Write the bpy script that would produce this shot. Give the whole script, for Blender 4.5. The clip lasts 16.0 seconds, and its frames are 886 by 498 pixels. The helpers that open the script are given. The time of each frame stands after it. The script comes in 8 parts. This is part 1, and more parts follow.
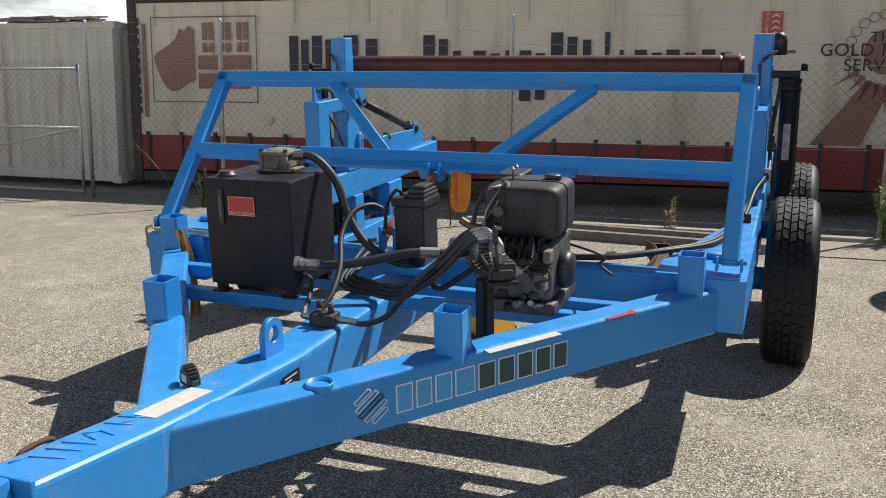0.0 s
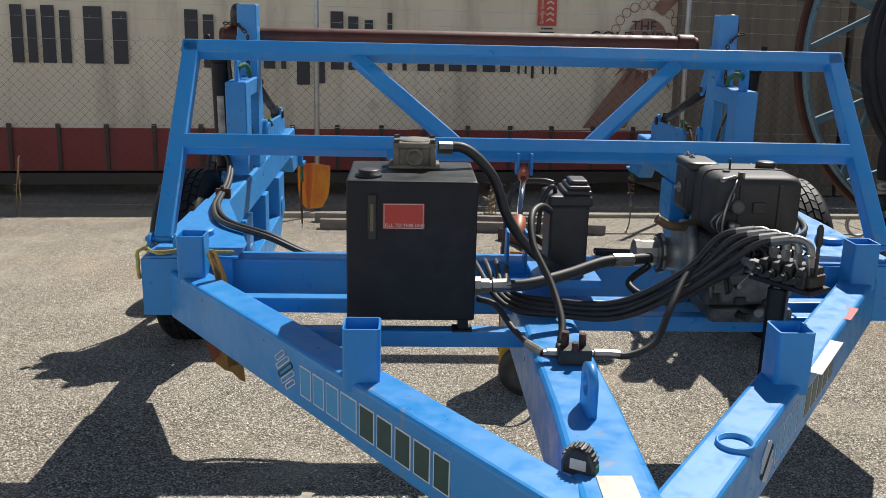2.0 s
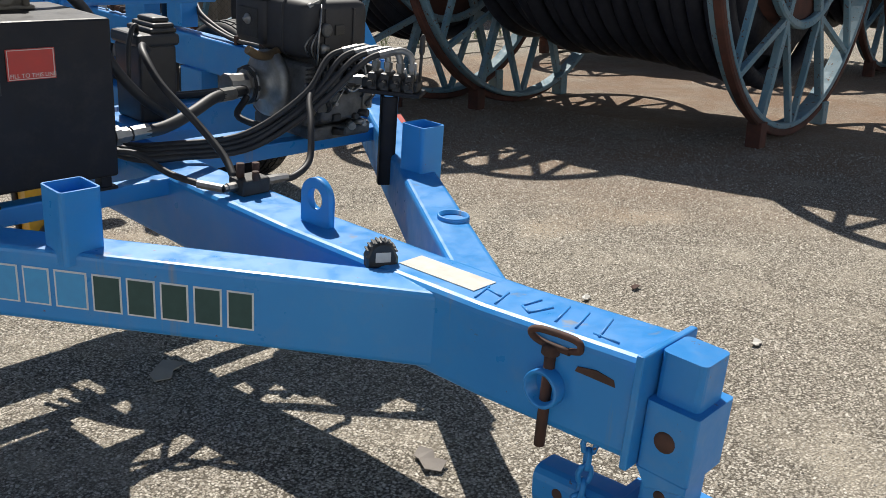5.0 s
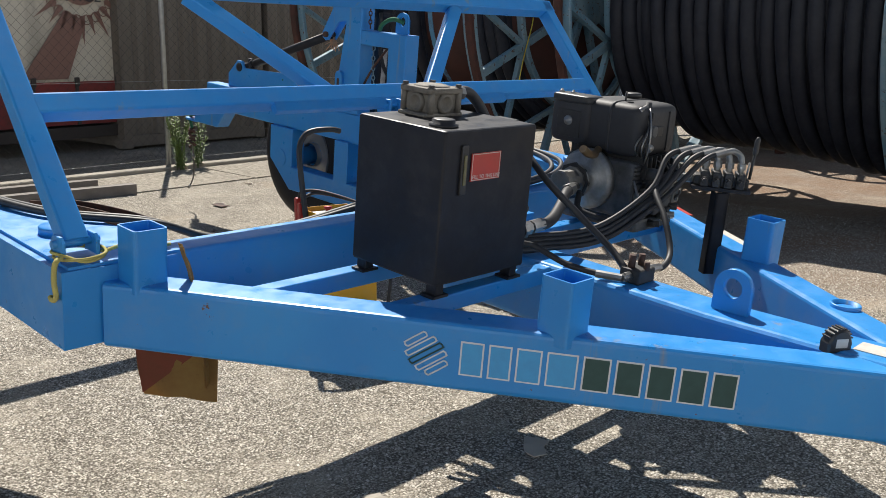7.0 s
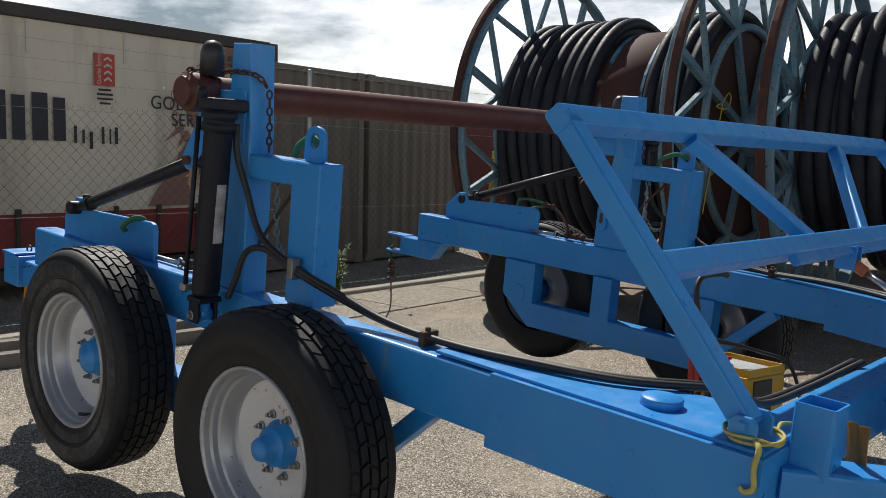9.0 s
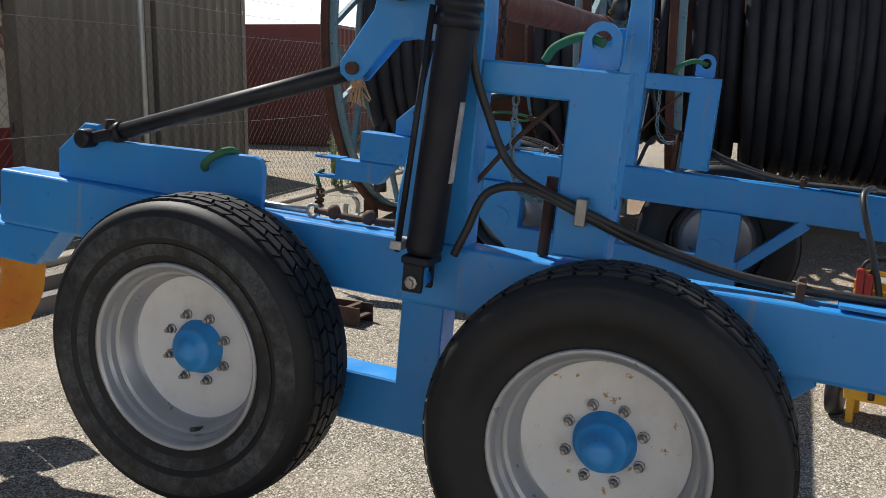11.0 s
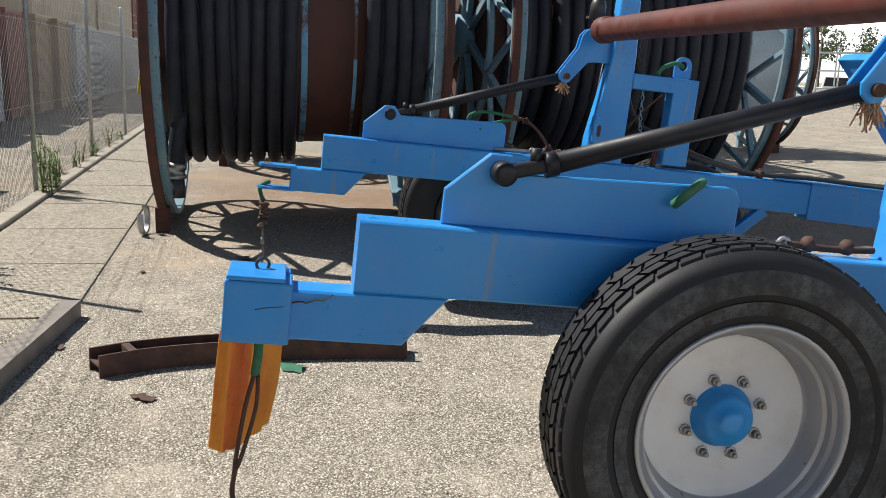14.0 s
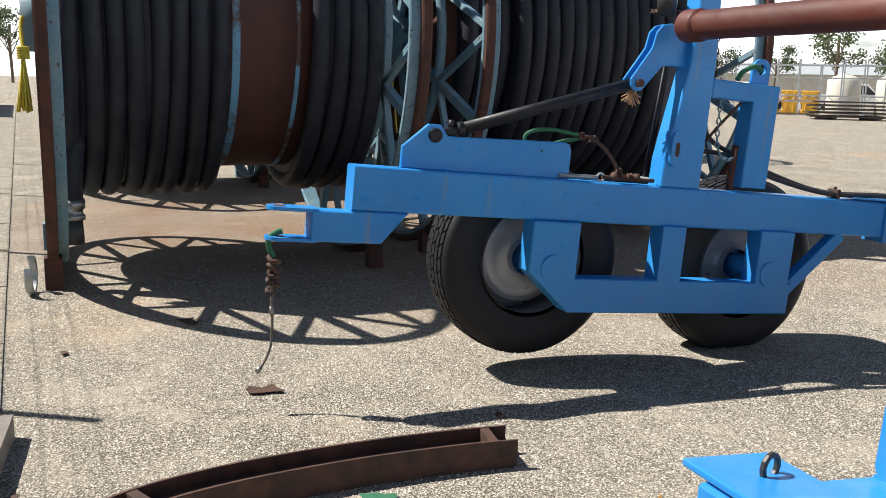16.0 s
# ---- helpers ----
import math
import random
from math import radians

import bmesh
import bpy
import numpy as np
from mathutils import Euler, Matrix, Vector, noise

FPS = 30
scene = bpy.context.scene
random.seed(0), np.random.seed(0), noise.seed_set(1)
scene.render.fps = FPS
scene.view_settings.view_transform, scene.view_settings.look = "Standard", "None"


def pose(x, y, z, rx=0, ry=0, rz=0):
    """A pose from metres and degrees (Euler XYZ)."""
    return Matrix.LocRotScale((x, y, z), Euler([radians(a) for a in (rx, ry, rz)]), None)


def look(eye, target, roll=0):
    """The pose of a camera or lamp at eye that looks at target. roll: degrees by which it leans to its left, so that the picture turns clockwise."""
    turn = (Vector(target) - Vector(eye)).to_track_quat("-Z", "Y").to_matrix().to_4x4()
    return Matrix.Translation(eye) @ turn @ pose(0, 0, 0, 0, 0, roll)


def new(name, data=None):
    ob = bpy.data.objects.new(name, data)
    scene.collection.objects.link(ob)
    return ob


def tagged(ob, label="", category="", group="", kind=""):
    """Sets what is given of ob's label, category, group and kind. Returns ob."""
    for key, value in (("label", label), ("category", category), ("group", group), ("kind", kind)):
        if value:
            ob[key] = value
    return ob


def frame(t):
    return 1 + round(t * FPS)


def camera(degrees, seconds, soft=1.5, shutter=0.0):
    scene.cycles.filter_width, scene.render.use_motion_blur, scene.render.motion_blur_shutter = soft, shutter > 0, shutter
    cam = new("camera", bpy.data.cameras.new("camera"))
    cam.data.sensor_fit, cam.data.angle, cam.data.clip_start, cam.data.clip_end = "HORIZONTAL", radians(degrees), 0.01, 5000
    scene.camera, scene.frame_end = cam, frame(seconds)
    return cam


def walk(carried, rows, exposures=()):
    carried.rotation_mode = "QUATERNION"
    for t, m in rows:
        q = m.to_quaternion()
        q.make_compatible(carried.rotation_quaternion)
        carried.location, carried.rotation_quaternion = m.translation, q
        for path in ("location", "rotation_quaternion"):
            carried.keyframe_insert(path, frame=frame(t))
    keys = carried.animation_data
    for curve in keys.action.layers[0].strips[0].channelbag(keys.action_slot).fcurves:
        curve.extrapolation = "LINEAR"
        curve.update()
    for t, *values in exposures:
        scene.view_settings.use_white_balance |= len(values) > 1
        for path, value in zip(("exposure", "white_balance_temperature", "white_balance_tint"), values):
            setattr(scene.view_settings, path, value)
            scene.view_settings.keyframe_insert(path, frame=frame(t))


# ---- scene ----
# the camera's lens, way and exposure
EXPOSURES = [(0.0, 0.38), (1.0, 0.24), (2.5, 0.31), (3.5, 0.24), (6.0, 0.36), (7.0, 0.52), (7.5, 0.76), (8.0, 0.76), (8.5, 0.27), (9.0, 0.06), (9.5, -0.08), (12.0, 0.68), (14.0, 0.62), (16.0, 0.72)]
cam = camera(52.1, 16.0, soft=0.7)
PATH = [
    (0, (1.745, -1.632, 1.589), (1.037, 0.206, 1.245), 0.7),
    (0.5, (1.183, -1.692, 1.638), (0.641, 0.2, 1.283), 1.2),
    (1, (0.579, -1.466, 1.585), (0.145, 0.455, 1.233), 0.9),
    (1.5, (-0.01, -1.379, 1.564), (-0.272, 0.572, 1.213), 0.9),
    (2, (-0.514, -1.23, 1.513), (-0.431, 0.735, 1.153), 1.1),
    (2.5, (-0.942, -1.086, 1.515), (-0.388, 0.801, 1.149), 1.1),
    (3, (-1.218, -1.04, 1.452), (-0.248, 0.659, 1.039), 0.5),
    (3.5, (-1.43, -0.964, 1.349), (-0.107, 0.458, 0.87), 0.3),
    (3.7, (-1.433, -0.906, 1.396), (-0.058, 0.426, 0.817), 0.1),
    (5.8, (-2.001, -0.801, 1.356), (-0.577, 0.466, 0.749), 0.9),
    (6, (-2.126, -0.715, 1.39), (-0.669, 0.536, 0.832), 0.8),
    (6.5, (-2.381, -0.459, 1.372), (-0.913, 0.826, 0.932), 0.8),
    (7, (-2.67, -0.089, 1.444), (-1.251, 1.25, 1.004), 0.9),
    (7.5, (-3.024, 0.257, 1.49), (-1.639, 1.64, 1.079), 1.2),
    (8, (-3.271, 0.619, 1.468), (-1.876, 2.029, 1.208), 1.2),
    (8.5, (-3.469, 1.111, 1.511), (-2.076, 2.531, 1.301), 0.3),
    (9, (-3.77, 1.577, 1.504), (-2.282, 2.9, 1.319), 1.2),
    (9.5, (-3.942, 2.072, 1.489), (-2.338, 3.252, 1.294), 1.1),
    (9.7, (-3.942, 2.287, 1.49), (-2.311, 3.43, 1.306), 1.2),
    (11.8, (-4.362, 4.539, 1.403), (-2.403, 4.68, 1.027), 2.6),
    (12, (-4.397, 4.744, 1.356), (-2.428, 4.73, 1.009), 2.6),
    (12.5, (-4.349, 5.247, 1.485), (-2.392, 5.152, 1.08), 2.1),
    (13, (-4.363, 5.758, 1.51), (-2.412, 5.573, 1.112), 1.7),
    (13.5, (-4.274, 6.222, 1.493), (-2.339, 5.903, 1.103), 1.7),
    (14, (-3.998, 6.656, 1.527), (-2.063, 6.333, 1.136), 1.7),
    (14.5, (-3.711, 7.067, 1.539), (-1.782, 6.708, 1.151), 1.4),
    (15, (-3.311, 7.337, 1.495), (-1.427, 6.787, 1.109), 1.4),
    (15.5, (-2.851, 7.502, 1.505), (-0.997, 6.859, 1.12), 1.3),
    (16, (-2.423, 7.605, 1.497), (-0.597, 6.875, 1.131), 1.1),
]
walk(cam, [(t, look(eye, target, roll)) for t, eye, target, roll in PATH], EXPOSURES)

# ---- sky, sun ----
SUN = Vector((0.42, 0.68, 1.0)).normalized()
world = bpy.data.worlds.new("sky")
scene.world = world
world.use_nodes = True
wt = world.node_tree
wt.nodes.clear()
w_out = wt.nodes.new("ShaderNodeOutputWorld")
w_bg = wt.nodes.new("ShaderNodeBackground")
w_sky = wt.nodes.new("ShaderNodeTexSky")
w_sky.sky_type = "NISHITA"
w_sky.sun_disc = False
w_sky.sun_elevation = math.asin(SUN.z)
w_sky.sun_rotation = math.atan2(SUN.x, SUN.y)
w_sky.air_density, w_sky.dust_density, w_sky.ozone_density = 1.1, 0.8, 1.2
w_bg.inputs["Strength"].default_value = 0.046
# broken cloud: bright banks low down, thin veil higher up
w_tc = wt.nodes.new("ShaderNodeTexCoord")
w_map = wt.nodes.new("ShaderNodeMapping")
w_map.inputs["Scale"].default_value = (1.0, 1.0, 3.2)
w_noise = wt.nodes.new("ShaderNodeTexNoise")
w_noise.inputs["Scale"].default_value = 2.6
w_noise.inputs["Detail"].default_value = 9.0
w_noise.inputs["Roughness"].default_value = 0.58
w_ramp = wt.nodes.new("ShaderNodeValToRGB")
w_ramp.color_ramp.elements[0].position = 0.36
w_ramp.color_ramp.elements[1].position = 0.54
w_mix = wt.nodes.new("ShaderNodeMix")
w_mix.data_type = "RGBA"
w_mix.inputs["B"].default_value = (31.0, 31.4, 32.0, 1)
wt.links.new(w_tc.outputs["Generated"], w_map.inputs["Vector"])
wt.links.new(w_map.outputs["Vector"], w_noise.inputs["Vector"])
wt.links.new(w_noise.outputs["Fac"], w_ramp.inputs["Fac"])
# the cloud thins out towards the zenith
w_sep = wt.nodes.new("ShaderNodeSeparateXYZ")
w_low = wt.nodes.new("ShaderNodeMapRange")
w_low.inputs["From Min"].default_value, w_low.inputs["From Max"].default_value = 0.15, 0.36
w_low.inputs["To Min"].default_value, w_low.inputs["To Max"].default_value = 1.0, 0.0
w_mul = wt.nodes.new("ShaderNodeMath")
w_mul.operation = "MULTIPLY"
wt.links.new(w_tc.outputs["Generated"], w_sep.inputs["Vector"])
wt.links.new(w_sep.outputs["Z"], w_low.inputs["Value"])
wt.links.new(w_ramp.outputs["Color"], w_mul.inputs[0])
wt.links.new(w_low.outputs["Result"], w_mul.inputs[1])
wt.links.new(w_mul.outputs["Value"], w_mix.inputs["Factor"])
wt.links.new(w_sky.outputs["Color"], w_mix.inputs["A"])
wt.links.new(w_mix.outputs["Result"], w_bg.inputs["Color"])
wt.links.new(w_bg.outputs["Background"], w_out.inputs["Surface"])

sun_data = bpy.data.lights.new("sun", "SUN")
sun_data.energy = 5.0
sun_data.angle = radians(0.53)
sun_data.color = (1.0, 0.95, 0.87)
sun_ob = new("sun", sun_data)
sun_ob.matrix_world = look(SUN * 50, (0, 0, 0))


# ---- mesh helpers ----
def basis(a, b, up=(0, 0, 1)):
    """Matrix whose y runs from a to b, with z as near to up as it can be."""
    a, b, up = Vector(a), Vector(b), Vector(up)
    y = (b - a).normalized()
    if abs(y.dot(up)) > 0.999:
        up = Vector((0, 1, 0)) if abs(y.y) < 0.9 else Vector((1, 0, 0))
    x = y.cross(up).normalized()
    z = x.cross(y)
    m = Matrix((x, y, z)).transposed().to_4x4()
    m.translation = a
    return m


def rounded(w, h, r, seg=3):
    """Outline of a rectangle w by h round the origin with rounded corners."""
    r = min(r, w * 0.49, h * 0.49)
    pts = []
    for cx, cy, a0 in ((w / 2 - r, h / 2 - r, 0), (-w / 2 + r, h / 2 - r, 90), (-w / 2 + r, -h / 2 + r, 180), (w / 2 - r, -h / 2 + r, 270)):
        for k in range(seg + 1):
            a = radians(a0 + 90 * k / seg)
            pts.append((cx + r * math.cos(a), cy + r * math.sin(a)))
    return pts


def circle(r, n=16):
    return [(r * math.cos(2 * math.pi * k / n), r * math.sin(2 * math.pi * k / n)) for k in range(n)]


def face(bm, verts, smooth=False):
    try:
        f = bm.faces.new(verts)
        f.smooth = smooth
        return f
    except ValueError:
        return None


def loft(bm, rings, closed=True, caps=True, smooth=False):
    """Skin over rings of equal length; rings are lists of points."""
    vr = [[bm.verts.new(p) for p in ring] for ring in rings]
    n = len(vr[0])
    for a, b in zip(vr, vr[1:]):
        for k in range(n if closed else n - 1):
            face(bm, (a[k], a[(k + 1) % n], b[(k + 1) % n], b[k]), smooth)
    if caps and closed:
        face(bm, vr[0][::-1])
        face(bm, vr[-1])
    return vr


def member(bm, a, b, w, h, r=0.012, up=(0, 0, 1), wall=0.0):
    """A straight hollow-section bar from a to b, w wide and h high; wall > 0 leaves its ends open."""
    m = basis(a, b, up)
    length = (Vector(b) - Vector(a)).length
    out = rounded(w, h, r)
    rings = [[m @ Vector((x, t, z)) for x, z in out] for t in (0, length)]
    if not wall:
        loft(bm, rings, smooth=False)
        return
    inn = rounded(w - 2 * wall, h - 2 * wall, max(r - wall, 0.002))
    inner = [[m @ Vector((x, t, z)) for x, z in inn] for t in (length, 0)]
    vo = loft(bm, rings, caps=False)
    vi = loft(bm, inner, caps=False)
    n = len(out)
    for k in range(n):
        face(bm, (vo[1][k], vo[1][(k + 1) % n], vi[0][(k + 1) % n], vi[0][k]))
        face(bm, (vo[0][(k + 1) % n], vo[0][k], vi[1][k], vi[1][(k + 1) % n]))


def box(bm, x0, x1, y0, y1, z0, z1, r=0.0):
    """A block with its upright edges and ends eased by r."""
    if r <= 0:
        member(bm, ((x0 + x1) / 2, y0, (z0 + z1) / 2), ((x0 + x1) / 2, y1, (z0 + z1) / 2), x1 - x0, z1 - z0, 0.0005)
        return
    c = Vector(((x0 + x1) / 2, (y0 + y1) / 2, (z0 + z1) / 2))
    steps = ((z0, r), (z0 + r * 0.3, r * 0.3), (z0 + r, 0), (z1 - r, 0), (z1 - r * 0.3, r * 0.3), (z1, r))
    rings = []
    for z, inset in steps:
        rings.append([Vector((c.x + px, c.y + py, z)) for px, py in rounded(x1 - x0 - 2 * inset, y1 - y0 - 2 * inset, r)])
    loft(bm, rings)


def prism(bm, outline, m, depth, ease=0.0):
    """An outline in x, z of m, pushed along y of m by depth, with a small ease on its edges."""
    if ease <= 0:
        loft(bm, [[m @ Vector((x, 0, z)) for x, z in outline], [m @ Vector((x, depth, z)) for x, z in outline]])
        return
    cx = sum(p[0] for p in outline) / len(outline)
    cz = sum(p[1] for p in outline) / len(outline)

    def shrunk(d):
        res = []
        n = len(outline)
        for k in range(n):
            p, q, s = (Vector(outline[(k + j) % n]) for j in (-1, 0, 1))
            e1, e2 = (q - p).normalized(), (s - q).normalized()
            n1, n2 = Vector((-e1.y, e1.x)), Vector((-e2.y, e2.x))
            v = n1 + n2
            v = v / max(0.35, v.length_squared / 2) if v.length > 1e-6 else n1
            res.append(q + v * d * turn)
        return res

    area = sum(outline[k][0] * outline[(k + 1) % len(outline)][1] - outline[(k + 1) % len(outline)][0] * outline[k][1] for k in range(len(outline)))
    turn = 1 if area > 0 else -1
    small = shrunk(ease)
    loft(bm, [[m @ Vector((x, t, z)) for x, z in o] for t, o in ((0, small), (ease, outline), (depth - ease, outline), (depth, small))])


def rod(bm, a, b, r, n=14, r2=None, smooth=True):
    m = basis(a, b)
    length = (Vector(b) - Vector(a)).length
    loft(bm, [[m @ Vector((x, t, z)) for x, z in circle(rr, n)] for t, rr in ((0, r), (length, r if r2 is None else r2))], smooth=smooth)


def holed_plate(bm, m, cx, cz, r, low, hole, depth, n=28):
    """A lug in x, z of m: round head, straight shank down by low, a round hole through it."""
    rings = []
    for d in (0.0, depth):
        for inner in (False, True):
            ring = []
            for k in range(n):
                a = 2 * math.pi * k / n
                c, s = math.cos(a), math.sin(a)
                q = hole if inner else (r if s >= 0 else min(r / max(abs(c), 1e-6), low / max(abs(s), 1e-6)))
                ring.append(bm.verts.new(m @ Vector((cx + q * c, d, cz + q * s))))
            rings.append(ring)
    o0, i0, o1, i1 = rings
    for k in range(n):
        j = (k + 1) % n
        face(bm, (o0[k], o0[j], i0[j], i0[k]), False)
        face(bm, (o1[j], o1[k], i1[k], i1[j]), False)
        face(bm, (o0[j], o0[k], o1[k], o1[j]), True)
        face(bm, (i0[k], i0[j], i1[j], i1[k]), True)


def lathe(bm, a, b, profile, n=32, smooth=True):
    """Turned about the line from a towards b: profile of (distance along, radius)."""
    m = basis(a, b)
    loft(bm, [[m @ Vector((x, t, z)) for x, z in circle(max(r, 1e-4), n)] for t, r in profile], smooth=smooth)


def curve_points(pts, per=8):
    """Catmull-Rom through the points."""
    p = [Vector(q) for q in pts]
    p = [2 * p[0] - p[1]] + p + [2 * p[-1] - p[-2]]
    out = []
    for k in range(1, len(p) - 2):
        for j in range(per):
            t = j / per
            out.append(0.5 * (2 * p[k] + (p[k + 1] - p[k - 1]) * t + (2 * p[k - 1] - 5 * p[k] + 4 * p[k + 1] - p[k + 2]) * t * t + (3 * p[k] - p[k - 1] - 3 * p[k + 1] + p[k + 2]) * t ** 3))
    out.append(p[-2])
    return out


def hose(bm, pts, r, n=9, per=8):
    """A round hose through the points."""
    line = curve_points(pts, per)
    t = (line[1] - line[0]).normalized()
    u = t.orthogonal().normalized()
    rings = []
    for k, p in enumerate(line):
        t2 = (line[min(k + 1, len(line) - 1)] - line[max(k - 1, 0)]).normalized()
        u = (u - t2 * u.dot(t2)).normalized()
        v = t2.cross(u)
        rings.append([p + r * (x * u + y * v) for x, y in circle(1, n)])
    loft(bm, rings, smooth=True)


def ring_bar(bm, centre, axis, radius, w, h, n=48, a0=0.0, a1=360.0):
    """A bar of section w (along the axis) by h bent to a ring."""
    c, ax = Vector(centre), Vector(axis).normalized()
    e1 = Vector((0, 0, 1)) - ax * ax.z
    e1.normalize()
    e2 = ax.cross(e1)
    sec = rounded(w, h, min(w, h) * 0.2, 1)
    rings = []
    full = abs(a1 - a0) >= 359.9
    for k in range(n + (0 if full else 1)):
        a = radians(a0 + (a1 - a0) * k / n)
        d = e1 * math.cos(a) + e2 * math.sin(a)
        rings.append([c + d * (radius + q) + ax * p for p, q in sec])
    if full:
        rings.append(rings[0])
        vr = [[bm.verts.new(p) for p in ring] for ring in rings[:-1]]
        for k in range(len(vr)):
            A, B = vr[k], vr[(k + 1) % len(vr)]
            for j in range(len(sec)):
                face(bm, (A[j], A[(j + 1) % len(sec)], B[(j + 1) % len(sec)], B[j]), False)
    else:
        loft(bm, rings)


def tidy(bm):
    bmesh.ops.recalc_face_normals(bm, faces=bm.faces)


def mesh_of(name, bm, mat):
    tidy(bm)
    me = bpy.data.meshes.new(name)
    bm.to_mesh(me)
    bm.free()
    for m in mat if isinstance(mat, (list, tuple)) else (mat,):
        me.materials.append(m)
    return me


def part(name, bm, mat, parent, label=""):
    ob = new(name, mesh_of(name, bm, mat))
    ob.parent = parent
    if label:
        tagged(ob, label)
    return ob


def thing(name, label, category, group="", kind="", bm=None, mat=None, m=None):
    ob = new(name, mesh_of(name, bm, mat) if bm else None)
    if m is not None:
        ob.matrix_world = m
    tagged(ob, label, category, group, kind)
    return ob


def lettering(body, size, m, align="LEFT", depth=0.001, shear=0.0, space=1.0):
    """A mesh of built-in letters, laid in x, y of m."""
    cu = bpy.data.curves.new("letters", "FONT")
    cu.body, cu.size, cu.align_x, cu.extrude, cu.shear, cu.space_character = body, size, align, depth, shear, space
    tmp = new("letters", cu)
    dg = bpy.context.evaluated_depsgraph_get()
    me = bpy.data.meshes.new_from_object(tmp.evaluated_get(dg))
    bpy.data.objects.remove(tmp)
    bm = bmesh.new()
    bm.from_mesh(me)
    bm.transform(m)
    return bm

# ---- materials ----
class Nodes:
    """Short hand for a node material."""

    def __init__(self, name):
        self.mat = bpy.data.materials.new(name)
        self.mat.use_nodes = True
        self.t = self.mat.node_tree
        self.b = self.t.nodes["Principled BSDF"]
        self.tc = self.t.nodes.new("ShaderNodeTexCoord")

    def noise(self, scale, detail=4.0, rough=0.55, vec=None, stretch=None):
        n = self.t.nodes.new("ShaderNodeTexNoise")
        n.inputs["Scale"].default_value, n.inputs["Detail"].default_value, n.inputs["Roughness"].default_value = scale, detail, rough
        self.t.links.new(self.at(stretch) if vec is None else vec, n.inputs["Vector"])
        return n.outputs["Fac"]

    def at(self, stretch=None):
        if stretch is None:
            return self.tc.outputs["Object"]
        mp = self.t.nodes.new("ShaderNodeMapping")
        mp.inputs["Scale"].default_value = stretch
        self.t.links.new(self.tc.outputs["Object"], mp.inputs["Vector"])
        return mp.outputs["Vector"]

    def cells(self, scale, feature="F1", out="Distance", stretch=None):
        n = self.t.nodes.new("ShaderNodeTexVoronoi")
        n.feature = feature
        n.inputs["Scale"].default_value = scale
        self.t.links.new(self.at(stretch), n.inputs["Vector"])
        return n.outputs[out]

    def ramp(self, fac, *stops):
        n = self.t.nodes.new("ShaderNodeValToRGB")
        e = n.color_ramp.elements
        while len(e) < len(stops):
            e.new(0.5)
        for el, (p, c) in zip(e, stops):
            el.position = p
            el.color = (*c, 1) if isinstance(c, (tuple, list)) else (c, c, c, 1)
        self.t.links.new(fac, n.inputs["Fac"])
        return n.outputs["Color"]

    def mix(self, fac, a, b, mode="MIX"):
        n = self.t.nodes.new("ShaderNodeMix")
        n.data_type = "RGBA"
        n.blend_type = mode
        for key, v in (("Factor", fac), ("A", a), ("B", b)):
            if isinstance(v, (int, float)) and key == "Factor":
                n.inputs[key].default_value = v
            elif isinstance(v, (tuple, list)):
                n.inputs[key].default_value = (*v, 1)
            else:
                self.t.links.new(v, n.inputs[key])
        return n.outputs["Result"]

    def random(self):
        n = self.t.nodes.new("ShaderNodeObjectInfo")
        return n.outputs["Random"]

    def set(self, color=None, rough=None, metal=0.0, bump=None, height=0.002, strength=0.6, spec=None):
        for key, v in (("Base Color", color), ("Roughness", rough)):
            if v is None:
                continue
            if isinstance(v, (tuple, list)):
                self.b.inputs[key].default_value = (*v, 1)
            elif isinstance(v, (int, float)):
                self.b.inputs[key].default_value = v
            else:
                self.t.links.new(v, self.b.inputs[key])
        self.b.inputs["Metallic"].default_value = metal
        if spec is not None:
            self.b.inputs["Specular IOR Level"].default_value = spec
        if bump is not None:
            n = self.t.nodes.new("ShaderNodeBump")
            n.inputs["Distance"].default_value, n.inputs["Strength"].default_value = height, strength
            self.t.links.new(bump, n.inputs["Height"])
            self.t.links.new(n.outputs["Normal"], self.b.inputs["Normal"])
        return self.mat


def paint(name, base, worn, rust=(0.13, 0.06, 0.03), rough=0.35, chips=0.73, dust=0.25, dust_color=(0.36, 0.31, 0.25), drips=0.0):
    """Sprayed paint on steel: faded cloudiness, dust, a few chips."""
    n = Nodes(name)
    cloud = n.ramp(n.noise(2.3, 5), (0.35, 0.0), (0.7, 1.0))
    c = n.mix(cloud, base, worn)
    d = n.ramp(n.noise(9.0, 8, 0.7), (0.5, 0.0), (0.85, dust))
    c = n.mix(d, c, dust_color)
    chip = n.ramp(n.noise(26, 6, 0.7), (chips, 0.0), (chips + 0.03, 1.0))
    c = n.mix(chip, c, rust)
    if drips:
        run = n.ramp(n.noise(7.0, 6, 0.6, stretch=(1.6, 1.6, 0.12)), (0.63, 0.0), (0.73, drips))
        c = n.mix(run, c, (0.30, 0.24, 0.10))
        scratch = n.ramp(n.noise(5.0, 8, 0.75, stretch=(0.6, 1.0, 5.0)), (0.675, 0.0), (0.71, 0.8))
        c = n.mix(scratch, c, (0.10, 0.055, 0.035))
    r = n.ramp(n.noise(14, 6), (0.3, rough - 0.08), (0.75, rough + 0.22))
    return n.set(c, r, bump=n.noise(60, 4), height=0.0006, strength=0.35)


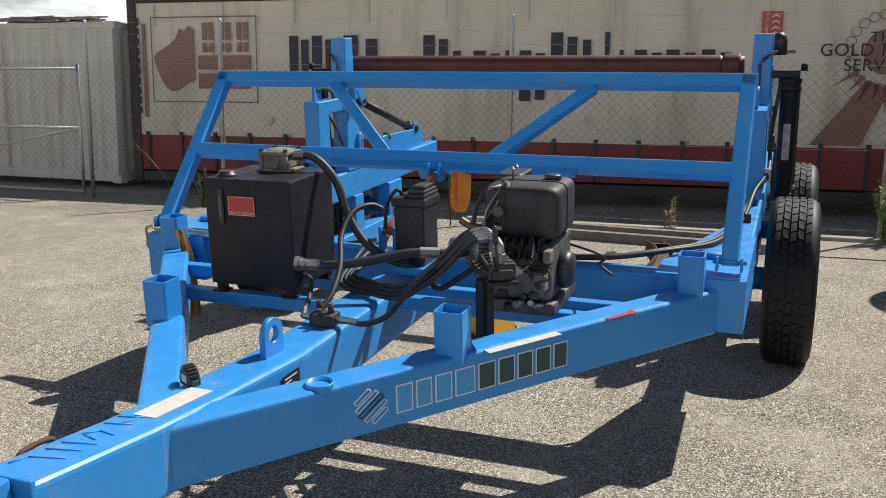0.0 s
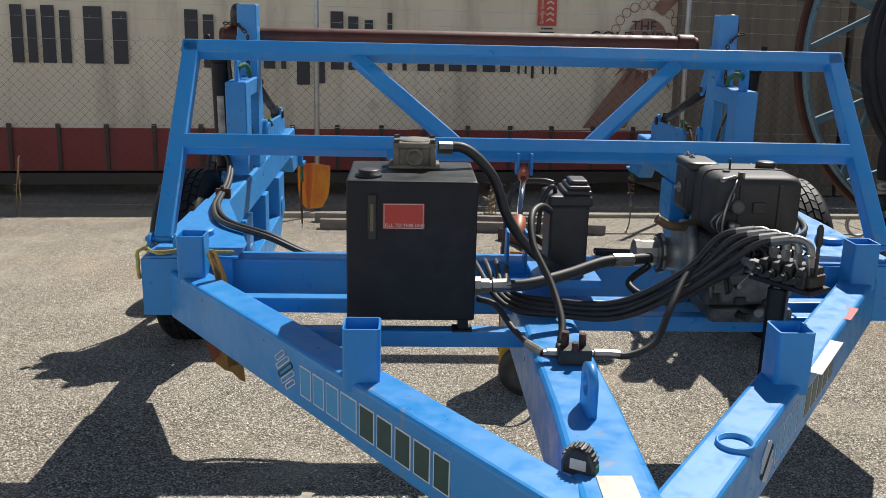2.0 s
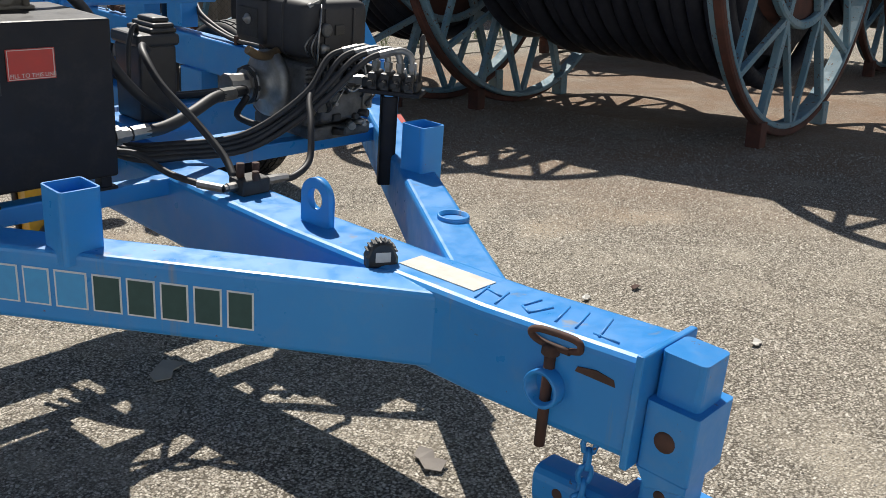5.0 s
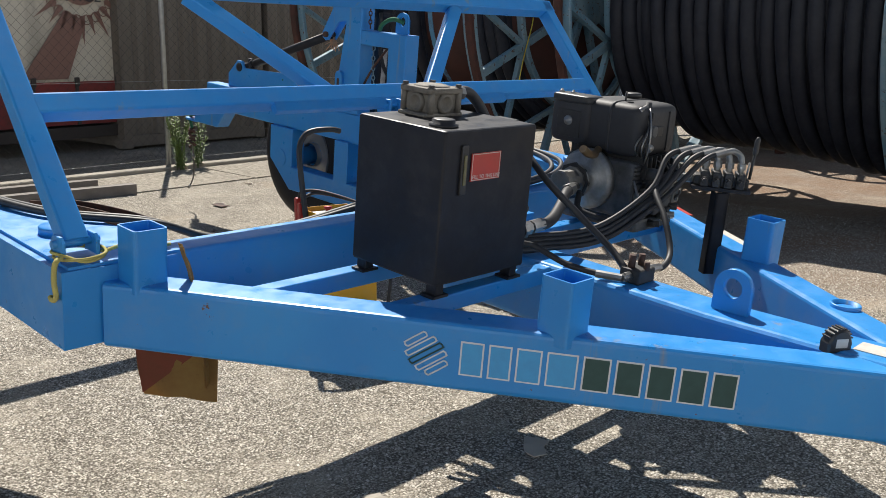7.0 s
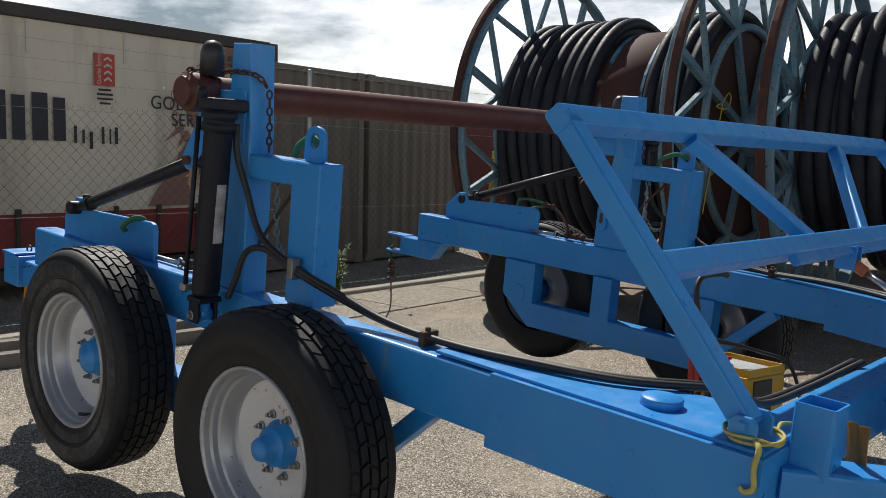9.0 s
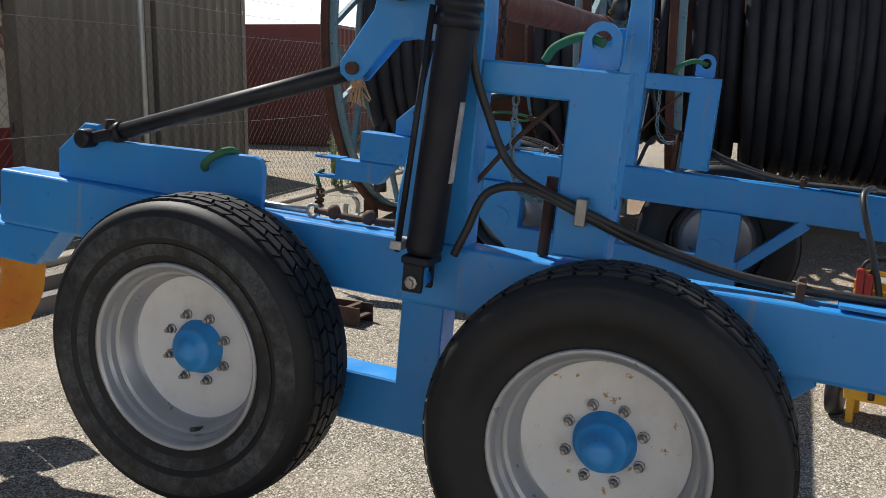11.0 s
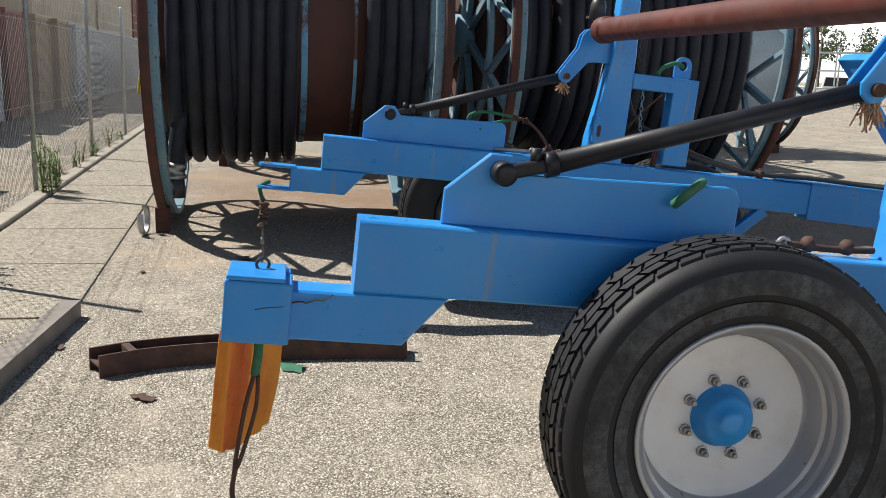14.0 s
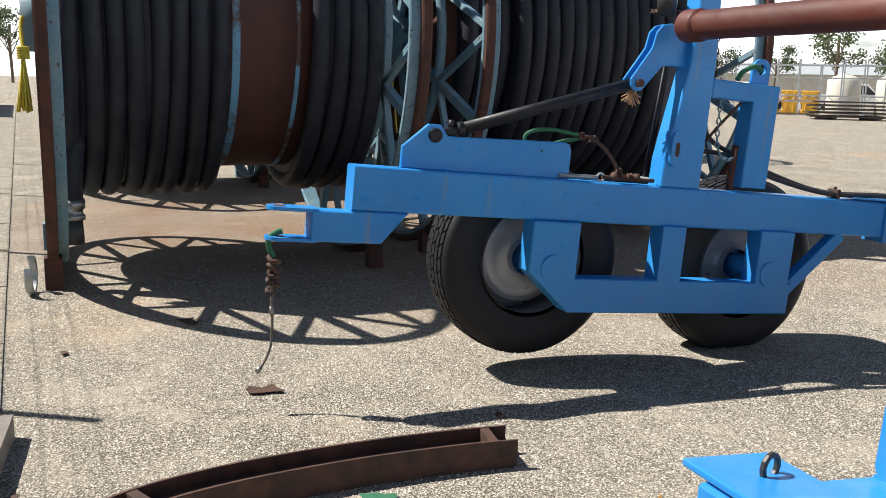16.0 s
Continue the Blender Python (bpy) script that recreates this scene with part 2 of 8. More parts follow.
M_BLUE = paint("blue_paint", (0.018, 0.225, 0.60), (0.028, 0.265, 0.64), rough=0.34, chips=0.688, dust=0.16, drips=0.55)
M_BLUE_CHIPPED = paint("chipped_blue_paint", (0.018, 0.225, 0.59), (0.030, 0.265, 0.62), rough=0.4, chips=0.66, dust=0.22)
M_BLACK = paint("black_satin_paint", (0.010, 0.011, 0.015), (0.017, 0.018, 0.023), rust=(0.05, 0.035, 0.025), rough=0.42, chips=0.76, dust=0.06)
M_BLACK.node_tree.nodes["Principled BSDF"].inputs["Specular IOR Level"].default_value = 0.28
M_BLACK_GLOSS = paint("black_gloss_paint", (0.008, 0.0095, 0.016), (0.011, 0.013, 0.021), rust=(0.04, 0.035, 0.03), rough=0.46, chips=0.78, dust=0.02)
M_BLACK_GLOSS.node_tree.nodes["Principled BSDF"].inputs["Specular IOR Level"].default_value = 0.3
M_YELLOW = paint("yellow_paint", (0.72, 0.36, 0.015), (0.66, 0.36, 0.03), rough=0.42, chips=0.7, dust=0.3)
M_RED = paint("red_paint", (0.42, 0.025, 0.02), (0.34, 0.03, 0.025), rough=0.4, chips=0.74)
M_RIM = paint("silver_white_wheel_paint", (0.64, 0.64, 0.64), (0.56, 0.565, 0.58), rust=(0.30, 0.17, 0.08), rough=0.36, chips=0.71, dust=0.45)
M_RIM_RUSTY = paint("rust_speckled_wheel_paint", (0.64, 0.63, 0.62), (0.56, 0.56, 0.57), rust=(0.34, 0.22, 0.10), rough=0.36, chips=0.63, dust=0.45)
# wheel silver greyed down: the dish's shade sits in the barrel colour
M_BARREL = paint("shaded_silver_rim_paint", (0.40, 0.41, 0.43), (0.33, 0.34, 0.36), rust=(0.24, 0.13, 0.06), rough=0.34, chips=0.71, dust=0.5)
M_BARREL.node_tree.nodes["Principled BSDF"].inputs["Metallic"].default_value = 0.45
M_OXIDE = paint("red_oxide_paint", (0.098, 0.021, 0.013), (0.062, 0.017, 0.011), rough=0.50, chips=0.72, dust=0.08)
M_TEAL = paint("weathered_light_blue_paint", (0.085, 0.195, 0.27), (0.17, 0.25, 0.29), rust=(0.09, 0.040, 0.022), rough=0.65, chips=0.60, dust=0.4, dust_color=(0.46, 0.45, 0.40))
M_GREEN = paint("green_sling_webbing", (0.02, 0.12, 0.06), (0.03, 0.15, 0.08), rough=0.8, chips=0.9)


def make_simple(name, base, dark, rough, metal=0.0, scale=8.0, bump=0.0, spec=None):
    n = Nodes(name)
    c = n.mix(n.ramp(n.noise(scale, 6, 0.6), (0.3, 0.0), (0.72, 1.0)), base, dark)
    return n.set(c, rough, metal, n.noise(scale * 9, 4) if bump else None, bump or 0.001, 0.5, spec)


M_RUST = make_simple("rusted_steel", (0.088, 0.030, 0.020), (0.034, 0.017, 0.013), 0.85, scale=7, bump=0.002)
M_CORE = make_simple("dark_maroon_core_paint", (0.075, 0.024, 0.016), (0.045, 0.017, 0.012), 0.75, scale=4, bump=0.001)
M_DARKRUST = make_simple("dark_rusted_steel", (0.10, 0.045, 0.03), (0.03, 0.02, 0.016), 0.8, scale=11, bump=0.002)
M_STEEL = make_simple("bare_steel", (0.36, 0.35, 0.335), (0.22, 0.215, 0.205), 0.45, 1.0, scale=18)
M_ALLOY = make_simple("cast_alloy", (0.36, 0.36, 0.35), (0.20, 0.20, 0.19), 0.5, 0.75, scale=22, bump=0.001)
M_CHROME = make_simple("chromed_rod", (0.66, 0.66, 0.67), (0.52, 0.52, 0.53), 0.14, 1.0, scale=12)
M_GALV = make_simple("galvanised_steel", (0.46, 0.48, 0.49), (0.33, 0.35, 0.36), 0.5, 0.8, scale=15)
# near-black colour gives the galvanised mesh its backlit, shaded look
M_WIRE = make_simple("backlit_fence_wire", (0.034, 0.035, 0.037), (0.022, 0.023, 0.025), 0.65, 0.1, scale=15)
M_WIREROPE = make_simple("dull_wire_rope", (0.20, 0.19, 0.17), (0.09, 0.075, 0.06), 0.6, 0.4, scale=60)
M_BRASS = make_simple("heat_stained_pipe", (0.26, 0.17, 0.085), (0.11, 0.08, 0.05), 0.5, 0.5, scale=20)
M_HOSE = make_simple("black_hydraulic_hose", (0.013, 0.013, 0.015), (0.030, 0.029, 0.029), 0.55, scale=20)
M_DUSTY = make_simple("dusty_casting", (0.23, 0.21, 0.175), (0.10, 0.092, 0.08), 0.75, 0.1, scale=20, bump=0.002)
M_PLASTIC = make_simple("black_plastic", (0.016, 0.016, 0.017), (0.035, 0.034, 0.033), 0.45, scale=16, bump=0.0006)
M_ENGINE = make_simple("sooty_engine_casting", (0.022, 0.022, 0.023), (0.05, 0.048, 0.045), 0.6, 0.3, scale=25, bump=0.002)
M_TANK_PLASTIC = make_simple("scuffed_black_plastic", (0.012, 0.012, 0.014), (0.034, 0.033, 0.035), 0.6, scale=7, bump=0.001)
M_SOOTY_ALLOY = make_simple("sooty_cast_alloy", (0.15, 0.15, 0.148), (0.035, 0.035, 0.035), 0.6, 0.45, scale=16, bump=0.002)
M_LABEL = make_simple("pale_label", (0.62, 0.60, 0.55), (0.50, 0.46, 0.40), 0.5, scale=30)
M_RAMLABEL = make_simple("worn_pale_label", (0.50, 0.50, 0.50), (0.16, 0.13, 0.12), 0.5, scale=14)
M_GAUGE = make_simple("yellowed_gauge_glass", (0.16, 0.15, 0.08), (0.09, 0.085, 0.05), 0.2, scale=14)
M_LABEL_RED = make_simple("red_label", (0.50, 0.045, 0.03), (0.42, 0.05, 0.035), 0.4, scale=25)
M_WHITE = make_simple("white_vinyl", (0.66, 0.70, 0.72), (0.56, 0.60, 0.63), 0.45, scale=30)
M_VINYL_BLUE = make_simple("bright_blue_vinyl", (0.05, 0.33, 0.66), (0.05, 0.29, 0.60), 0.4, scale=30)
M_VINYL_GREEN = make_simple("dark_green_vinyl", (0.012, 0.055, 0.055), (0.02, 0.07, 0.07), 0.4, scale=30)
M_ROPE = make_simple("yellow_rope", (0.50, 0.44, 0.12), (0.36, 0.32, 0.12), 0.9, scale=60)
M_TWINE = make_simple("frayed_pale_twine", (0.52, 0.30, 0.18), (0.40, 0.25, 0.15), 0.95, scale=60)


def make_flag(name, base, dark):
    """Thin mesh cloth that glows a little when lit from behind."""
    n = Nodes(name)
    c = n.mix(n.ramp(n.noise(7, 7, 0.65), (0.35, 0.0), (0.68, 1.0)), base, dark)
    c = n.mix(n.ramp(n.noise(26, 6, 0.7), (0.58, 0.0), (0.7, 0.5)), c, (0.16, 0.08, 0.04))
    n.set(c, 0.85, bump=n.noise(160, 2), height=0.001, strength=0.5)
    tr = n.t.nodes.new("ShaderNodeBsdfTranslucent")
    n.t.links.new(c, tr.inputs["Color"])
    mx = n.t.nodes.new("ShaderNodeMixShader")
    mx.inputs["Fac"].default_value = 0.45
    n.t.links.new(n.b.outputs["BSDF"], mx.inputs[1])
    n.t.links.new(tr.outputs["BSDF"], mx.inputs[2])
    n.t.links.new(mx.outputs["Shader"], n.t.nodes["Material Output"].inputs["Surface"])
    return n.mat


M_AMBER = make_flag("amber_flag_cloth", (0.57, 0.34, 0.06), (0.52, 0.23, 0.055))
M_FLAGRED = make_flag("faded_red_flag_cloth", (0.50, 0.16, 0.055), (0.52, 0.26, 0.07))
# darker, duller copies of the two flag colours
M_AMBER_DULL = make_flag("dull_amber_flag_cloth", (0.34, 0.22, 0.075), (0.27, 0.15, 0.055))
M_RED_DULL = make_flag("dull_maroon_flag_cloth", (0.27, 0.075, 0.05), (0.22, 0.075, 0.045))
M_ORANGE = make_simple("orange_red_hook", (0.48, 0.13, 0.06), (0.36, 0.10, 0.05), 0.5, scale=20)
M_CONCRETE = make_simple("kerb_concrete", (0.40, 0.36, 0.30), (0.29, 0.26, 0.215), 0.9, scale=3, bump=0.002)


def make_slab():
    n = Nodes("worn_path_concrete")
    c = n.mix(n.ramp(n.noise(1.3, 8, 0.65), (0.35, 0.0), (0.68, 1.0)), (0.35, 0.315, 0.26), (0.26, 0.23, 0.185))
    blot = n.ramp(n.noise(17, 8, 0.75), (0.42, 0.0), (0.62, 0.7))
    c = n.mix(blot, c, (0.42, 0.38, 0.315))
    grit = n.ramp(n.noise(85, 6, 0.72), (0.48, 0.0), (0.6, 0.6))
    c = n.mix(grit, c, (0.42, 0.385, 0.32))
    spots = n.ramp(n.noise(48, 7, 0.72), (0.50, 0.0), (0.60, 0.85))
    c = n.mix(spots, c, (0.085, 0.07, 0.052))
    chips = n.ramp(n.noise(60, 6, 0.72), (0.54, 0.0), (0.63, 0.7))
    c = n.mix(chips, c, (0.58, 0.53, 0.45))
    mottle = n.ramp(n.noise(24, 8, 0.9), (0.40, 0.5), (0.5, 1.0), (0.60, 1.45))
    c = n.mix(1.0, c, mottle, "MULTIPLY")
    return n.set(c, 0.92, bump=n.noise(90, 5), height=0.007, strength=0.8, spec=0.2)


M_SLAB = make_slab()
M_TIMBER = make_simple("grey_weathered_steel_channel", (0.24, 0.215, 0.19), (0.15, 0.13, 0.115), 0.8, scale=6, bump=0.002)


def make_pipe():
    n = Nodes("black_pipe_skin")
    c = n.mix(n.ramp(n.noise(5, 7, 0.65), (0.4, 0.0), (0.75, 1.0)), (0.017, 0.0185, 0.026), (0.030, 0.032, 0.040))
    scuff = n.ramp(n.noise(2.2, 8, 0.7, stretch=(1, 1, 0.3)), (0.60, 0.0), (0.72, 0.35))
    c = n.mix(scuff, c, (0.06, 0.04, 0.03))
    return n.set(c, n.ramp(n.noise(30, 4), (0.3, 0.46), (0.7, 0.66)), bump=n.noise(50, 4), height=0.002, strength=0.4, spec=0.22)


M_PIPE = make_pipe()


def make_tyre(name, worn):
    """Rubber; worn is how much of it is scuffed to grey."""
    n = Nodes(name)
    dust = n.ramp(n.noise(7, 8, 0.7), (0.45, 0.0), (0.8, 0.35))
    c = n.mix(dust, (0.0095, 0.0100, 0.0125), (0.030, 0.031, 0.032))
    if worn:
        scuff = n.ramp(n.noise(5.5, 9, 0.72), (0.42, 0.0), (0.60, 0.9))
        c = n.mix(scuff, c, (0.072, 0.080, 0.088))
        scrape = n.ramp(n.noise(42, 6, 0.7), (0.46, 0.0), (0.60, 0.75))
        c = n.mix(scrape, c, (0.020, 0.021, 0.023))
    return n.set(c, 0.6, bump=n.noise(90, 5), height=0.0012, strength=0.5, spec=0.35)


M_TYRE = make_tyre("tyre_rubber", False)
M_TYRE_WORN = make_tyre("scuffed_tyre_rubber", True)


def make_ground():
    """Sprayed chip seal: sharp little stones in worn bitumen, red dust and pale fines in patches."""
    n = Nodes("chip_seal")
    stone = n.cells(118, "F1", "Color")
    sep = n.t.nodes.new("ShaderNodeSeparateColor")
    n.t.links.new(stone, sep.inputs["Color"])
    tone = n.ramp(sep.outputs["Red"], (0.0, (0.11, 0.096, 0.076)), (0.28, (0.29, 0.258, 0.208)), (0.7, (0.43, 0.39, 0.325)), (1.0, (0.74, 0.68, 0.59)))
    gap = n.ramp(n.cells(118, "F1", "Distance"), (0.44, 0.0), (0.66, 0.95))
    c = n.mix(gap, tone, (0.065, 0.054, 0.041))
    broad = n.ramp(n.noise(0.55, 6, 0.6), (0.36, 0.0), (0.66, 0.5))
    c = n.mix(broad, c, n.mix(0.5, c, (0.42, 0.38, 0.31)))
    fines = n.ramp(n.noise(1.7, 7, 0.65), (0.50, 0.0), (0.66, 0.62))
    c = n.mix(fines, c, (0.45, 0.40, 0.32))
    red = n.ramp(n.noise(0.42, 5, 0.6), (0.55, 0.0), (0.70, 0.55))
    c = n.mix(red, c, (0.40, 0.28, 0.175))
    dark = n.ramp(n.noise(3.1, 6, 0.62), (0.62, 0.0), (0.76, 0.35))
    c = n.mix(dark, c, (0.13, 0.115, 0.095))
    # red dirt trodden in round the reels, coloured darker to deepen the shade there
    mp = n.t.nodes.new("ShaderNodeMapping")
    mp.inputs["Location"].default_value = (-1.35, -0.7, 0)
    mp.inputs["Scale"].default_value = (0.19, 0.19, 0.19)
    n.t.links.new(n.tc.outputs["Object"], mp.inputs["Vector"])
    ball = n.t.nodes.new("ShaderNodeTexGradient")
    ball.gradient_type = "SPHERICAL"
    n.t.links.new(mp.outputs["Vector"], ball.inputs["Vector"])
    spread = n.mix(1.0, n.ramp(ball.outputs["Fac"], (0.0, 0.0), (0.35, 1.0)), n.ramp(n.noise(1.1, 7, 0.65), (0.34, 0.3), (0.6, 0.85)), "MULTIPLY")
    c = n.mix(spread, c, (0.205, 0.118, 0.068))
    pits = n.ramp(n.noise(105, 7, 0.72), (0.52, 0.0), (0.62, 0.72))
    c = n.mix(pits, c, (0.075, 0.062, 0.047))
    grit = n.ramp(n.noise(150, 5, 0.7), (0.55, 0.0), (0.65, 0.75))
    c = n.mix(grit, c, (0.66, 0.62, 0.545))
    mottle = n.ramp(n.noise(21, 8, 0.85), (0.38, 0.80), (0.5, 1.0), (0.62, 1.18))
    c = n.mix(1.0, c, mottle, "MULTIPLY")
    bump = n.mix(0.5, n.ramp(n.cells(118, "F1", "Distance"), (0.1, 1.0), (0.8, 0.0)), n.noise(240, 3))
    return n.set(c, 0.93, bump=bump, height=0.008, strength=0.85, spec=0.2)


M_GROUND = make_ground()


def make_wall_sheet():
    """The curtain of the freight container: dirty cream with dark seep marks."""
    n = Nodes("dirty_cream_curtain")
    c = n.mix(n.ramp(n.noise(0.9, 6, 0.6), (0.35, 0.0), (0.7, 1.0)), (0.60, 0.54, 0.43), (0.68, 0.62, 0.51))
    streak = n.ramp(n.noise(1.0, 7, 0.65, stretch=(2.2, 2.2, 0.35)), (0.50, 0.0), (0.72, 0.6))
    c = n.mix(streak, c, (0.27, 0.235, 0.185))
    spots = n.ramp(n.noise(3.4, 5, 0.7), (0.62, 0.0), (0.74, 0.5))
    c = n.mix(spots, c, (0.20, 0.165, 0.125))
    return n.set(c, 0.62, bump=n.noise(2.5, 3, stretch=(1, 1, 0.25)), height=0.01, strength=0.3)


M_CURTAIN = make_wall_sheet()


def make_panel(name, base, dark, streak_color, rough=0.6):
    n = Nodes(name)
    c = n.mix(n.ramp(n.noise(1.2, 6, 0.6), (0.35, 0.0), (0.7, 1.0)), base, dark)
    c = n.mix(n.ramp(n.noise(1.6, 7, 0.65, stretch=(3, 3, 0.3)), (0.56, 0.0), (0.74, 0.7)), c, streak_color)
    return n.set(c, rough, bump=n.noise(40, 3), height=0.001, strength=0.3)


M_MAROON = make_panel("maroon_curtain_band", (0.23, 0.026, 0.024), (0.18, 0.024, 0.022), (0.09, 0.03, 0.025))
M_BROWN_INK = make_panel("faded_maroon_print", (0.24, 0.125, 0.095), (0.27, 0.155, 0.12), (0.20, 0.11, 0.085))
M_NAVY_INK = make_panel("navy_print", (0.022, 0.024, 0.034), (0.035, 0.036, 0.045), (0.06, 0.05, 0.045))
M_PALE_INK = make_panel("pale_print", (0.58, 0.54, 0.46), (0.52, 0.48, 0.41), (0.45, 0.40, 0.33))
M_DARK_RAIL = make_panel("dark_container_rail", (0.045, 0.034, 0.03), (0.03, 0.025, 0.022), (0.07, 0.05, 0.04))
M_TAUPE = make_panel("taupe_container_steel", (0.165, 0.14, 0.112), (0.14, 0.118, 0.094), (0.085, 0.068, 0.055))
M_CREAM_OLD = make_panel("old_cream_container_steel", (0.58, 0.56, 0.49), (0.50, 0.48, 0.42), (0.33, 0.19, 0.10))
M_DIRTY_CREAM = make_panel("dirty_cream_container_steel", (0.40, 0.35, 0.27), (0.33, 0.28, 0.21), (0.20, 0.13, 0.08))
M_RED_CONT = make_panel("red_container_steel", (0.15, 0.034, 0.028), (0.12, 0.03, 0.026), (0.12, 0.04, 0.03))
M_GREY_CONT = make_panel("grey_container_steel", (0.40, 0.43, 0.45), (0.34, 0.37, 0.39), (0.25, 0.22, 0.19))
M_SHADE = make_simple("black_shade_cloth", (0.018, 0.019, 0.02), (0.032, 0.032, 0.033), 0.9, scale=3, bump=0.002)


def make_runs():
    n = Nodes("blue_paint_runs_on_rust")
    f = n.ramp(n.noise(3.0, 7, 0.65), (0.42, 0.0), (0.52, 1.0))
    c = n.mix(f, (0.07, 0.032, 0.022), (0.12, 0.30, 0.46))
    return n.set(c, 0.6, bump=n.noise(40, 4), height=0.001, strength=0.4)


M_RUNS = make_runs()
M_TAN_CONT = make_panel("tan_container_steel", (0.26, 0.185, 0.11), (0.21, 0.15, 0.09), (0.14, 0.08, 0.05))

# ---- ground ----
gb = bmesh.new()
bmesh.ops.create_grid(gb, x_segments=8, y_segments=8, size=400)
ground = new("ground", mesh_of("ground", gb, M_GROUND))
tagged(ground, "pale chip-seal yard with red dust and dark patches", "ground", kind="structure")


def make_gravel():
    n = Nodes("loose_chippings")
    g = n.t.nodes.new("ShaderNodeNewGeometry")
    tone = n.ramp(g.outputs["Random Per Island"], (0.0, (0.07, 0.062, 0.052)), (0.25, (0.28, 0.25, 0.205)), (0.7, (0.50, 0.46, 0.39)), (1.0, (0.76, 0.71, 0.63)))
    c = n.mix(n.ramp(n.noise(60, 4), (0.4, 0.0), (0.7, 0.35)), tone, (0.20, 0.165, 0.125))
    return n.set(c, 0.9, spec=0.25)


def chippings(count, seed):
    """Loose stone chips over the yard by the trailer: low uneven pyramids half sunk in the seal."""
    r = np.random.default_rng(seed)
    px, py = r.uniform(-5.2, 5.5, count), r.uniform(-1.8, 9.3, count)
    keep = ~((px > 1.4) & (py > 9.15 + 0.055 * px - 1.3))
    px, py = px[keep], py[keep]
    n = len(px)
    size = r.uniform(0.0032, 0.0075, n)
    turn = r.uniform(0, 6.28, n)
    verts = np.zeros((n, 5, 3))
    for k in range(4):
        a = turn + k * math.pi / 2 + r.uniform(-0.4, 0.4, n)
        d = size * r.uniform(0.7, 1.25, n)
        verts[:, k] = np.stack((px + d * np.cos(a), py + d * np.sin(a), np.full(n, -0.001)), 1)
    verts[:, 4] = np.stack((px + r.uniform(-0.5, 0.5, n) * size, py + r.uniform(-0.5, 0.5, n) * size, size * r.uniform(0.5, 1.05, n)), 1)
    base = (np.arange(n) * 5)[:, None, None]
    tris = (base + np.array([[0, 1, 4], [1, 2, 4], [2, 3, 4], [3, 0, 4]])[None]).reshape(-1)
    me = bpy.data.meshes.new("gravel")
    me.vertices.add(n * 5)
    me.vertices.foreach_set("co", verts.reshape(-1))
    me.loops.add(len(tris))
    me.loops.foreach_set("vertex_index", tris.astype(np.int32))
    me.polygons.add(len(tris) // 3)
    me.polygons.foreach_set("loop_start", np.arange(0, len(tris), 3, dtype=np.int32))
    me.update(calc_edges=True)
    me.validate()
    me.materials.append(make_gravel())
    return me


tagged(new("gravel", chippings(270000, 15)), "loose pale and dark stone chips on the yard", "gravel", kind="stuff")


def fence_y(x):
    return 9.15 + 0.055 * x


# concrete strip and kerb along the fence
path_strip = tagged(new("pavement"), "pale broken concrete strip beside the fence", "pavement", kind="structure")
rng = random.Random(4)
x = 1.5
while x < 46:
    w = 1.5
    b = bmesh.new()
    outline = [(x, fence_y(x) - 1.25), (x + w - 0.02, fence_y(x + w) - 1.25), (x + w - 0.02, fence_y(x + w) - 0.19), (x, fence_y(x) - 0.19)]
    loft(b, [[Vector((px, py, -0.05)) for px, py in outline], [Vector((px, py, 0.010 + rng.uniform(0, 0.004))) for px, py in outline]])
    part("slab", b, M_SLAB, path_strip)
    x += w
kerb = tagged(new("kerb"), "low pale concrete kerb under the chain-link fence", "kerb", kind="structure")
x = -2.0
while x < 46:
    b = bmesh.new()
    member(b, (x, fence_y(x) - 0.09, 0.01), (x + 2.38, fence_y(x + 2.38) - 0.09, 0.01), 0.17, 0.09, 0.02)
    part("kerb_stone", b, M_CONCRETE, kerb)
    x += 2.4


# ---- chain-link fence ----
fence = tagged(new("fence"), "galvanised chain-link fence with tall posts and barbed wire", "fence")
POSTS = [-13.6, -9.6, -5.52, -1.52, 2.68, 6.7, 10.7, 14.9, 19.2, 23.4, 27.6, 31.8, 36.0, 40.2, 44.4]
for px in [*POSTS, -7.68]:
    b = bmesh.new()
    py = fence_y(px)
    lathe(b, (px, py, -0.05), (px, py, 3), [(0, 0.028), (2.5, 0.028), (2.54, 0.028), (2.55, 0.018), (2.555, 0.004)], 12)
    part("post", b, M_GALV, fence)


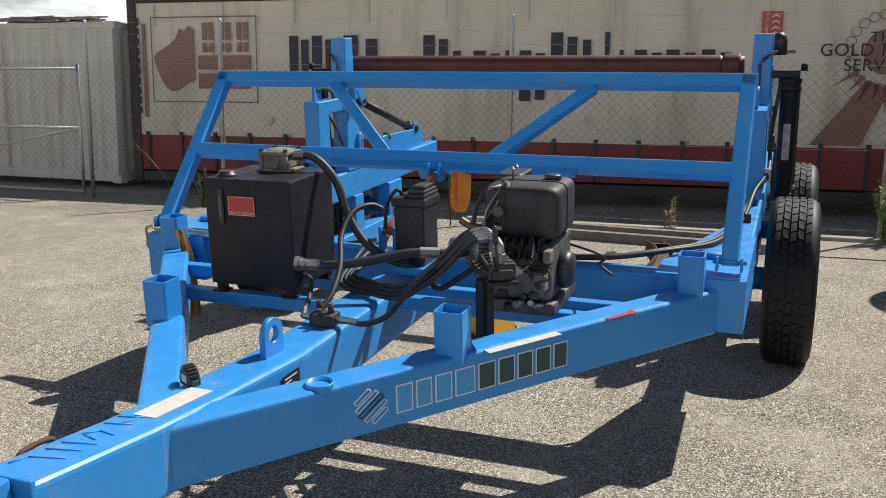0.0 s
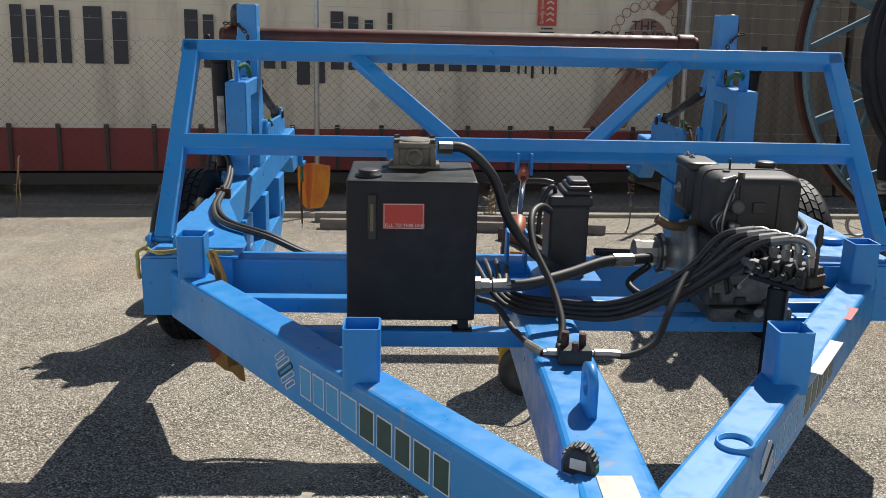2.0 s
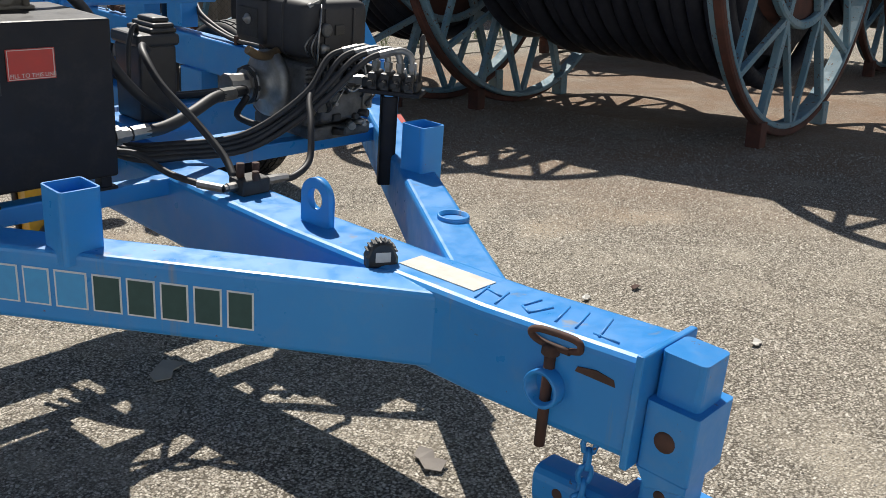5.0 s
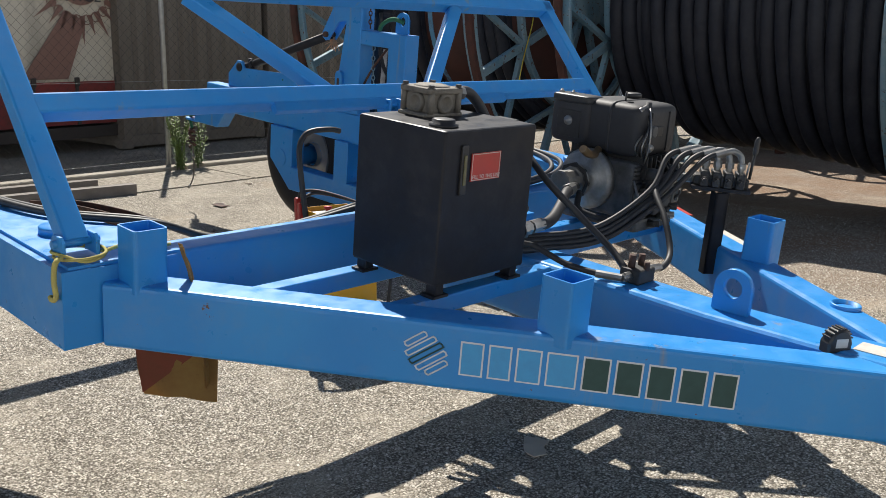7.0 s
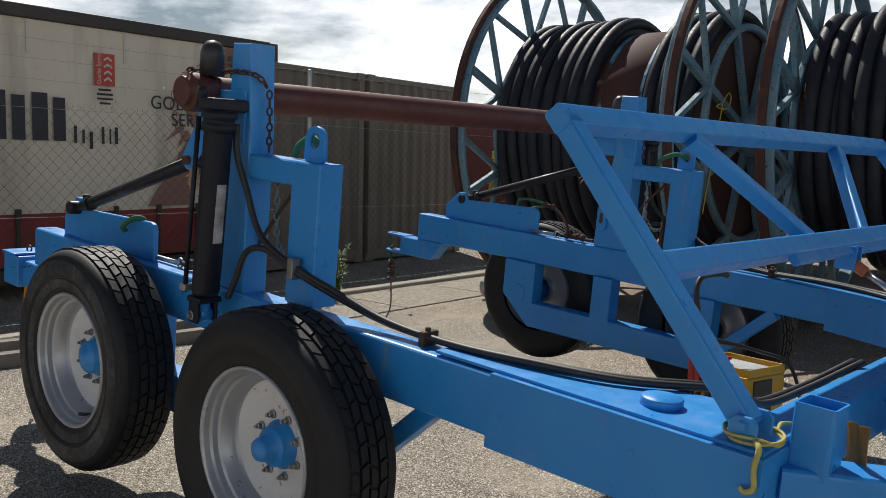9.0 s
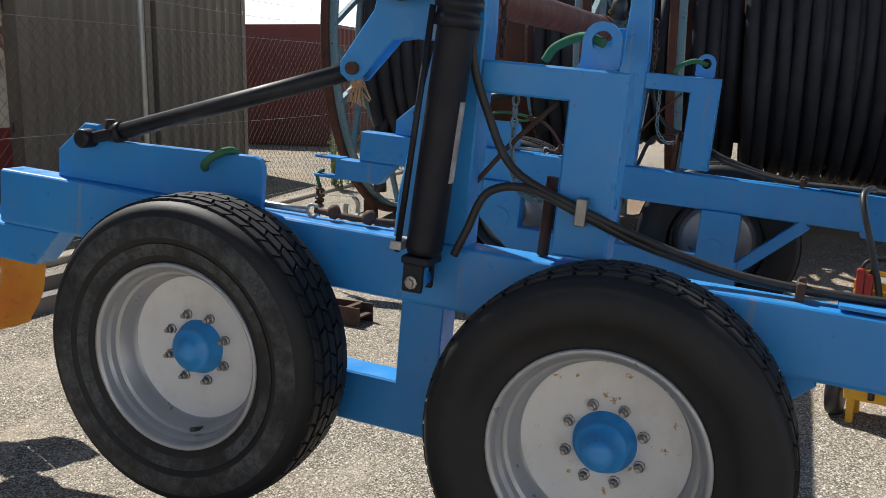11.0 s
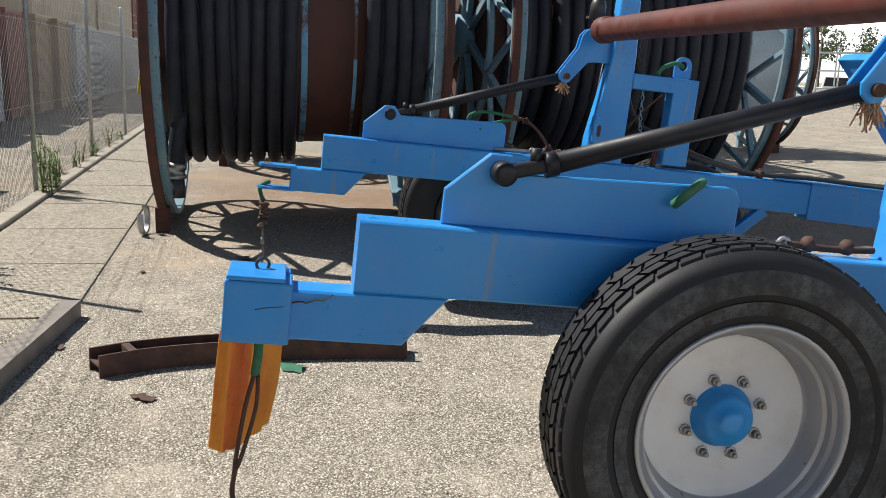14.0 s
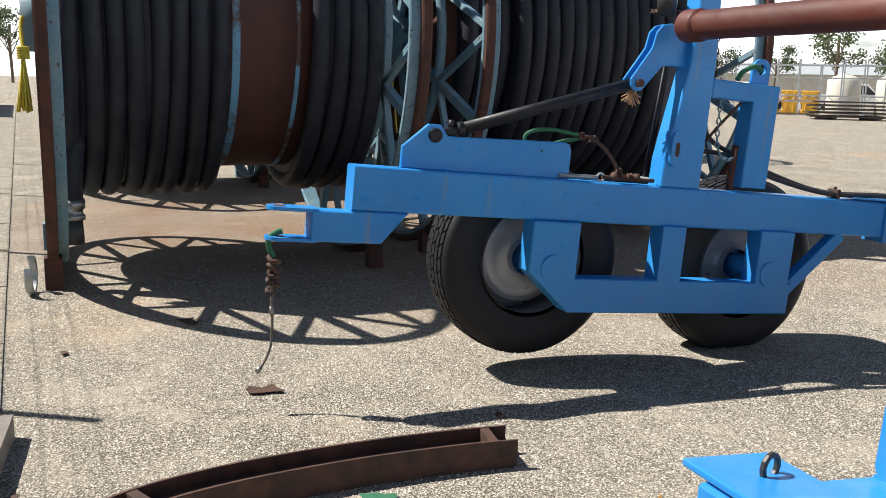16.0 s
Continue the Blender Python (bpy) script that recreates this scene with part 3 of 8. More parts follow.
def link_mesh(x0, x1, z0, z1, pitch=0.052, r=0.0017):
    """Zigzag wires, each hooked through its neighbours: together they leave diamonds."""
    verts, faces = [], []
    rows = int((z1 - z0) / (pitch * 0.98))
    n = int((x1 - x0) / pitch)
    for k in range(n):
        base = len(verts)
        for j in range(rows + 1):
            side = (j + k) % 2
            px = x0 + pitch * (k + side * 1.06 - 0.03)
            py = fence_y(px) + (0.004 if side else -0.004)
            pz = z0 + (z1 - z0) * j / rows
            verts += [(px - r, py, pz), (px + r, py, pz), (px, py + 2 * r, pz)]
            if j:
                a = base + 3 * (j - 1)
                for q in range(3):
                    faces.append((a + q, a + (q + 1) % 3, a + 3 + (q + 1) % 3, a + 3 + q))
        # the twisted barb that ends each wire
        b = len(verts)
        px = x0 + pitch * (k + 0.5)
        py = fence_y(px)
        verts += [(px - 1.2 * r, py, z1), (px + 1.2 * r, py, z1), (px, py + 2 * r, z1), (px + 0.012, py, z1 + 0.035)]
        faces += [(b, b + 1, b + 3), (b + 1, b + 2, b + 3), (b + 2, b, b + 3)]
    me = bpy.data.meshes.new("wire_mesh")
    me.from_pydata(verts, [], faces)
    me.materials.append(M_WIRE)
    return me


wm = new("wire_mesh", link_mesh(-13.6, 31.8, 0.05, 1.93))
wm.parent = fence
tagged(wm, "diamond wire mesh", kind="stuff")
for z in (0.12, 1.0, 1.91, 2.15, 2.32, 2.48):
    for p, q in zip(POSTS, POSTS[1:]):
        b = bmesh.new()
        sag = 0.02 if z > 2 else 0.008
        hose(b, [(p, fence_y(p), z), ((p + q) / 2, fence_y((p + q) / 2), z - sag), (q, fence_y(q), z)], 0.0022, 4, 4)
        if z > 2:
            for k in range(24):
                bx = p + (q - p) * (k + 0.5) / 24
                rod(b, (bx - 0.012, fence_y(bx), z - 0.02), (bx + 0.012, fence_y(bx), z + 0.012), 0.0015, 3)
        part("line_wire", b, M_GALV, fence)

cloth_rng = random.Random(3)
for p, q in zip(POSTS, POSTS[1:]):
    if p > 31:
        b = bmesh.new()
        outline = [(p + 0.05, 0.08), (q - 0.05, 0.06), (q - 0.05, 1.86 + cloth_rng.uniform(-0.05, 0.04)), ((p + q) / 2, 1.84), (p + 0.05, 1.88)]
        loft(b, [[Vector((x, fence_y(x) + dy, z)) for x, z in outline] for dy in (0.03, 0.034)])
        part("shade_cloth", b, M_SHADE, fence, "black shade cloth tied to the mesh")

# wire gate left of the fence run
gate = tagged(new("wire_gate"), "galvanised tube gate with wire mesh infill", "gate")
for (a, c) in (((-12.4, 1.83), (-7.78, 1.83)), ((-12.4, 0.1), (-7.78, 0.1)), ((-12.4, 1.0), (-7.78, 1.0))):
    b = bmesh.new()
    rod(b, (a[0], fence_y(a[0]) - 0.07, a[1]), (c[0], fence_y(c[0]) - 0.07, c[1]), 0.02, 10)
    part("rail", b, M_GALV, gate)
b = bmesh.new()
rod(b, (-7.78, fence_y(-7.78) - 0.07, 0.02), (-7.78, fence_y(-7.78) - 0.07, 1.9), 0.022, 10)
part("stile", b, M_GALV, gate)
b = bmesh.new()
rod(b, (-12.4, fence_y(-12.4) - 0.07, 0.1), (-7.78, fence_y(-7.78) - 0.07, 1.0), 0.015, 8)
part("brace", b, M_GALV, gate)


# ---- freight containers ----
def corrugated(bm, x0, x1, z0, z1, y=0.0, pitch=0.28, depth=0.036, m=Matrix()):
    """A trapezoid-ribbed sheet in x, z."""
    n = max(1, round((x1 - x0) / pitch))
    p = (x1 - x0) / n
    line = []
    for k in range(n):
        a = x0 + k * p
        line += [(a, y), (a + p * 0.28, y), (a + p * 0.5, y + depth), (a + p * 0.78, y + depth)]
    line.append((x1, y))
    back = [(px, y + depth + 0.02) for px, _ in reversed(line)]
    loft(bm, [[m @ Vector((px, py, z)) for px, py in line + back] for z in (z0, z1)])


def iso_container(label, mat, length, m, height=2.59, rib=0.28, group=""):
    """A steel box: frame, ribbed sides, floor, roof; its front face lies in x, z of m."""
    ob = thing("shipping_container", label, "shipping container", group, m=m)
    w = 2.44
    for sx in (0.0, length - 0.12):
        for sy in (0.0, w - 0.12):
            b = bmesh.new()
            box(b, sx, sx + 0.12, sy, sy + 0.12, 0.0, height, 0.008)
            part("corner_post", b, mat, ob)
            for z in (-0.005, height - 0.11):
                b = bmesh.new()
                box(b, sx - 0.006, sx + 0.165, sy - 0.006, sy + 0.165, z, z + 0.118, 0.01)
                part("corner_casting", b, mat, ob)
    for y in (0.01, w - 0.09):
        for z, h in ((0.02, 0.15), (height - 0.09, 0.085)):
            b = bmesh.new()
            box(b, 0.12, length - 0.12, y, y + 0.08, z, z + h, 0.006)
            part("rail", b, mat, ob)
    for x in (0.01, length - 0.09):
        for z, h in ((0.02, 0.15), (height - 0.09, 0.085)):
            b = bmesh.new()
            box(b, x, x + 0.08, 0.12, w - 0.12, z, z + h, 0.006)
            part("rail", b, mat, ob)
    for y in (0.02, w - 0.07):
        b = bmesh.new()
        corrugated(b, 0.12, length - 0.12, 0.15, height - 0.08, y, rib)
        part("side_wall", b, mat, ob)
    turn = Matrix.Rotation(radians(90), 4, "Z")
    for m_end in (Matrix.Translation((0.02, w, 0)) @ turn.inverted(), Matrix.Translation((length - 0.02, 0, 0)) @ turn):
        b = bmesh.new()
        corrugated(b, 0.12, w - 0.12, 0.15, height - 0.08, 0.0, rib, m=m_end)
        part("end_wall", b, mat, ob)
    b = bmesh.new()
    box(b, 0.05, length - 0.05, 0.05, w - 0.05, height - 0.06, height - 0.02, 0.005)
    part("roof", b, mat, ob)
    b = bmesh.new()
    box(b, 0.05, length - 0.05, 0.05, w - 0.05, 0.1, 0.16, 0.005)
    part("floor_pan", b, M_DARK_RAIL, ob)
    return ob


def placed(x, y, z, yaw, roll=0.0):
    return pose(x, y, z, 0, roll, yaw)


# curtain-sided container with the printed side
CW = placed(-8.10, 10.15, 0.10, 6.65, -0.35)
curtain = thing("freight_container", "dirty cream curtain-sided freight container with maroon lower band", "freight container", m=CW)
LEN, HGT = 12.2, 2.9
for sx in (0.0, LEN - 0.14):
    b = bmesh.new()
    box(b, sx, sx + 0.14, -0.02, 0.14, 0.0, HGT, 0.01)
    part("corner_post", b, M_DARK_RAIL, curtain)
    b = bmesh.new()
    box(b, sx, sx + 0.14, 2.3, 2.44, 0.0, HGT, 0.01)
    part("corner_post", b, M_DARK_RAIL, curtain)
b = bmesh.new()
box(b, 0.14, LEN - 0.14, -0.03, 0.12, HGT - 0.13, HGT + 0.01, 0.015)
part("top_rail", b, M_DARK_RAIL, curtain)
b = bmesh.new()
box(b, 0.14, LEN - 0.14, 0.0, 0.12, 0.02, 0.17, 0.01)
part("bottom_rail", b, M_DARK_RAIL, curtain)
b = bmesh.new()
box(b, 0.1, LEN - 0.1, 0.13, 2.4, HGT - 0.05, HGT - 0.01, 0.005)
part("roof", b, M_CREAM_OLD, curtain)
b = bmesh.new()
box(b, 0.1, LEN - 0.1, 0.13, 2.4, 0.1, 0.16, 0.005)
part("floor_pan", b, M_DARK_RAIL, curtain)
for sx in (0.03, LEN - 0.07):
    b = bmesh.new()
    box(b, sx, sx + 0.04, 0.14, 2.3, 0.05, HGT - 0.05, 0.004)
    part("end_wall", b, M_CREAM_OLD, curtain)
b = bmesh.new()
box(b, 0.14, LEN - 0.14, 2.36, 2.4, 0.05, HGT - 0.05, 0.004)
part("back_wall", b, M_CREAM_OLD, curtain)


def cloth(x0, x1, z0, z1, y, wave, seed):
    """A hung sheet with shallow upright billows."""
    bm = bmesh.new()
    nx, nz = int((x1 - x0) / 0.075), 10
    grid = []
    for i in range(nx + 1):
        col = []
        for j in range(nz + 1):
            px, pz = x0 + (x1 - x0) * i / nx, z0 + (z1 - z0) * j / nz
            dy = wave * noise.noise(Vector((px * 1.3, pz * 0.7, seed))) + wave * 0.5 * math.cos(px / 0.585 * 2 * math.pi)
            col.append(bm.verts.new((px, y + dy, pz)))
        grid.append(col)
    for i in range(nx):
        for j in range(nz):
            face(bm, (grid[i][j], grid[i + 1][j], grid[i + 1][j + 1], grid[i][j + 1]), True)
    back = [bm.verts.new(p) for p in ((x0, y + 0.05, z0), (x1, y + 0.05, z0), (x1, y + 0.05, z1), (x0, y + 0.05, z1))]
    face(bm, back[::-1])
    return bm


side_sheet = part("curtain", cloth(0.14, LEN - 0.14, 0.74, HGT - 0.12, 0.02, 0.004, 1.0), M_CURTAIN, curtain, "dirty cream vinyl curtain with seep marks")
band = part("lower_band", cloth(0.14, LEN - 0.14, 0.20, 0.745, 0.012, 0.012, 5.0), M_MAROON, curtain, "maroon vinyl band")
for k in range(20):
    bx = 0.28 + 0.585 * k + 0.0
    if bx > LEN - 0.2:
        break
    b = bmesh.new()
    box(b, bx - 0.022, bx + 0.022, -0.022, -0.005, 0.20, 0.80, 0.003)
    box(b, bx - 0.03, bx + 0.03, -0.042, -0.012, 0.69, 0.80, 0.006)
    box(b, bx - 0.024, bx + 0.024, -0.036, -0.012, 0.45, 0.53, 0.006)
    part("strap", b, M_DARK_RAIL, curtain, "dark ratchet strap and buckle")
    if k % 2 == 0:
        b = bmesh.new()
        box(b, bx + 0.15, bx + 0.19, 0.002, 0.013, 2.42, 2.78, 0.002)
        part("seam", b, M_PALE_INK, curtain)


def flat(points, y=-0.012, t=0.004):
    """A flat printed shape on the curtain, given by x, z."""
    bm = bmesh.new()
    loft(bm, [[Vector((px, y, pz)) for px, pz in points], [Vector((px, y + t, pz)) for px, pz in points]])
    return bm


def rect(x0, x1, z0, z1):
    return [(x0, z0), (x1, z0), (x1, z1), (x0, z1)]


DZ = -0.10
# state outline
part("printed_map", flat([(0.44, 1.95), (0.47, 1.82), (0.55, 1.62), (0.62, 1.50), (0.73, 1.42), (0.86, 1.46), (1.0, 1.55), (1.13, 1.60), (1.13, 2.35), (1.05, 2.42), (0.98, 2.33), (0.9, 2.38), (0.82, 2.22), (0.66, 2.10), (0.5, 2.02)][::-1]), M_BROWN_INK, curtain, "faded maroon printed shape")
# columned building print: roof bars, columns, base
b = bmesh.new()
for k in range(3):
    cx = 1.28 + 0.29 * k
    for z0, z1 in ((2.20, 2.46), (2.02, 2.16)):
        for q in (0.0, 0.11):
            box(b, cx + q, cx + q + 0.075, -0.012, -0.008, z0, z1)
box(b, 1.2, 2.08, -0.012, -0.008, 1.47, 1.70)
box(b, 1.2, 2.08, -0.012, -0.008, 1.76, 1.97)
part("printed_emblem", b, M_BROWN_INK, curtain, "faded maroon printed emblem of bars")
b = bmesh.new()
for x0, x1, z0, z1 in ((0.4, 2.19, 2.54, 2.555), (0.4, 2.19, 1.26, 1.275), (0.4, 0.415, 1.26, 2.555), (2.175, 2.19, 1.26, 2.555)):
    box(b, x0, x1, -0.012, -0.008, z0, z1)
part("printed_border", b, M_BROWN_INK, curtain)
# code down the edge: plain bars
for k in range(10):
    z = 2.50 - 0.15 * k
    b = bmesh.new()
    box(b, 0.12, 0.19, -0.012, -0.008, z - 0.07, z + 0.04)
    part("printed_bar", b, M_NAVY_INK, curtain)
b = bmesh.new()
box(b, 0.24, 0.30, -0.011, -0.008, 1.02, 2.45)
part("printed_stripe", b, M_BROWN_INK, curtain)


# big name: plain blocks for letters, one for each
def sign_blocks(parent, spans, z0, mat, lean=0.0):
    for x0, x1, h, drop in spans:
        bm = bmesh.new()
        w = x1 - x0
        stem = min(0.22, w * 0.46)
        loft(bm, [[Vector((px, y, pz)) for px, pz in ((x0, z0 - drop), (x0 + stem, z0 - drop), (x0 + stem + lean, z0 + h), (x0 + lean, z0 + h))] for y in (-0.013, -0.008)])
        if w > 0.25:
            loft(bm, [[Vector((px, y, pz)) for px, pz in ((x1 - stem * 0.8, z0 - drop * 0.9), (x1, z0 - drop * 0.9), (x1 + lean, z0 + h * 0.92), (x1 - stem * 0.8 + lean, z0 + h * 0.92))] for y in (-0.013, -0.008)])
        part("printed_block", bm, mat, parent)


sign_blocks(curtain, [(2.72, 3.02, 0.70, 0), (3.08, 3.42, 0.70, 0), (3.58, 4.10, 0.70, 0)], 1.55, M_NAVY_INK)
sign_blocks(curtain, [(4.80, 5.16, 0.72, 0), (5.24, 5.48, 0.5, 0), (5.54, 5.92, 0.5, 0), (6.0, 6.14, 0.5, 0), (6.2, 6.56, 0.5, 0.2), (6.64, 7.0, 0.74, 0), (7.08, 7.32, 0.64, 0), (7.38, 7.52, 0.74, 0), (7.58, 7.70, 0.5, 0), (7.78, 8.14, 0.5, 0), (8.2, 8.58, 0.5, 0), (8.66, 9.04, 0.5, 0)], 1.52, M_NAVY_INK)
sign_blocks(curtain, [(9.14, 9.21, 0.19, 0), (9.24, 9.3, 0.15, 0), (9.33, 9.41, 0.13, 0.06), (9.48, 9.55, 0.19, 0), (9.58, 9.62, 0.17, 0), (9.65, 9.73, 0.19, 0)], 1.50, M_NAVY_INK)
# square notice with pale chevrons
part("printed_notice", flat(rect(9.40, 9.66, 2.14, 2.50)), M_LABEL_RED, curtain, "red square notice with pale chevrons")
b = bmesh.new()
for k in range(4):
    z = 2.19 + 0.075 * k
    loft(b, [[Vector((px, y, pz)) for px, pz in ((9.52, z), (9.57, z + 0.03), (9.62, z), (9.62, z + 0.025), (9.57, z + 0.055), (9.52, z + 0.025))] for y in (-0.016, -0.0125)])
part("notice_chevrons", b, M_PALE_INK, curtain)
bm = lettering("Quality System", 0.062, Matrix.Translation((9.475, -0.0165, 2.155)) @ Matrix.Rotation(radians(90), 4, "X") @ Matrix.Rotation(radians(90), 4, "Z"), depth=0.002)
part("notice_words", bm, M_PALE_INK, curtain, "pale words Quality System")
b = bmesh.new()
for z, w in ((2.09, 0.16), (2.04, 0.2), (1.99, 0.2), (1.94, 0.14)):
    box(b, 9.53 - w / 2, 9.53 + w / 2, -0.012, -0.008, z, z + 0.022)
part("notice_caption", b, M_NAVY_INK, curtain, "small dark caption bars")
# ribbon rosette
b = bmesh.new()
c0 = (10.95, 1.98)
ringpts = [(c0[0] + 0.29 * math.cos(a), c0[1] + 0.29 * math.sin(a)) for a in [2 * math.pi * k / 32 for k in range(32)]]
part("rosette_disc", flat(ringpts), M_BROWN_INK, curtain, "faded maroon printed rosette")
for k in range(22):
    a = 2 * math.pi * k / 22
    b = bmesh.new()
    pc = Vector((c0[0] + 0.47 * math.cos(a), -0.0105, c0[1] + 0.47 * math.sin(a)))
    ring_bar(b, pc, (0, 1, 0), 0.062, 0.003, 0.012, 10)
    part("rosette_scallop", b, M_BROWN_INK, curtain)
part("ribbon_tail", flat([(10.08, 0.78), (10.70, 0.78), (11.0, 1.50), (10.72, 1.62)]), M_BROWN_INK, curtain, "faded maroon printed ribbon tail")
part("ribbon_top", flat([(11.02, 2.40), (11.16, 2.30), (11.62, 2.76), (11.28, 2.76)]), M_BROWN_INK, curtain)
for k in range(9):
    a = radians(215 + 14 * k)
    p0, p1, p2 = ((c0[0] + r * math.cos(a + d), c0[1] + r * math.sin(a + d)) for r, d in ((0.42, -0.09), (0.42, 0.09), (0.78 - 0.1 * (k % 2), 0.0)))
    part("rosette_ray", flat([p0, p1, p2]), M_BROWN_INK, curtain)
for body, bx, bz, size in (("THE", 10.72, 2.10, 0.19), ("GOLD", 10.13, 1.93, 0.225), ("RIBBON", 10.86, 1.93, 0.225), ("SERVICE", 10.43, 1.74, 0.215)):
    bm = lettering(body, size, Matrix.Translation((bx, -0.018, bz)) @ Matrix.Rotation(radians(90), 4, "X"), depth=0.002, space=1.05)
    part("printed_word", bm, M_NAVY_INK, curtain, "dark printed word " + body)
for dx, dz, r in ((2.33, 1.0, 0.11), (11.75, 1.35, 0.16), (7.2, 1.05, 0.1)):
    part("printed_patch", flat([(dx, dz - r), (dx + r, dz), (dx, dz + r), (dx - r, dz)]), M_PALE_INK, curtain)

iso_container("taupe ribbed steel shipping container behind the fence", M_TAUPE, 6.06, placed(5.62, 11.55, 0.02, 96.0) @ Matrix(), 2.80, 0.24, "stored containers")
iso_container("taupe ribbed steel shipping container behind the fence", M_TAUPE, 6.06, placed(8.15, 11.80, 0.02, 96.0), 2.80, 0.24, "stored containers")
iso_container("old cream steel shipping container with rust streaks", M_CREAM_OLD, 6.06, placed(-14.28, 9.75, 0.08, 1.5), 2.50, 0.28, "stored containers")
for px, py, yaw, mat, word, h in ((10.9, 14.2, 96, M_RED_CONT, "faded red", 2.59), (15.8, 13.3, 96, M_RED_CONT, "faded red", 2.59), (18.6, 13.3, 96, M_GREY_CONT, "pale grey", 2.59), (21.4, 13.5, 96, M_RED_CONT, "faded red", 2.59), (24.3, 13.6, 96, M_TAN_CONT, "faded tan", 2.59), (27.0, 13.7, 96, M_TAN_CONT, "faded tan", 2.59)):
    iso_container(word + " ribbed steel shipping container beyond the fence", mat, 6.06, placed(px, py, 0.02, yaw), h, 0.24, "stored containers")
# a second tier far along the row
for px, py, pz, mat, label in (
        (29.4, 14.0, 0.02, M_GREY_CONT, "long pale grey shipping container beyond the fence"),
        (41.8, 14.6, 0.02, M_GREY_CONT, "long pale grey shipping container beyond the fence"),
        (54.3, 15.2, 0.02, M_RED_CONT, "long faded red shipping container beyond the fence"),
        (25.3, 14.3, 2.63, M_DIRTY_CREAM, "long dirty cream shipping container stacked on others"),
        (37.7, 14.9, 2.63, M_DIRTY_CREAM, "long dirty cream shipping container stacked on others"),
        (50.2, 15.5, 2.63, M_RED_CONT, "long faded red shipping container stacked on others")):
    iso_container(label, mat, 12.2, placed(px, py, pz, 3), 2.59, 0.28, "far containers")

# offcuts stacked on the old cream container
stack = thing("timber_stack", "heap of weathered battens on a container roof", "timber")
rng = random.Random(9)
for k in range(26):
    b = bmesh.new()
    x0 = -10.8 + rng.uniform(0, 0.7)
    x1 = x0 + rng.uniform(0.9, 1.7)
    yy = 10.0 + rng.uniform(0, 0.7)
    z = 2.60 + 0.026 * (k // 6) + rng.uniform(0, 0.01)
    member(b, (x0, yy, z), (x1, yy + rng.uniform(-0.2, 0.2), z + rng.uniform(-0.01, 0.02)), 0.05, 0.025, 0.002)
    part("batten", b, M_TIMBER, stack)


# ---- pipe reels ----
M_BLUECORE = paint("dark_blue_reel_paint", (0.014, 0.055, 0.12), (0.022, 0.07, 0.14), rough=0.6, chips=0.66, dust=0.2)


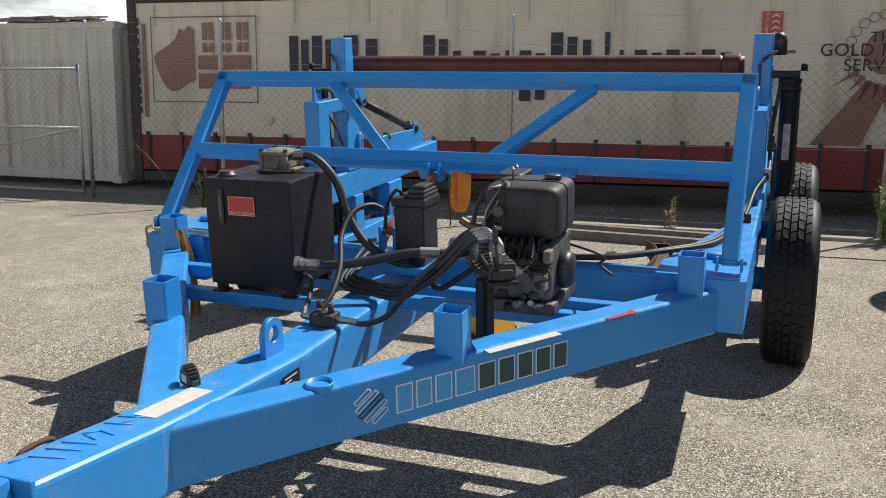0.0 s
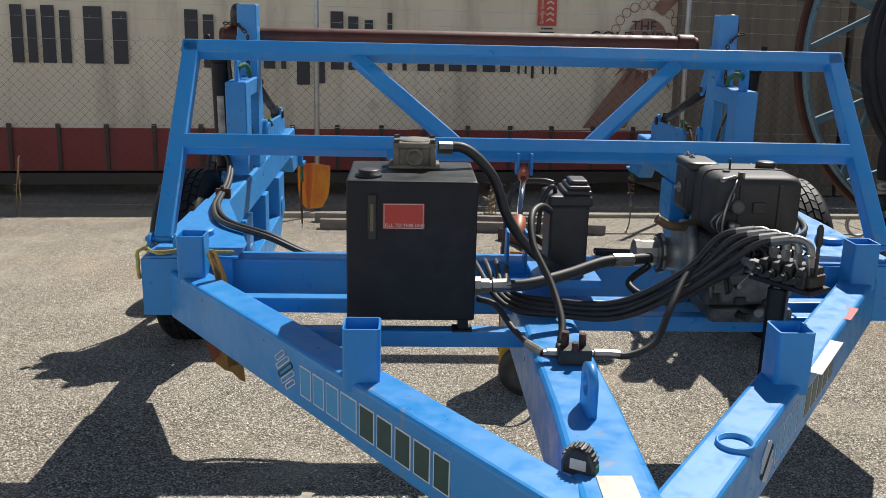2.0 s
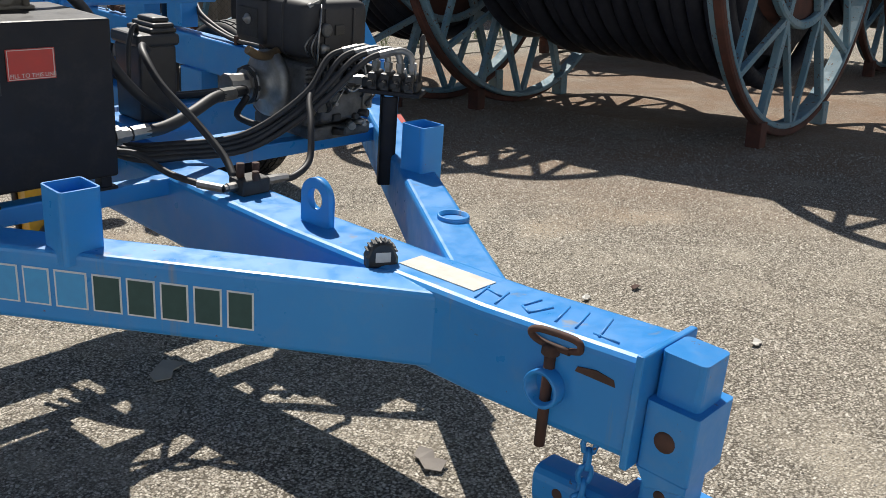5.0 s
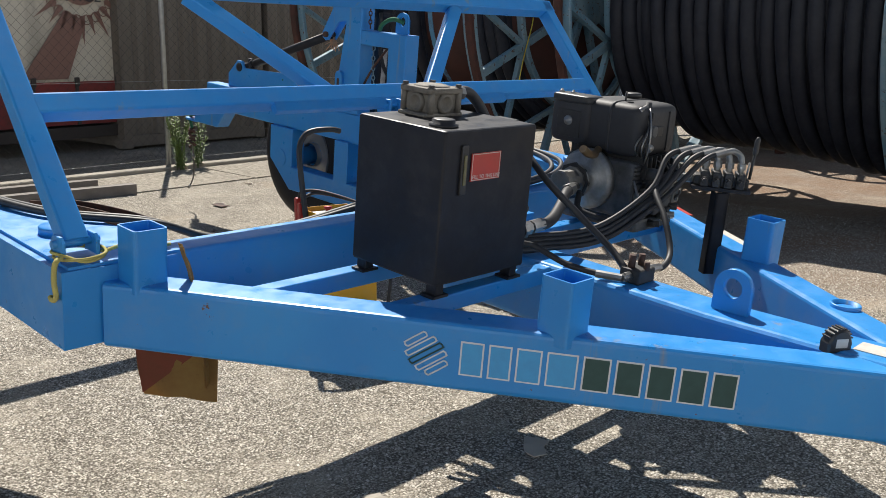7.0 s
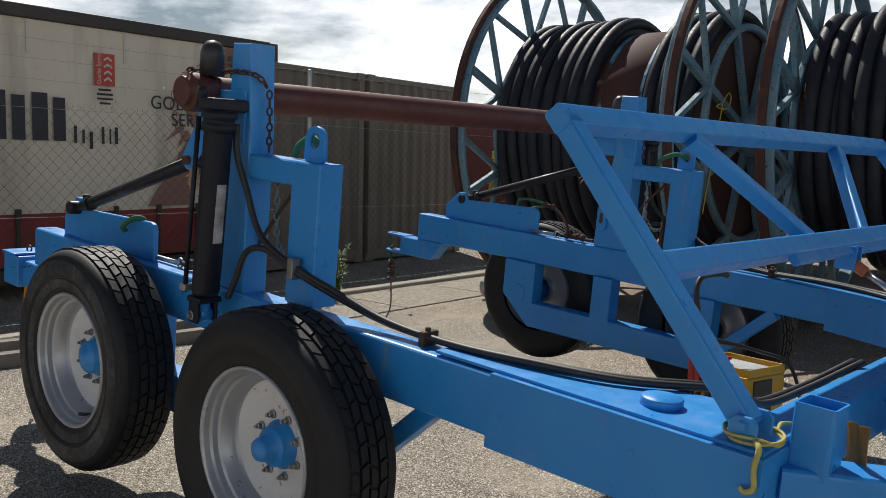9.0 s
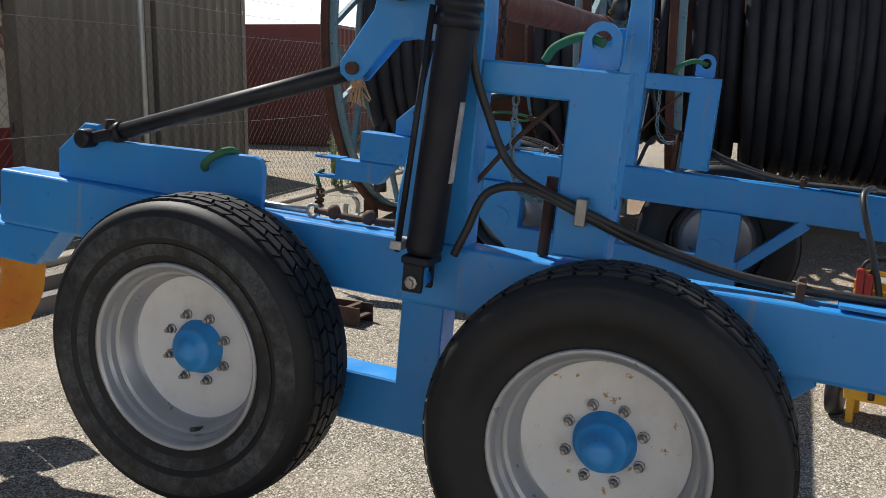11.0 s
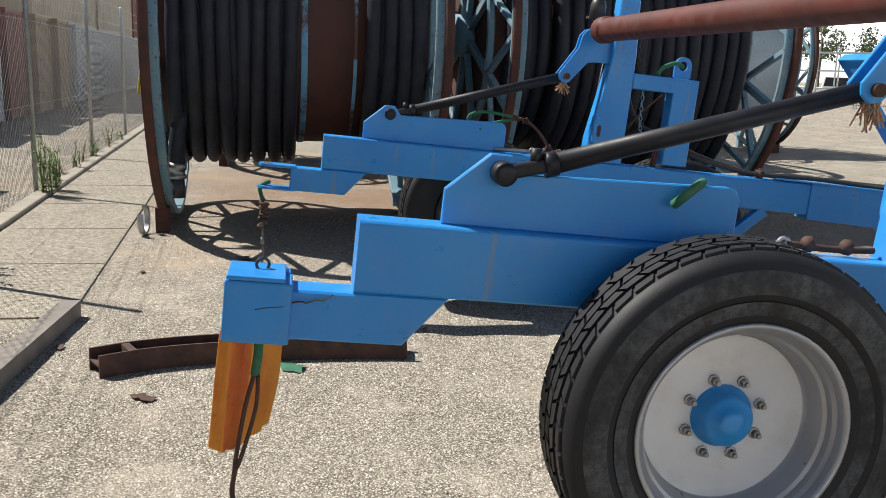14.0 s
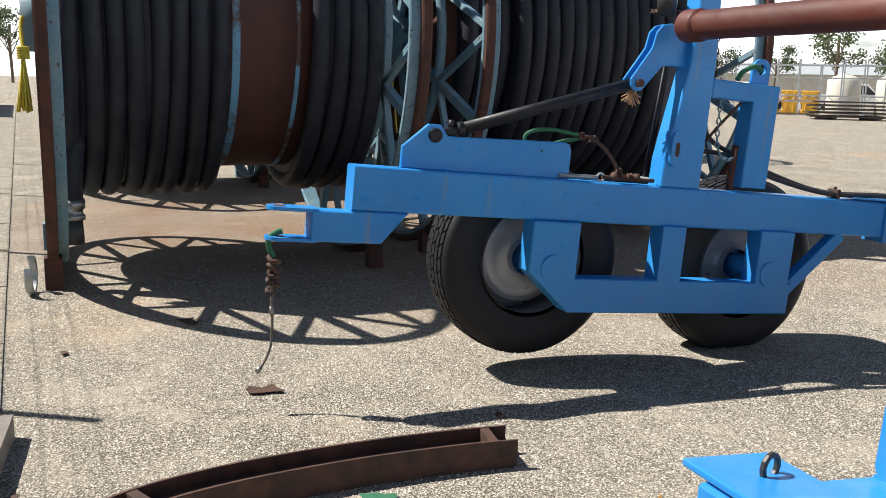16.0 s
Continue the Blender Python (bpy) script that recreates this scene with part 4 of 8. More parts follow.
def reel(label, rear, front, R, hub, coils, feet, mat_body, rng, sag=(0.035, 0.035)):
    """A steel reel between two flange centres; coils: (from, to, radius, pipe radius) along the axis; sag: how far the turns hang, rear and front."""
    rear, front = Vector(rear), Vector(front)
    ax = (front - rear).normalized()
    length = (front - rear).length
    ob = thing("pipe_reel", label, "pipe reel", "pipe reels")
    e1 = Vector((0, 0, 1))
    e2 = ax.cross(e1).normalized()

    def at(c, r, a):
        return c + e1 * (r * math.cos(a)) + e2 * (r * math.sin(a))

    b = bmesh.new()
    lathe(b, rear, front, [(0.04, hub), (length - 0.04, hub)], 40)
    part("core", b, mat_body, ob, "rust-brown steel core with paint runs")
    for d in (0.05, length - 0.07):
        b = bmesh.new()
        lathe(b, rear + ax * d, front, [(0, 0.15), (0.0, hub - 0.002), (0.02, hub - 0.002), (0.02, 0.15)], 40)
        part("core_end", b, M_BLUECORE if coils else mat_body, ob, "dark blue core end plate" if coils else "")
    for c, sgn in ((rear, 1), (front, -1)):
        b = bmesh.new()
        ring_bar(b, c, ax, R - 0.035, 0.075, 0.06, 72)
        rim = part("flange_rim", b, M_RUST, ob, "rust-brown rolled rim")
        b = bmesh.new()
        ring_bar(b, c + ax * (0.035 * sgn), ax, R - 0.085, 0.14, 0.045, 72)
        part("flange_inner_ring", b, M_TEAL, ob)
        b = bmesh.new()
        ring_bar(b, c, ax, hub * 0.98, 0.07, 0.07, 48)
        part("flange_middle_ring", b, M_TEAL, ob)
        b = bmesh.new()
        lathe(b, c - ax * 0.12, c + ax * 0.12, [(0, 0.10), (0.0, 0.22), (0.24, 0.22), (0.24, 0.1)], 20)
        part("bearing_boss", b, M_TEAL, ob)
        n = 8
        for k in range(n):
            a = 2 * math.pi * (k + 0.5) / n
            b = bmesh.new()
            member(b, at(c, 0.2, a), at(c, R - 0.1, a), 0.075, 0.06, 0.006, up=ax)
            part("spoke", b, M_TEAL, ob)
            b = bmesh.new()
            da = math.pi / n
            member(b, at(c, hub * 1.0, a), at(c, R - 0.1, a + da * 0.95), 0.05, 0.05, 0.004, up=ax)
            member(b, at(c, hub * 1.0, a), at(c, R - 0.1, a - da * 0.95), 0.05, 0.05, 0.004, up=ax)
            part("spoke_brace", b, M_TEAL, ob)
        for s in (-1, 1):
            off = feet
            f = c + e2 * (s * off)
            zt = R - math.sqrt(R * R - off * off) + c.z - R
            b = bmesh.new()
            box(b, f.x - 0.055, f.x + 0.055, f.y - 0.06, f.y + 0.06, 0.0, zt + 0.05, 0.006)
            part("foot", b, M_RUST if s * e2.x < 0 else M_TEAL, ob)
    for s0, s1, rc, pr in coils:
        b = bmesh.new()
        lathe(b, rear + ax * (s0 + 0.03), front, [(0, hub), (0.0, rc - pr), (s1 - s0 - 0.06, rc - pr), (s1 - s0 - 0.06, hub)], 48)
        part("inner_winding", b, M_PIPE, ob, "inner layers of black pipe")
        turns = max(1, round((s1 - s0) / (2 * pr)))
        step = (s1 - s0) / turns
        for k in range(turns):
            cc = rear + ax * (s0 + step * (k + 0.5))
            b = bmesh.new()
            wob = rng.uniform(-0.012, 0.012)
            f = (s0 + step * (k + 0.5)) / length
            hang = sag[0] + (sag[1] - sag[0]) * f ** 2 + rng.uniform(-0.012, 0.012)
            rings = []
            n = 64
            phase = rng.uniform(0, 6.28)
            vr = []
            for j in range(n):
                a = 2 * math.pi * j / n
                d = e1 * math.cos(a) + e2 * math.sin(a)
                drop = hang * max(0.0, -math.cos(a)) ** 2
                rr = rc - pr + wob + drop + 0.008 * math.sin(3 * a + phase)
                sh = 0.014 * math.sin(2 * a + phase)
                vr.append([b.verts.new(cc + d * (rr + pr * 0.98 * q) + ax * (sh + pr * 0.98 * p)) for p, q in circle(1, 10)])
            for j in range(n):
                A, B = vr[j], vr[(j + 1) % n]
                for q in range(10):
                    face(b, (A[q], A[(q + 1) % 10], B[(q + 1) % 10], B[q]), True)
            part("pipe_turn", b, M_PIPE, ob)
    return ob


rng = random.Random(11)
part_reel = reel("steel pipe reel part wound with black flexible pipe, bare rusty middle", (5.18, 7.86, 1.87), (5.27, 5.48, 1.87), 1.87, 1.10,
     [(0.09, 1.21, 1.28, 0.066), (1.78, 2.32, 1.27, 0.068)], 0.80, M_CORE, rng)
for k, (d, w) in enumerate(((1.255, 0.035), (1.70, 0.02))):
    b = bmesh.new()
    ring_bar(b, Vector((5.18, 7.86, 1.87)).lerp((5.27, 5.48, 1.87), d / 2.382), Vector((0.09, -2.38, 0)), 1.103, w * 1.6, 0.01, 48)
    part("paint_band", b, M_RUNS, part_reel, "runs of light blue paint")
reel("steel pipe reel fully wound with black flexible pipe", (5.68, 4.86, 1.87), (5.84, 2.14, 1.87), 1.87, 1.0,
     [(0.1, 0.55, 1.2, 0.07), (0.58, 2.60, 1.30, 0.066)], 0.73, M_RUST, rng, (0.0, 0.26))

# ---- the trailer ----
TRAILER = pose(0, 0, 0.018, 4.8)
trailer = thing("pipe_reel_trailer", "bright blue steel pipe-reel trailer, nose down on its drawbar", "trailer", m=TRAILER)


def tpart(name, bm, mat=None, parent=None, label=""):
    return part(name, bm, mat or M_BLUE, parent or trailer, label)


ZT, ZB = 0.555, 0.35
for s in (-1, 1):
    # main side beam
    b = bmesh.new()
    member(b, (s * 1.5175, 3.30, (ZT + ZB) / 2), (s * 1.5175, 6.55, (ZT + ZB) / 2), 0.125, ZT - ZB, 0.014)
    beam = tpart("side_beam", b)
    # deeper front box of the side beam, widening inwards
    b = bmesh.new()
    plan = [(1.59, 2.49), (1.59, 3.365), (1.44, 3.365), (1.22, 2.74), (1.22, 2.49)]
    plan = [(s * px, py) for px, py in (plan if s > 0 else plan[::-1])]
    loft(b, [[Vector((px, py, z)) for px, py in plan] for z in (0.322, 0.562)])
    tpart("front_box", b)
    b = bmesh.new()
    plan = [(1.565, 2.50), (1.565, 3.62), (1.45, 3.62), (1.20, 2.72), (1.20, 2.50)]
    plan = [(s * px, py) for px, py in (plan if s > 0 else plan[::-1])]
    loft(b, [[Vector((px, py, z)) for px, py in plan] for z in (0.5625, 0.572)])
    tpart("top_plate", b)
    b = bmesh.new()
    lathe(b, (s * 1.43, 2.86, 0.572), (s * 1.43, 2.86, 1), [(0, 0.062), (0.022, 0.062), (0.026, 0.058), (0.026, 0.012)], 24)
    tpart("round_pad", b)
    # drawbar arm
    a0, a1 = Vector((s * -0.06, 0.55, 0.40)), Vector((s * 1.42, 2.53, 0.40))
    d = (a1 - a0).normalized()
    b = bmesh.new()
    member(b, Vector((s * -0.025, 0.503, 0.425)), Vector((s * 1.42, 2.517, 0.413)), 0.132, 0.205, 0.016)
    tpart("drawbar_arm", b)
    # sockets on the arms
    for sx, sy, h in ((0.638, 1.405, 0.685), (1.364, 2.44, 0.685)):
        b = bmesh.new()
        member(b, (s * sx, sy, 0.49), (s * sx, sy, h), 0.110, 0.110, 0.012, up=(0, 1, 0), wall=0.006)
        tpart("socket", b)

# drawbar spine and nose
SPINE = [(2.60, 0.0, 0.5025), (1.25, 0.004, 0.5025), (0.80, -0.018, 0.527), (0.46, -0.036, 0.551), (0.025, -0.057, 0.598)]


def spine_top(y, dx=0.0, lift=0.0):
    """A point on the top of the spine, which bends a little up and sideways towards its nose."""
    for (y0, x0, z0), (y1, x1, z1) in zip(SPINE, SPINE[1:]):
        if y >= y1:
            break
    f = (y - y0) / (y1 - y0)
    return Vector((x0 + (x1 - x0) * f + dx, y, z0 + (z1 - z0) * f + lift))


b = bmesh.new()
loft(b, [[spine_top(y, px, pz - 0.1185) for px, pz in rounded(0.20, 0.237, 0.022)] for y in (2.60, 1.40, 1.25, 1.10, 0.80, 0.46, 0.025)])
tpart("spine", b)
# cross members
b = bmesh.new()
member(b, (-1.3, 2.60, 0.4525), (1.3, 2.60, 0.4525), 0.125, 0.205, 0.012)
tpart("cross_beam", b)
for y, x0, x1 in ((2.235, -1.2, 1.2), (1.885, -0.95, -0.08), (2.06, 0.08, 1.08)):
    b = bmesh.new()
    member(b, (x0, y, 0.465), (x1, y, 0.465), 0.06, 0.06, 0.006)
    tpart("cross_rail", b)

# headboard
head = []
def hb(x, v):
    """Point of the leaning headboard: v metres up along it from the mid rail."""
    return Vector((x, 2.89 + 0.668 * v, 0.975 + 0.744 * v))
up_hb = Vector((0, -0.744, 0.668))
for s in (-1, 1):
    b = bmesh.new()
    member(b, hb(s * 1.512, -0.475), hb(s * 1.512, 0.545), 0.075, 0.065, 0.008, up=up_hb)
    leg = tpart("headboard_leg", b)
    b = bmesh.new()
    foot = hb(s * 1.512, -0.49)
    for q in (-1, 1):
        m = Matrix.Translation(foot + Vector((q * 0.052 - 0.006, 0, 0)))
        prism(b, [(-0.038, -0.02), (0.038, -0.02), (0.038, 0.025), (0.022, 0.042), (-0.022, 0.042), (-0.038, 0.025)], m @ Matrix.Rotation(radians(-90), 4, "Z"), 0.012, 0.002)
    rod(b, foot + Vector((-0.072, 0, 0.018)), foot + Vector((0.072, 0, 0.018)), 0.012, 10)
    tpart("hinge_lug", b, M_BLUE_CHIPPED)
    b = bmesh.new()
    member(b, hb(s * 0.75, 0.48), hb(s * 0.30, 0.02), 0.065, 0.055, 0.008, up=up_hb)
    tpart("headboard_brace", b)
b = bmesh.new()
member(b, hb(-1.552, 0.52), hb(1.552, 0.52), 0.075, 0.065, 0.008, up=up_hb)
tpart("headboard_top_rail", b)
b = bmesh.new()
member(b, hb(-1.48, 0.0), hb(1.48, 0.0), 0.075, 0.065, 0.008, up=up_hb)
member(b, hb(-0.60, -0.035) + Vector((0, -0.02, 0)), hb(0.75, -0.035) + Vector((0, -0.02, 0)), 0.05, 0.03, 0.006, up=up_hb)
tpart("headboard_mid_rail", b)

HUBS = (4.158, 5.508)
HUB_Z = 0.118
for s in (-1, 1):
    # lift post and portal
    b = bmesh.new()
    xi, xo = s * 1.45, s * 1.57
    side = Matrix.Translation((min(xi, xo), 0, 0)) @ Matrix.Rotation(radians(-90), 4, "Z") @ Matrix.Diagonal((-1, 1, 1, 1))
    prism(b, [(4.69, ZT), (4.93, ZT), (4.925, 0.70), (4.905, 0.82), (4.845, 1.17), (4.835, 1.56), (4.715, 1.56), (4.69, 1.22)], side, 0.12, 0.006)
    tpart("lift_post", b)
    b = bmesh.new()
    prism(b, [(4.255, 0.58), (4.42, 0.58), (4.42, 1.03), (4.69, 1.03), (4.69, 1.125), (4.255, 1.125)], side, 0.12, 0.006)
    tpart("portal_frame", b)
    b = bmesh.new()
    mid = Matrix.Translation((min(s * 1.50, s * 1.52), 0, 0)) @ Matrix.Rotation(radians(-90), 4, "Z") @ Matrix.Diagonal((-1, 1, 1, 1))
    holed_plate(b, mid, 4.355, 1.205, 0.056, 0.082, 0.030, 0.02)
    tpart("lifting_lug", b)
    # rear plate on the beam
    b = bmesh.new()
    mid = Matrix.Translation((min(s * 1.505, s * 1.53), 0, 0)) @ Matrix.Rotation(radians(-90), 4, "Z") @ Matrix.Diagonal((-1, 1, 1, 1))
    prism(b, [(5.44, ZT), (5.44, 0.70), (5.455, 0.727), (5.48, 0.735), (6.10, 0.715), (6.14, 0.765), (6.20, 0.765), (6.32, 0.655), (6.32, ZT)], mid, 0.025, 0.004)
    tpart("rear_plate", b)
    # tail
    b = bmesh.new()
    prism(b, [(6.28, ZB), (6.40, 0.205), (6.73, 0.205), (6.73, 0.345), (6.55, 0.345), (6.55, ZB)], side, 0.12, 0.006)
    tpart("tail_bracket", b)
    # bogie side frame
    b = bmesh.new()
    zb0, zb1 = -0.105, 0.07
    bog = Matrix.Translation((min(s * 1.43, s * 1.55), 0, 0)) @ Matrix.Rotation(radians(-90), 4, "Z") @ Matrix.Diagonal((-1, 1, 1, 1))
    prism(b, [(4.0, zb0), (5.40, zb0), (5.64, 0.10), (5.64, ZB), (5.375, ZB), (5.375, zb1), (4.0, zb1)], bog, 0.12, 0.006)
    tpart("bogie_beam", b)
    for y0, y1 in ((4.745, 4.89), (4.02, 4.25)):
        b = bmesh.new()
        prism(b, [(y0, zb1 - 0.01), (y1, zb1 - 0.01), (y1, ZB + 0.005), (y0, ZB + 0.005)], bog, 0.118, 0.004)
        tpart("bogie_leg", b)
    b = bmesh.new()
    member(b, (s * 1.49, 3.66, ZB), (s * 1.49, 4.03, 0.0), 0.07, 0.07, 0.008)
    tpart("bogie_brace", b)
    for y in HUBS:
        b = bmesh.new()
        rod(b, (s * 1.42, y, HUB_Z), (s * 1.755, y, HUB_Z), 0.07, 16)
        tpart("stub_axle", b)


def wheel(s, y):
    """Deep-dished wheel: tyre with cut tread, rim, hub and studs."""
    ox = s
    R, x0, x1 = 0.508, 1.634, 1.909
    tilt = math.tan(radians(4.8))

    def P(x, r, a):
        p = Vector((s * x, y + r * math.cos(a), HUB_Z + r * math.sin(a)))
        p.z = max(p.z, -0.016 - p.y * tilt + (0.012 if r < R - 0.005 else 0.0))  # a soft tyre flattens where it stands
        return p

    bm = bmesh.new()
    prof = [(x0 + 0.015, 0.30), (x0, 0.36), (x0 - 0.004, 0.42), (x0 + 0.012, 0.468), (x0 + 0.030, R - 0.012), (x0 + 0.045, R - 0.012),
            (x1 - 0.045, R - 0.012), (x1 - 0.030, R - 0.014), (x1 - 0.008, 0.478), (x1 - 0.002, 0.468), (x1 - 0.001, 0.460), (x1 + 0.005, 0.452), (x1 + 0.008, 0.42), (x1 + 0.005, 0.385), (x1 + 0.003, 0.383), (x1 + 0.002, 0.372), (x1 - 0.001, 0.37), (x1 - 0.010, 0.325), (x1 - 0.022, 0.300)]
    n = 72
    vr = [[bm.verts.new(P(px, r, 2 * math.pi * j / n)) for px, r in prof] for j in range(n)]
    for j in range(n):
        A, B = vr[j], vr[(j + 1) % n]
        for q in range(len(prof) - 1):
            face(bm, (A[q], A[q + 1], B[q + 1], B[q]), True)
    tyre = tpart("tyre", bm, M_TYRE, label="worn black truck tyre, greyed side wall")
    if y > 5:
        for band in ([(x1 + 0.0052, 0.4525), (x1 + 0.0085, 0.440), (x1 + 0.0098, 0.424), (x1 + 0.0085, 0.400), (x1 + 0.0068, 0.388)], [(x1 + 0.0016, 0.368), (x1 - 0.0030, 0.352), (x1 - 0.0080, 0.330)]):
            bm = bmesh.new()
            vr = [[bm.verts.new(P(px, r, 2 * math.pi * j / n)) for px, r in band] for j in range(n)]
            for j in range(n):
                A, B = vr[j], vr[(j + 1) % n]
                for q in range(len(band) - 1):
                    face(bm, (A[q], A[q + 1], B[q + 1], B[q]), True)
            part("side_wall_band", bm, M_TYRE_WORN, tyre, "grey scuffed band round the side wall")
    # tread blocks in five ribs
    bm = bmesh.new()
    ribs = 5
    wid = (x1 - x0 - 0.075) / ribs
    blocks = 46
    for k in range(ribs):
        xa = x0 + 0.038 + k * wid + 0.005
        xb = xa + wid - 0.010
        for j in range(blocks):
            a0 = 2 * math.pi * (j + 0.5 * (k % 2)) / blocks
            a1 = a0 + 2 * math.pi / blocks * 0.84
            sk = 0.03 * (1 if k % 2 else -1)
            lo = [P(xa, R - 0.014, a0), P(xb, R - 0.014, a0 + sk), P(xb, R - 0.014, a1 + sk), P(xa, R - 0.014, a1)]
            top = R - (0.004 if k in (0, ribs - 1) else 0.0)
            hi = [P(xa, top, a0), P(xb, top, a0 + sk), P(xb, top, a1 + sk), P(xa, top, a1)]
            loft(bm, [lo, hi])
    tread = part("tread", bm, M_TYRE, tyre)
    tagged(tread, kind="stuff")
    # rim
    bm = bmesh.new()
    prof = [(x1 - 0.26, 0.28), (x1 - 0.024, 0.306), (x1 - 0.012, 0.305), (x1 - 0.011, 0.297), (x1 - 0.020, 0.289), (x1 - 0.040, 0.284), (x1 - 0.046, 0.272), (x1 - 0.066, 0.269), (x1 - 0.072, 0.259),
            (x1 - 0.125, 0.250), (x1 - 0.140, 0.240), (x1 - 0.152, 0.215), (x1 - 0.150, 0.17), (x1 - 0.148, 0.10), (x1 - 0.16, 0.09), (x1 - 0.2, 0.09)]
    n = 56
    vr = [[bm.verts.new(P(px, r, 2 * math.pi * j / n)) for px, r in prof] for j in range(n)]
    for j in range(n):
        A, B = vr[j], vr[(j + 1) % n]
        for q in range(len(prof) - 1):
            face(bm, (A[q], A[q + 1], B[q + 1], B[q]), q not in (4, 6, 7, 10))
    rim = tpart("rim", bm, M_BARREL, label="deep stepped rim barrel, silver-grey darkened to look shaded")
    bm = bmesh.new()
    disc = [(x1 - 0.1385, 0.2385), (x1 - 0.1495, 0.2150), (x1 - 0.1475, 0.17), (x1 - 0.1455, 0.10), (x1 - 0.1575, 0.085)]
    vr = [[bm.verts.new(P(px, r, 2 * math.pi * j / n)) for px, r in disc] for j in range(n)]
    for j in range(n):
        A, B = vr[j], vr[(j + 1) % n]
        for q in range(len(disc) - 1):
            face(bm, (A[q], A[q + 1], B[q + 1], B[q]), True)
    part("disc", bm, M_RIM if y > 5 else M_RIM_RUSTY, rim, "off-white wheel disc with rust specks")
    bm = bmesh.new()
    prof = [(0, 0.092), (0.012, 0.090), (0.016, 0.078), (0.050, 0.074), (0.058, 0.068), (0.064, 0.046), (0.10, 0.044), (0.112, 0.038), (0.116, 0.01)] if y < 5 else [(0, 0.092), (0.012, 0.090), (0.016, 0.078), (0.052, 0.074), (0.064, 0.064), (0.070, 0.040), (0.078, 0.038), (0.080, 0.01)]
    lathe(bm, (s * (x1 - 0.16), y, HUB_Z), (s * 3, y, HUB_Z), prof, 28)
    part("hub", bm, M_BLUE, rim, "blue hub cap")
    for k in range(8):
        a = 2 * math.pi * (k + 0.5) / 8
        bm = bmesh.new()
        p0 = P(x1 - 0.147, 0.113, a)
        lathe(bm, p0, p0 + Vector((s, 0, 0)), [(0, 0.017), (0.007, 0.017), (0.009, 0.012), (0.024, 0.011), (0.026, 0.007), (0.036, 0.007)], 8, False)
        part("wheel_nut", bm, M_STEEL, rim)
    bm = bmesh.new()
    at = -1.82 if y > 5 else -2.0
    rod(bm, P(x1 - 0.10, 0.262, at), P(x1 - 0.04, 0.245, at), 0.008, 8)
    part("valve", bm, M_PLASTIC, rim)


for s in (-1, 1):
    for y in HUBS:
        wheel(s, y)

# roller shaft on the posts
COLLAR = [(0.0, 0.052), (0.0, 0.060), (0.004, 0.060), (0.008, 0.062), (0.022, 0.062), (0.026, 0.076), (0.030, 0.079), (0.036, 0.079), (0.124, 0.079), (0.130, 0.078), (0.133, 0.064), (0.136, 0.064), (0.146, 0.064), (0.149, 0.068), (0.154, 0.069), (0.17, 0.069)]
b = bmesh.new()
lathe(b, (-1.72, 4.96, 1.350), (1.39, 4.96, 1.350), COLLAR + [(3.11 - d, r) for d, r in COLLAR[::-1]], 28)
tpart("roller_shaft", b, M_OXIDE, label="red-oxide roller shaft")
for s in (-1, 1):
    # hydraulic ram outside the post
    b = bmesh.new()
    lathe(b, (s * 1.688, 4.775, 0.545), (s * 1.688, 4.73, 1.30), [(0, 0.05), (0.02, 0.056), (0.68, 0.056), (0.70, 0.06), (0.74, 0.06), (0.75, 0.04)], 20)
    ram = tpart("lift_ram", b, M_BLACK_GLOSS, label="black hydraulic lift ram")
    b = bmesh.new()
    rod(b, (s * 1.688, 4.785, 0.46), (s * 1.688, 4.775, 0.56), 0.026, 12)
    rod(b, (s * 1.661, 4.785, 0.465), (s * 1.715, 4.785, 0.465), 0.032, 14)
    part("ram_eye", b, M_BLUE, ram)
    # long locking strut
    b = bmesh.new()
    rod(b, (s * 1.54, 6.03, 0.752), (s * 1.54, 5.10, 1.06), 0.030, 14)
    strut = tpart("locking_strut", b, M_BLACK, label="black locking strut")
    # crank arm of the roller
    b = bmesh.new()
    for xo in (1.50, 1.565):
        m = Matrix.Translation((min(s * xo, s * (xo + 0.014)), 0, 0)) @ Matrix.Rotation(radians(-90), 4, "Z") @ Matrix.Diagonal((-1, 1, 1, 1))
        prism(b, [(5.155, 1.075), (5.15, 1.04), (5.12, 1.018), (5.085, 1.025), (4.98, 1.155), (4.93, 1.165), (4.72, 1.165), (4.72, 1.37), (4.96, 1.37), (5.005, 1.355), (5.035, 1.32), (5.05, 1.24)], m, 0.014, 0.003)
    tpart("roller_bracket", b)

# ---- drawbar: nose, coupling, fittings ----
b = bmesh.new()
box(b, -0.168, 0.052, 0.010, 0.028, 0.348, 0.612, 0.004)
tpart("nose_plate", b, M_BLUE_CHIPPED)
b = bmesh.new()
member(b, (-0.055, -0.044, 0.13), (-0.055, -0.044, 0.612), 0.106, 0.100, 0.014, up=(0, 1, 0))
hitch = tpart("coupling_post", b, M_BLUE_CHIPPED, label="chipped blue square coupling post")
b = bmesh.new()
member(b, (-0.055, -0.050, 0.352), (-0.055, -0.050, 0.508), 0.150, 0.118, 0.008, up=(0, 1, 0))
part("sleeve", b, M_BLUE_CHIPPED, hitch)
b = bmesh.new()
prism(b, [(-0.109, 0.352), (0.009, 0.352), (-0.02, 0.31), (-0.109, 0.335)], Matrix.Translation((-0.132, 0, 0)) @ Matrix.Rotation(radians(-90), 4, "Z") @ Matrix.Diagonal((-1, 1, 1, 1)), 0.012, 0.002)
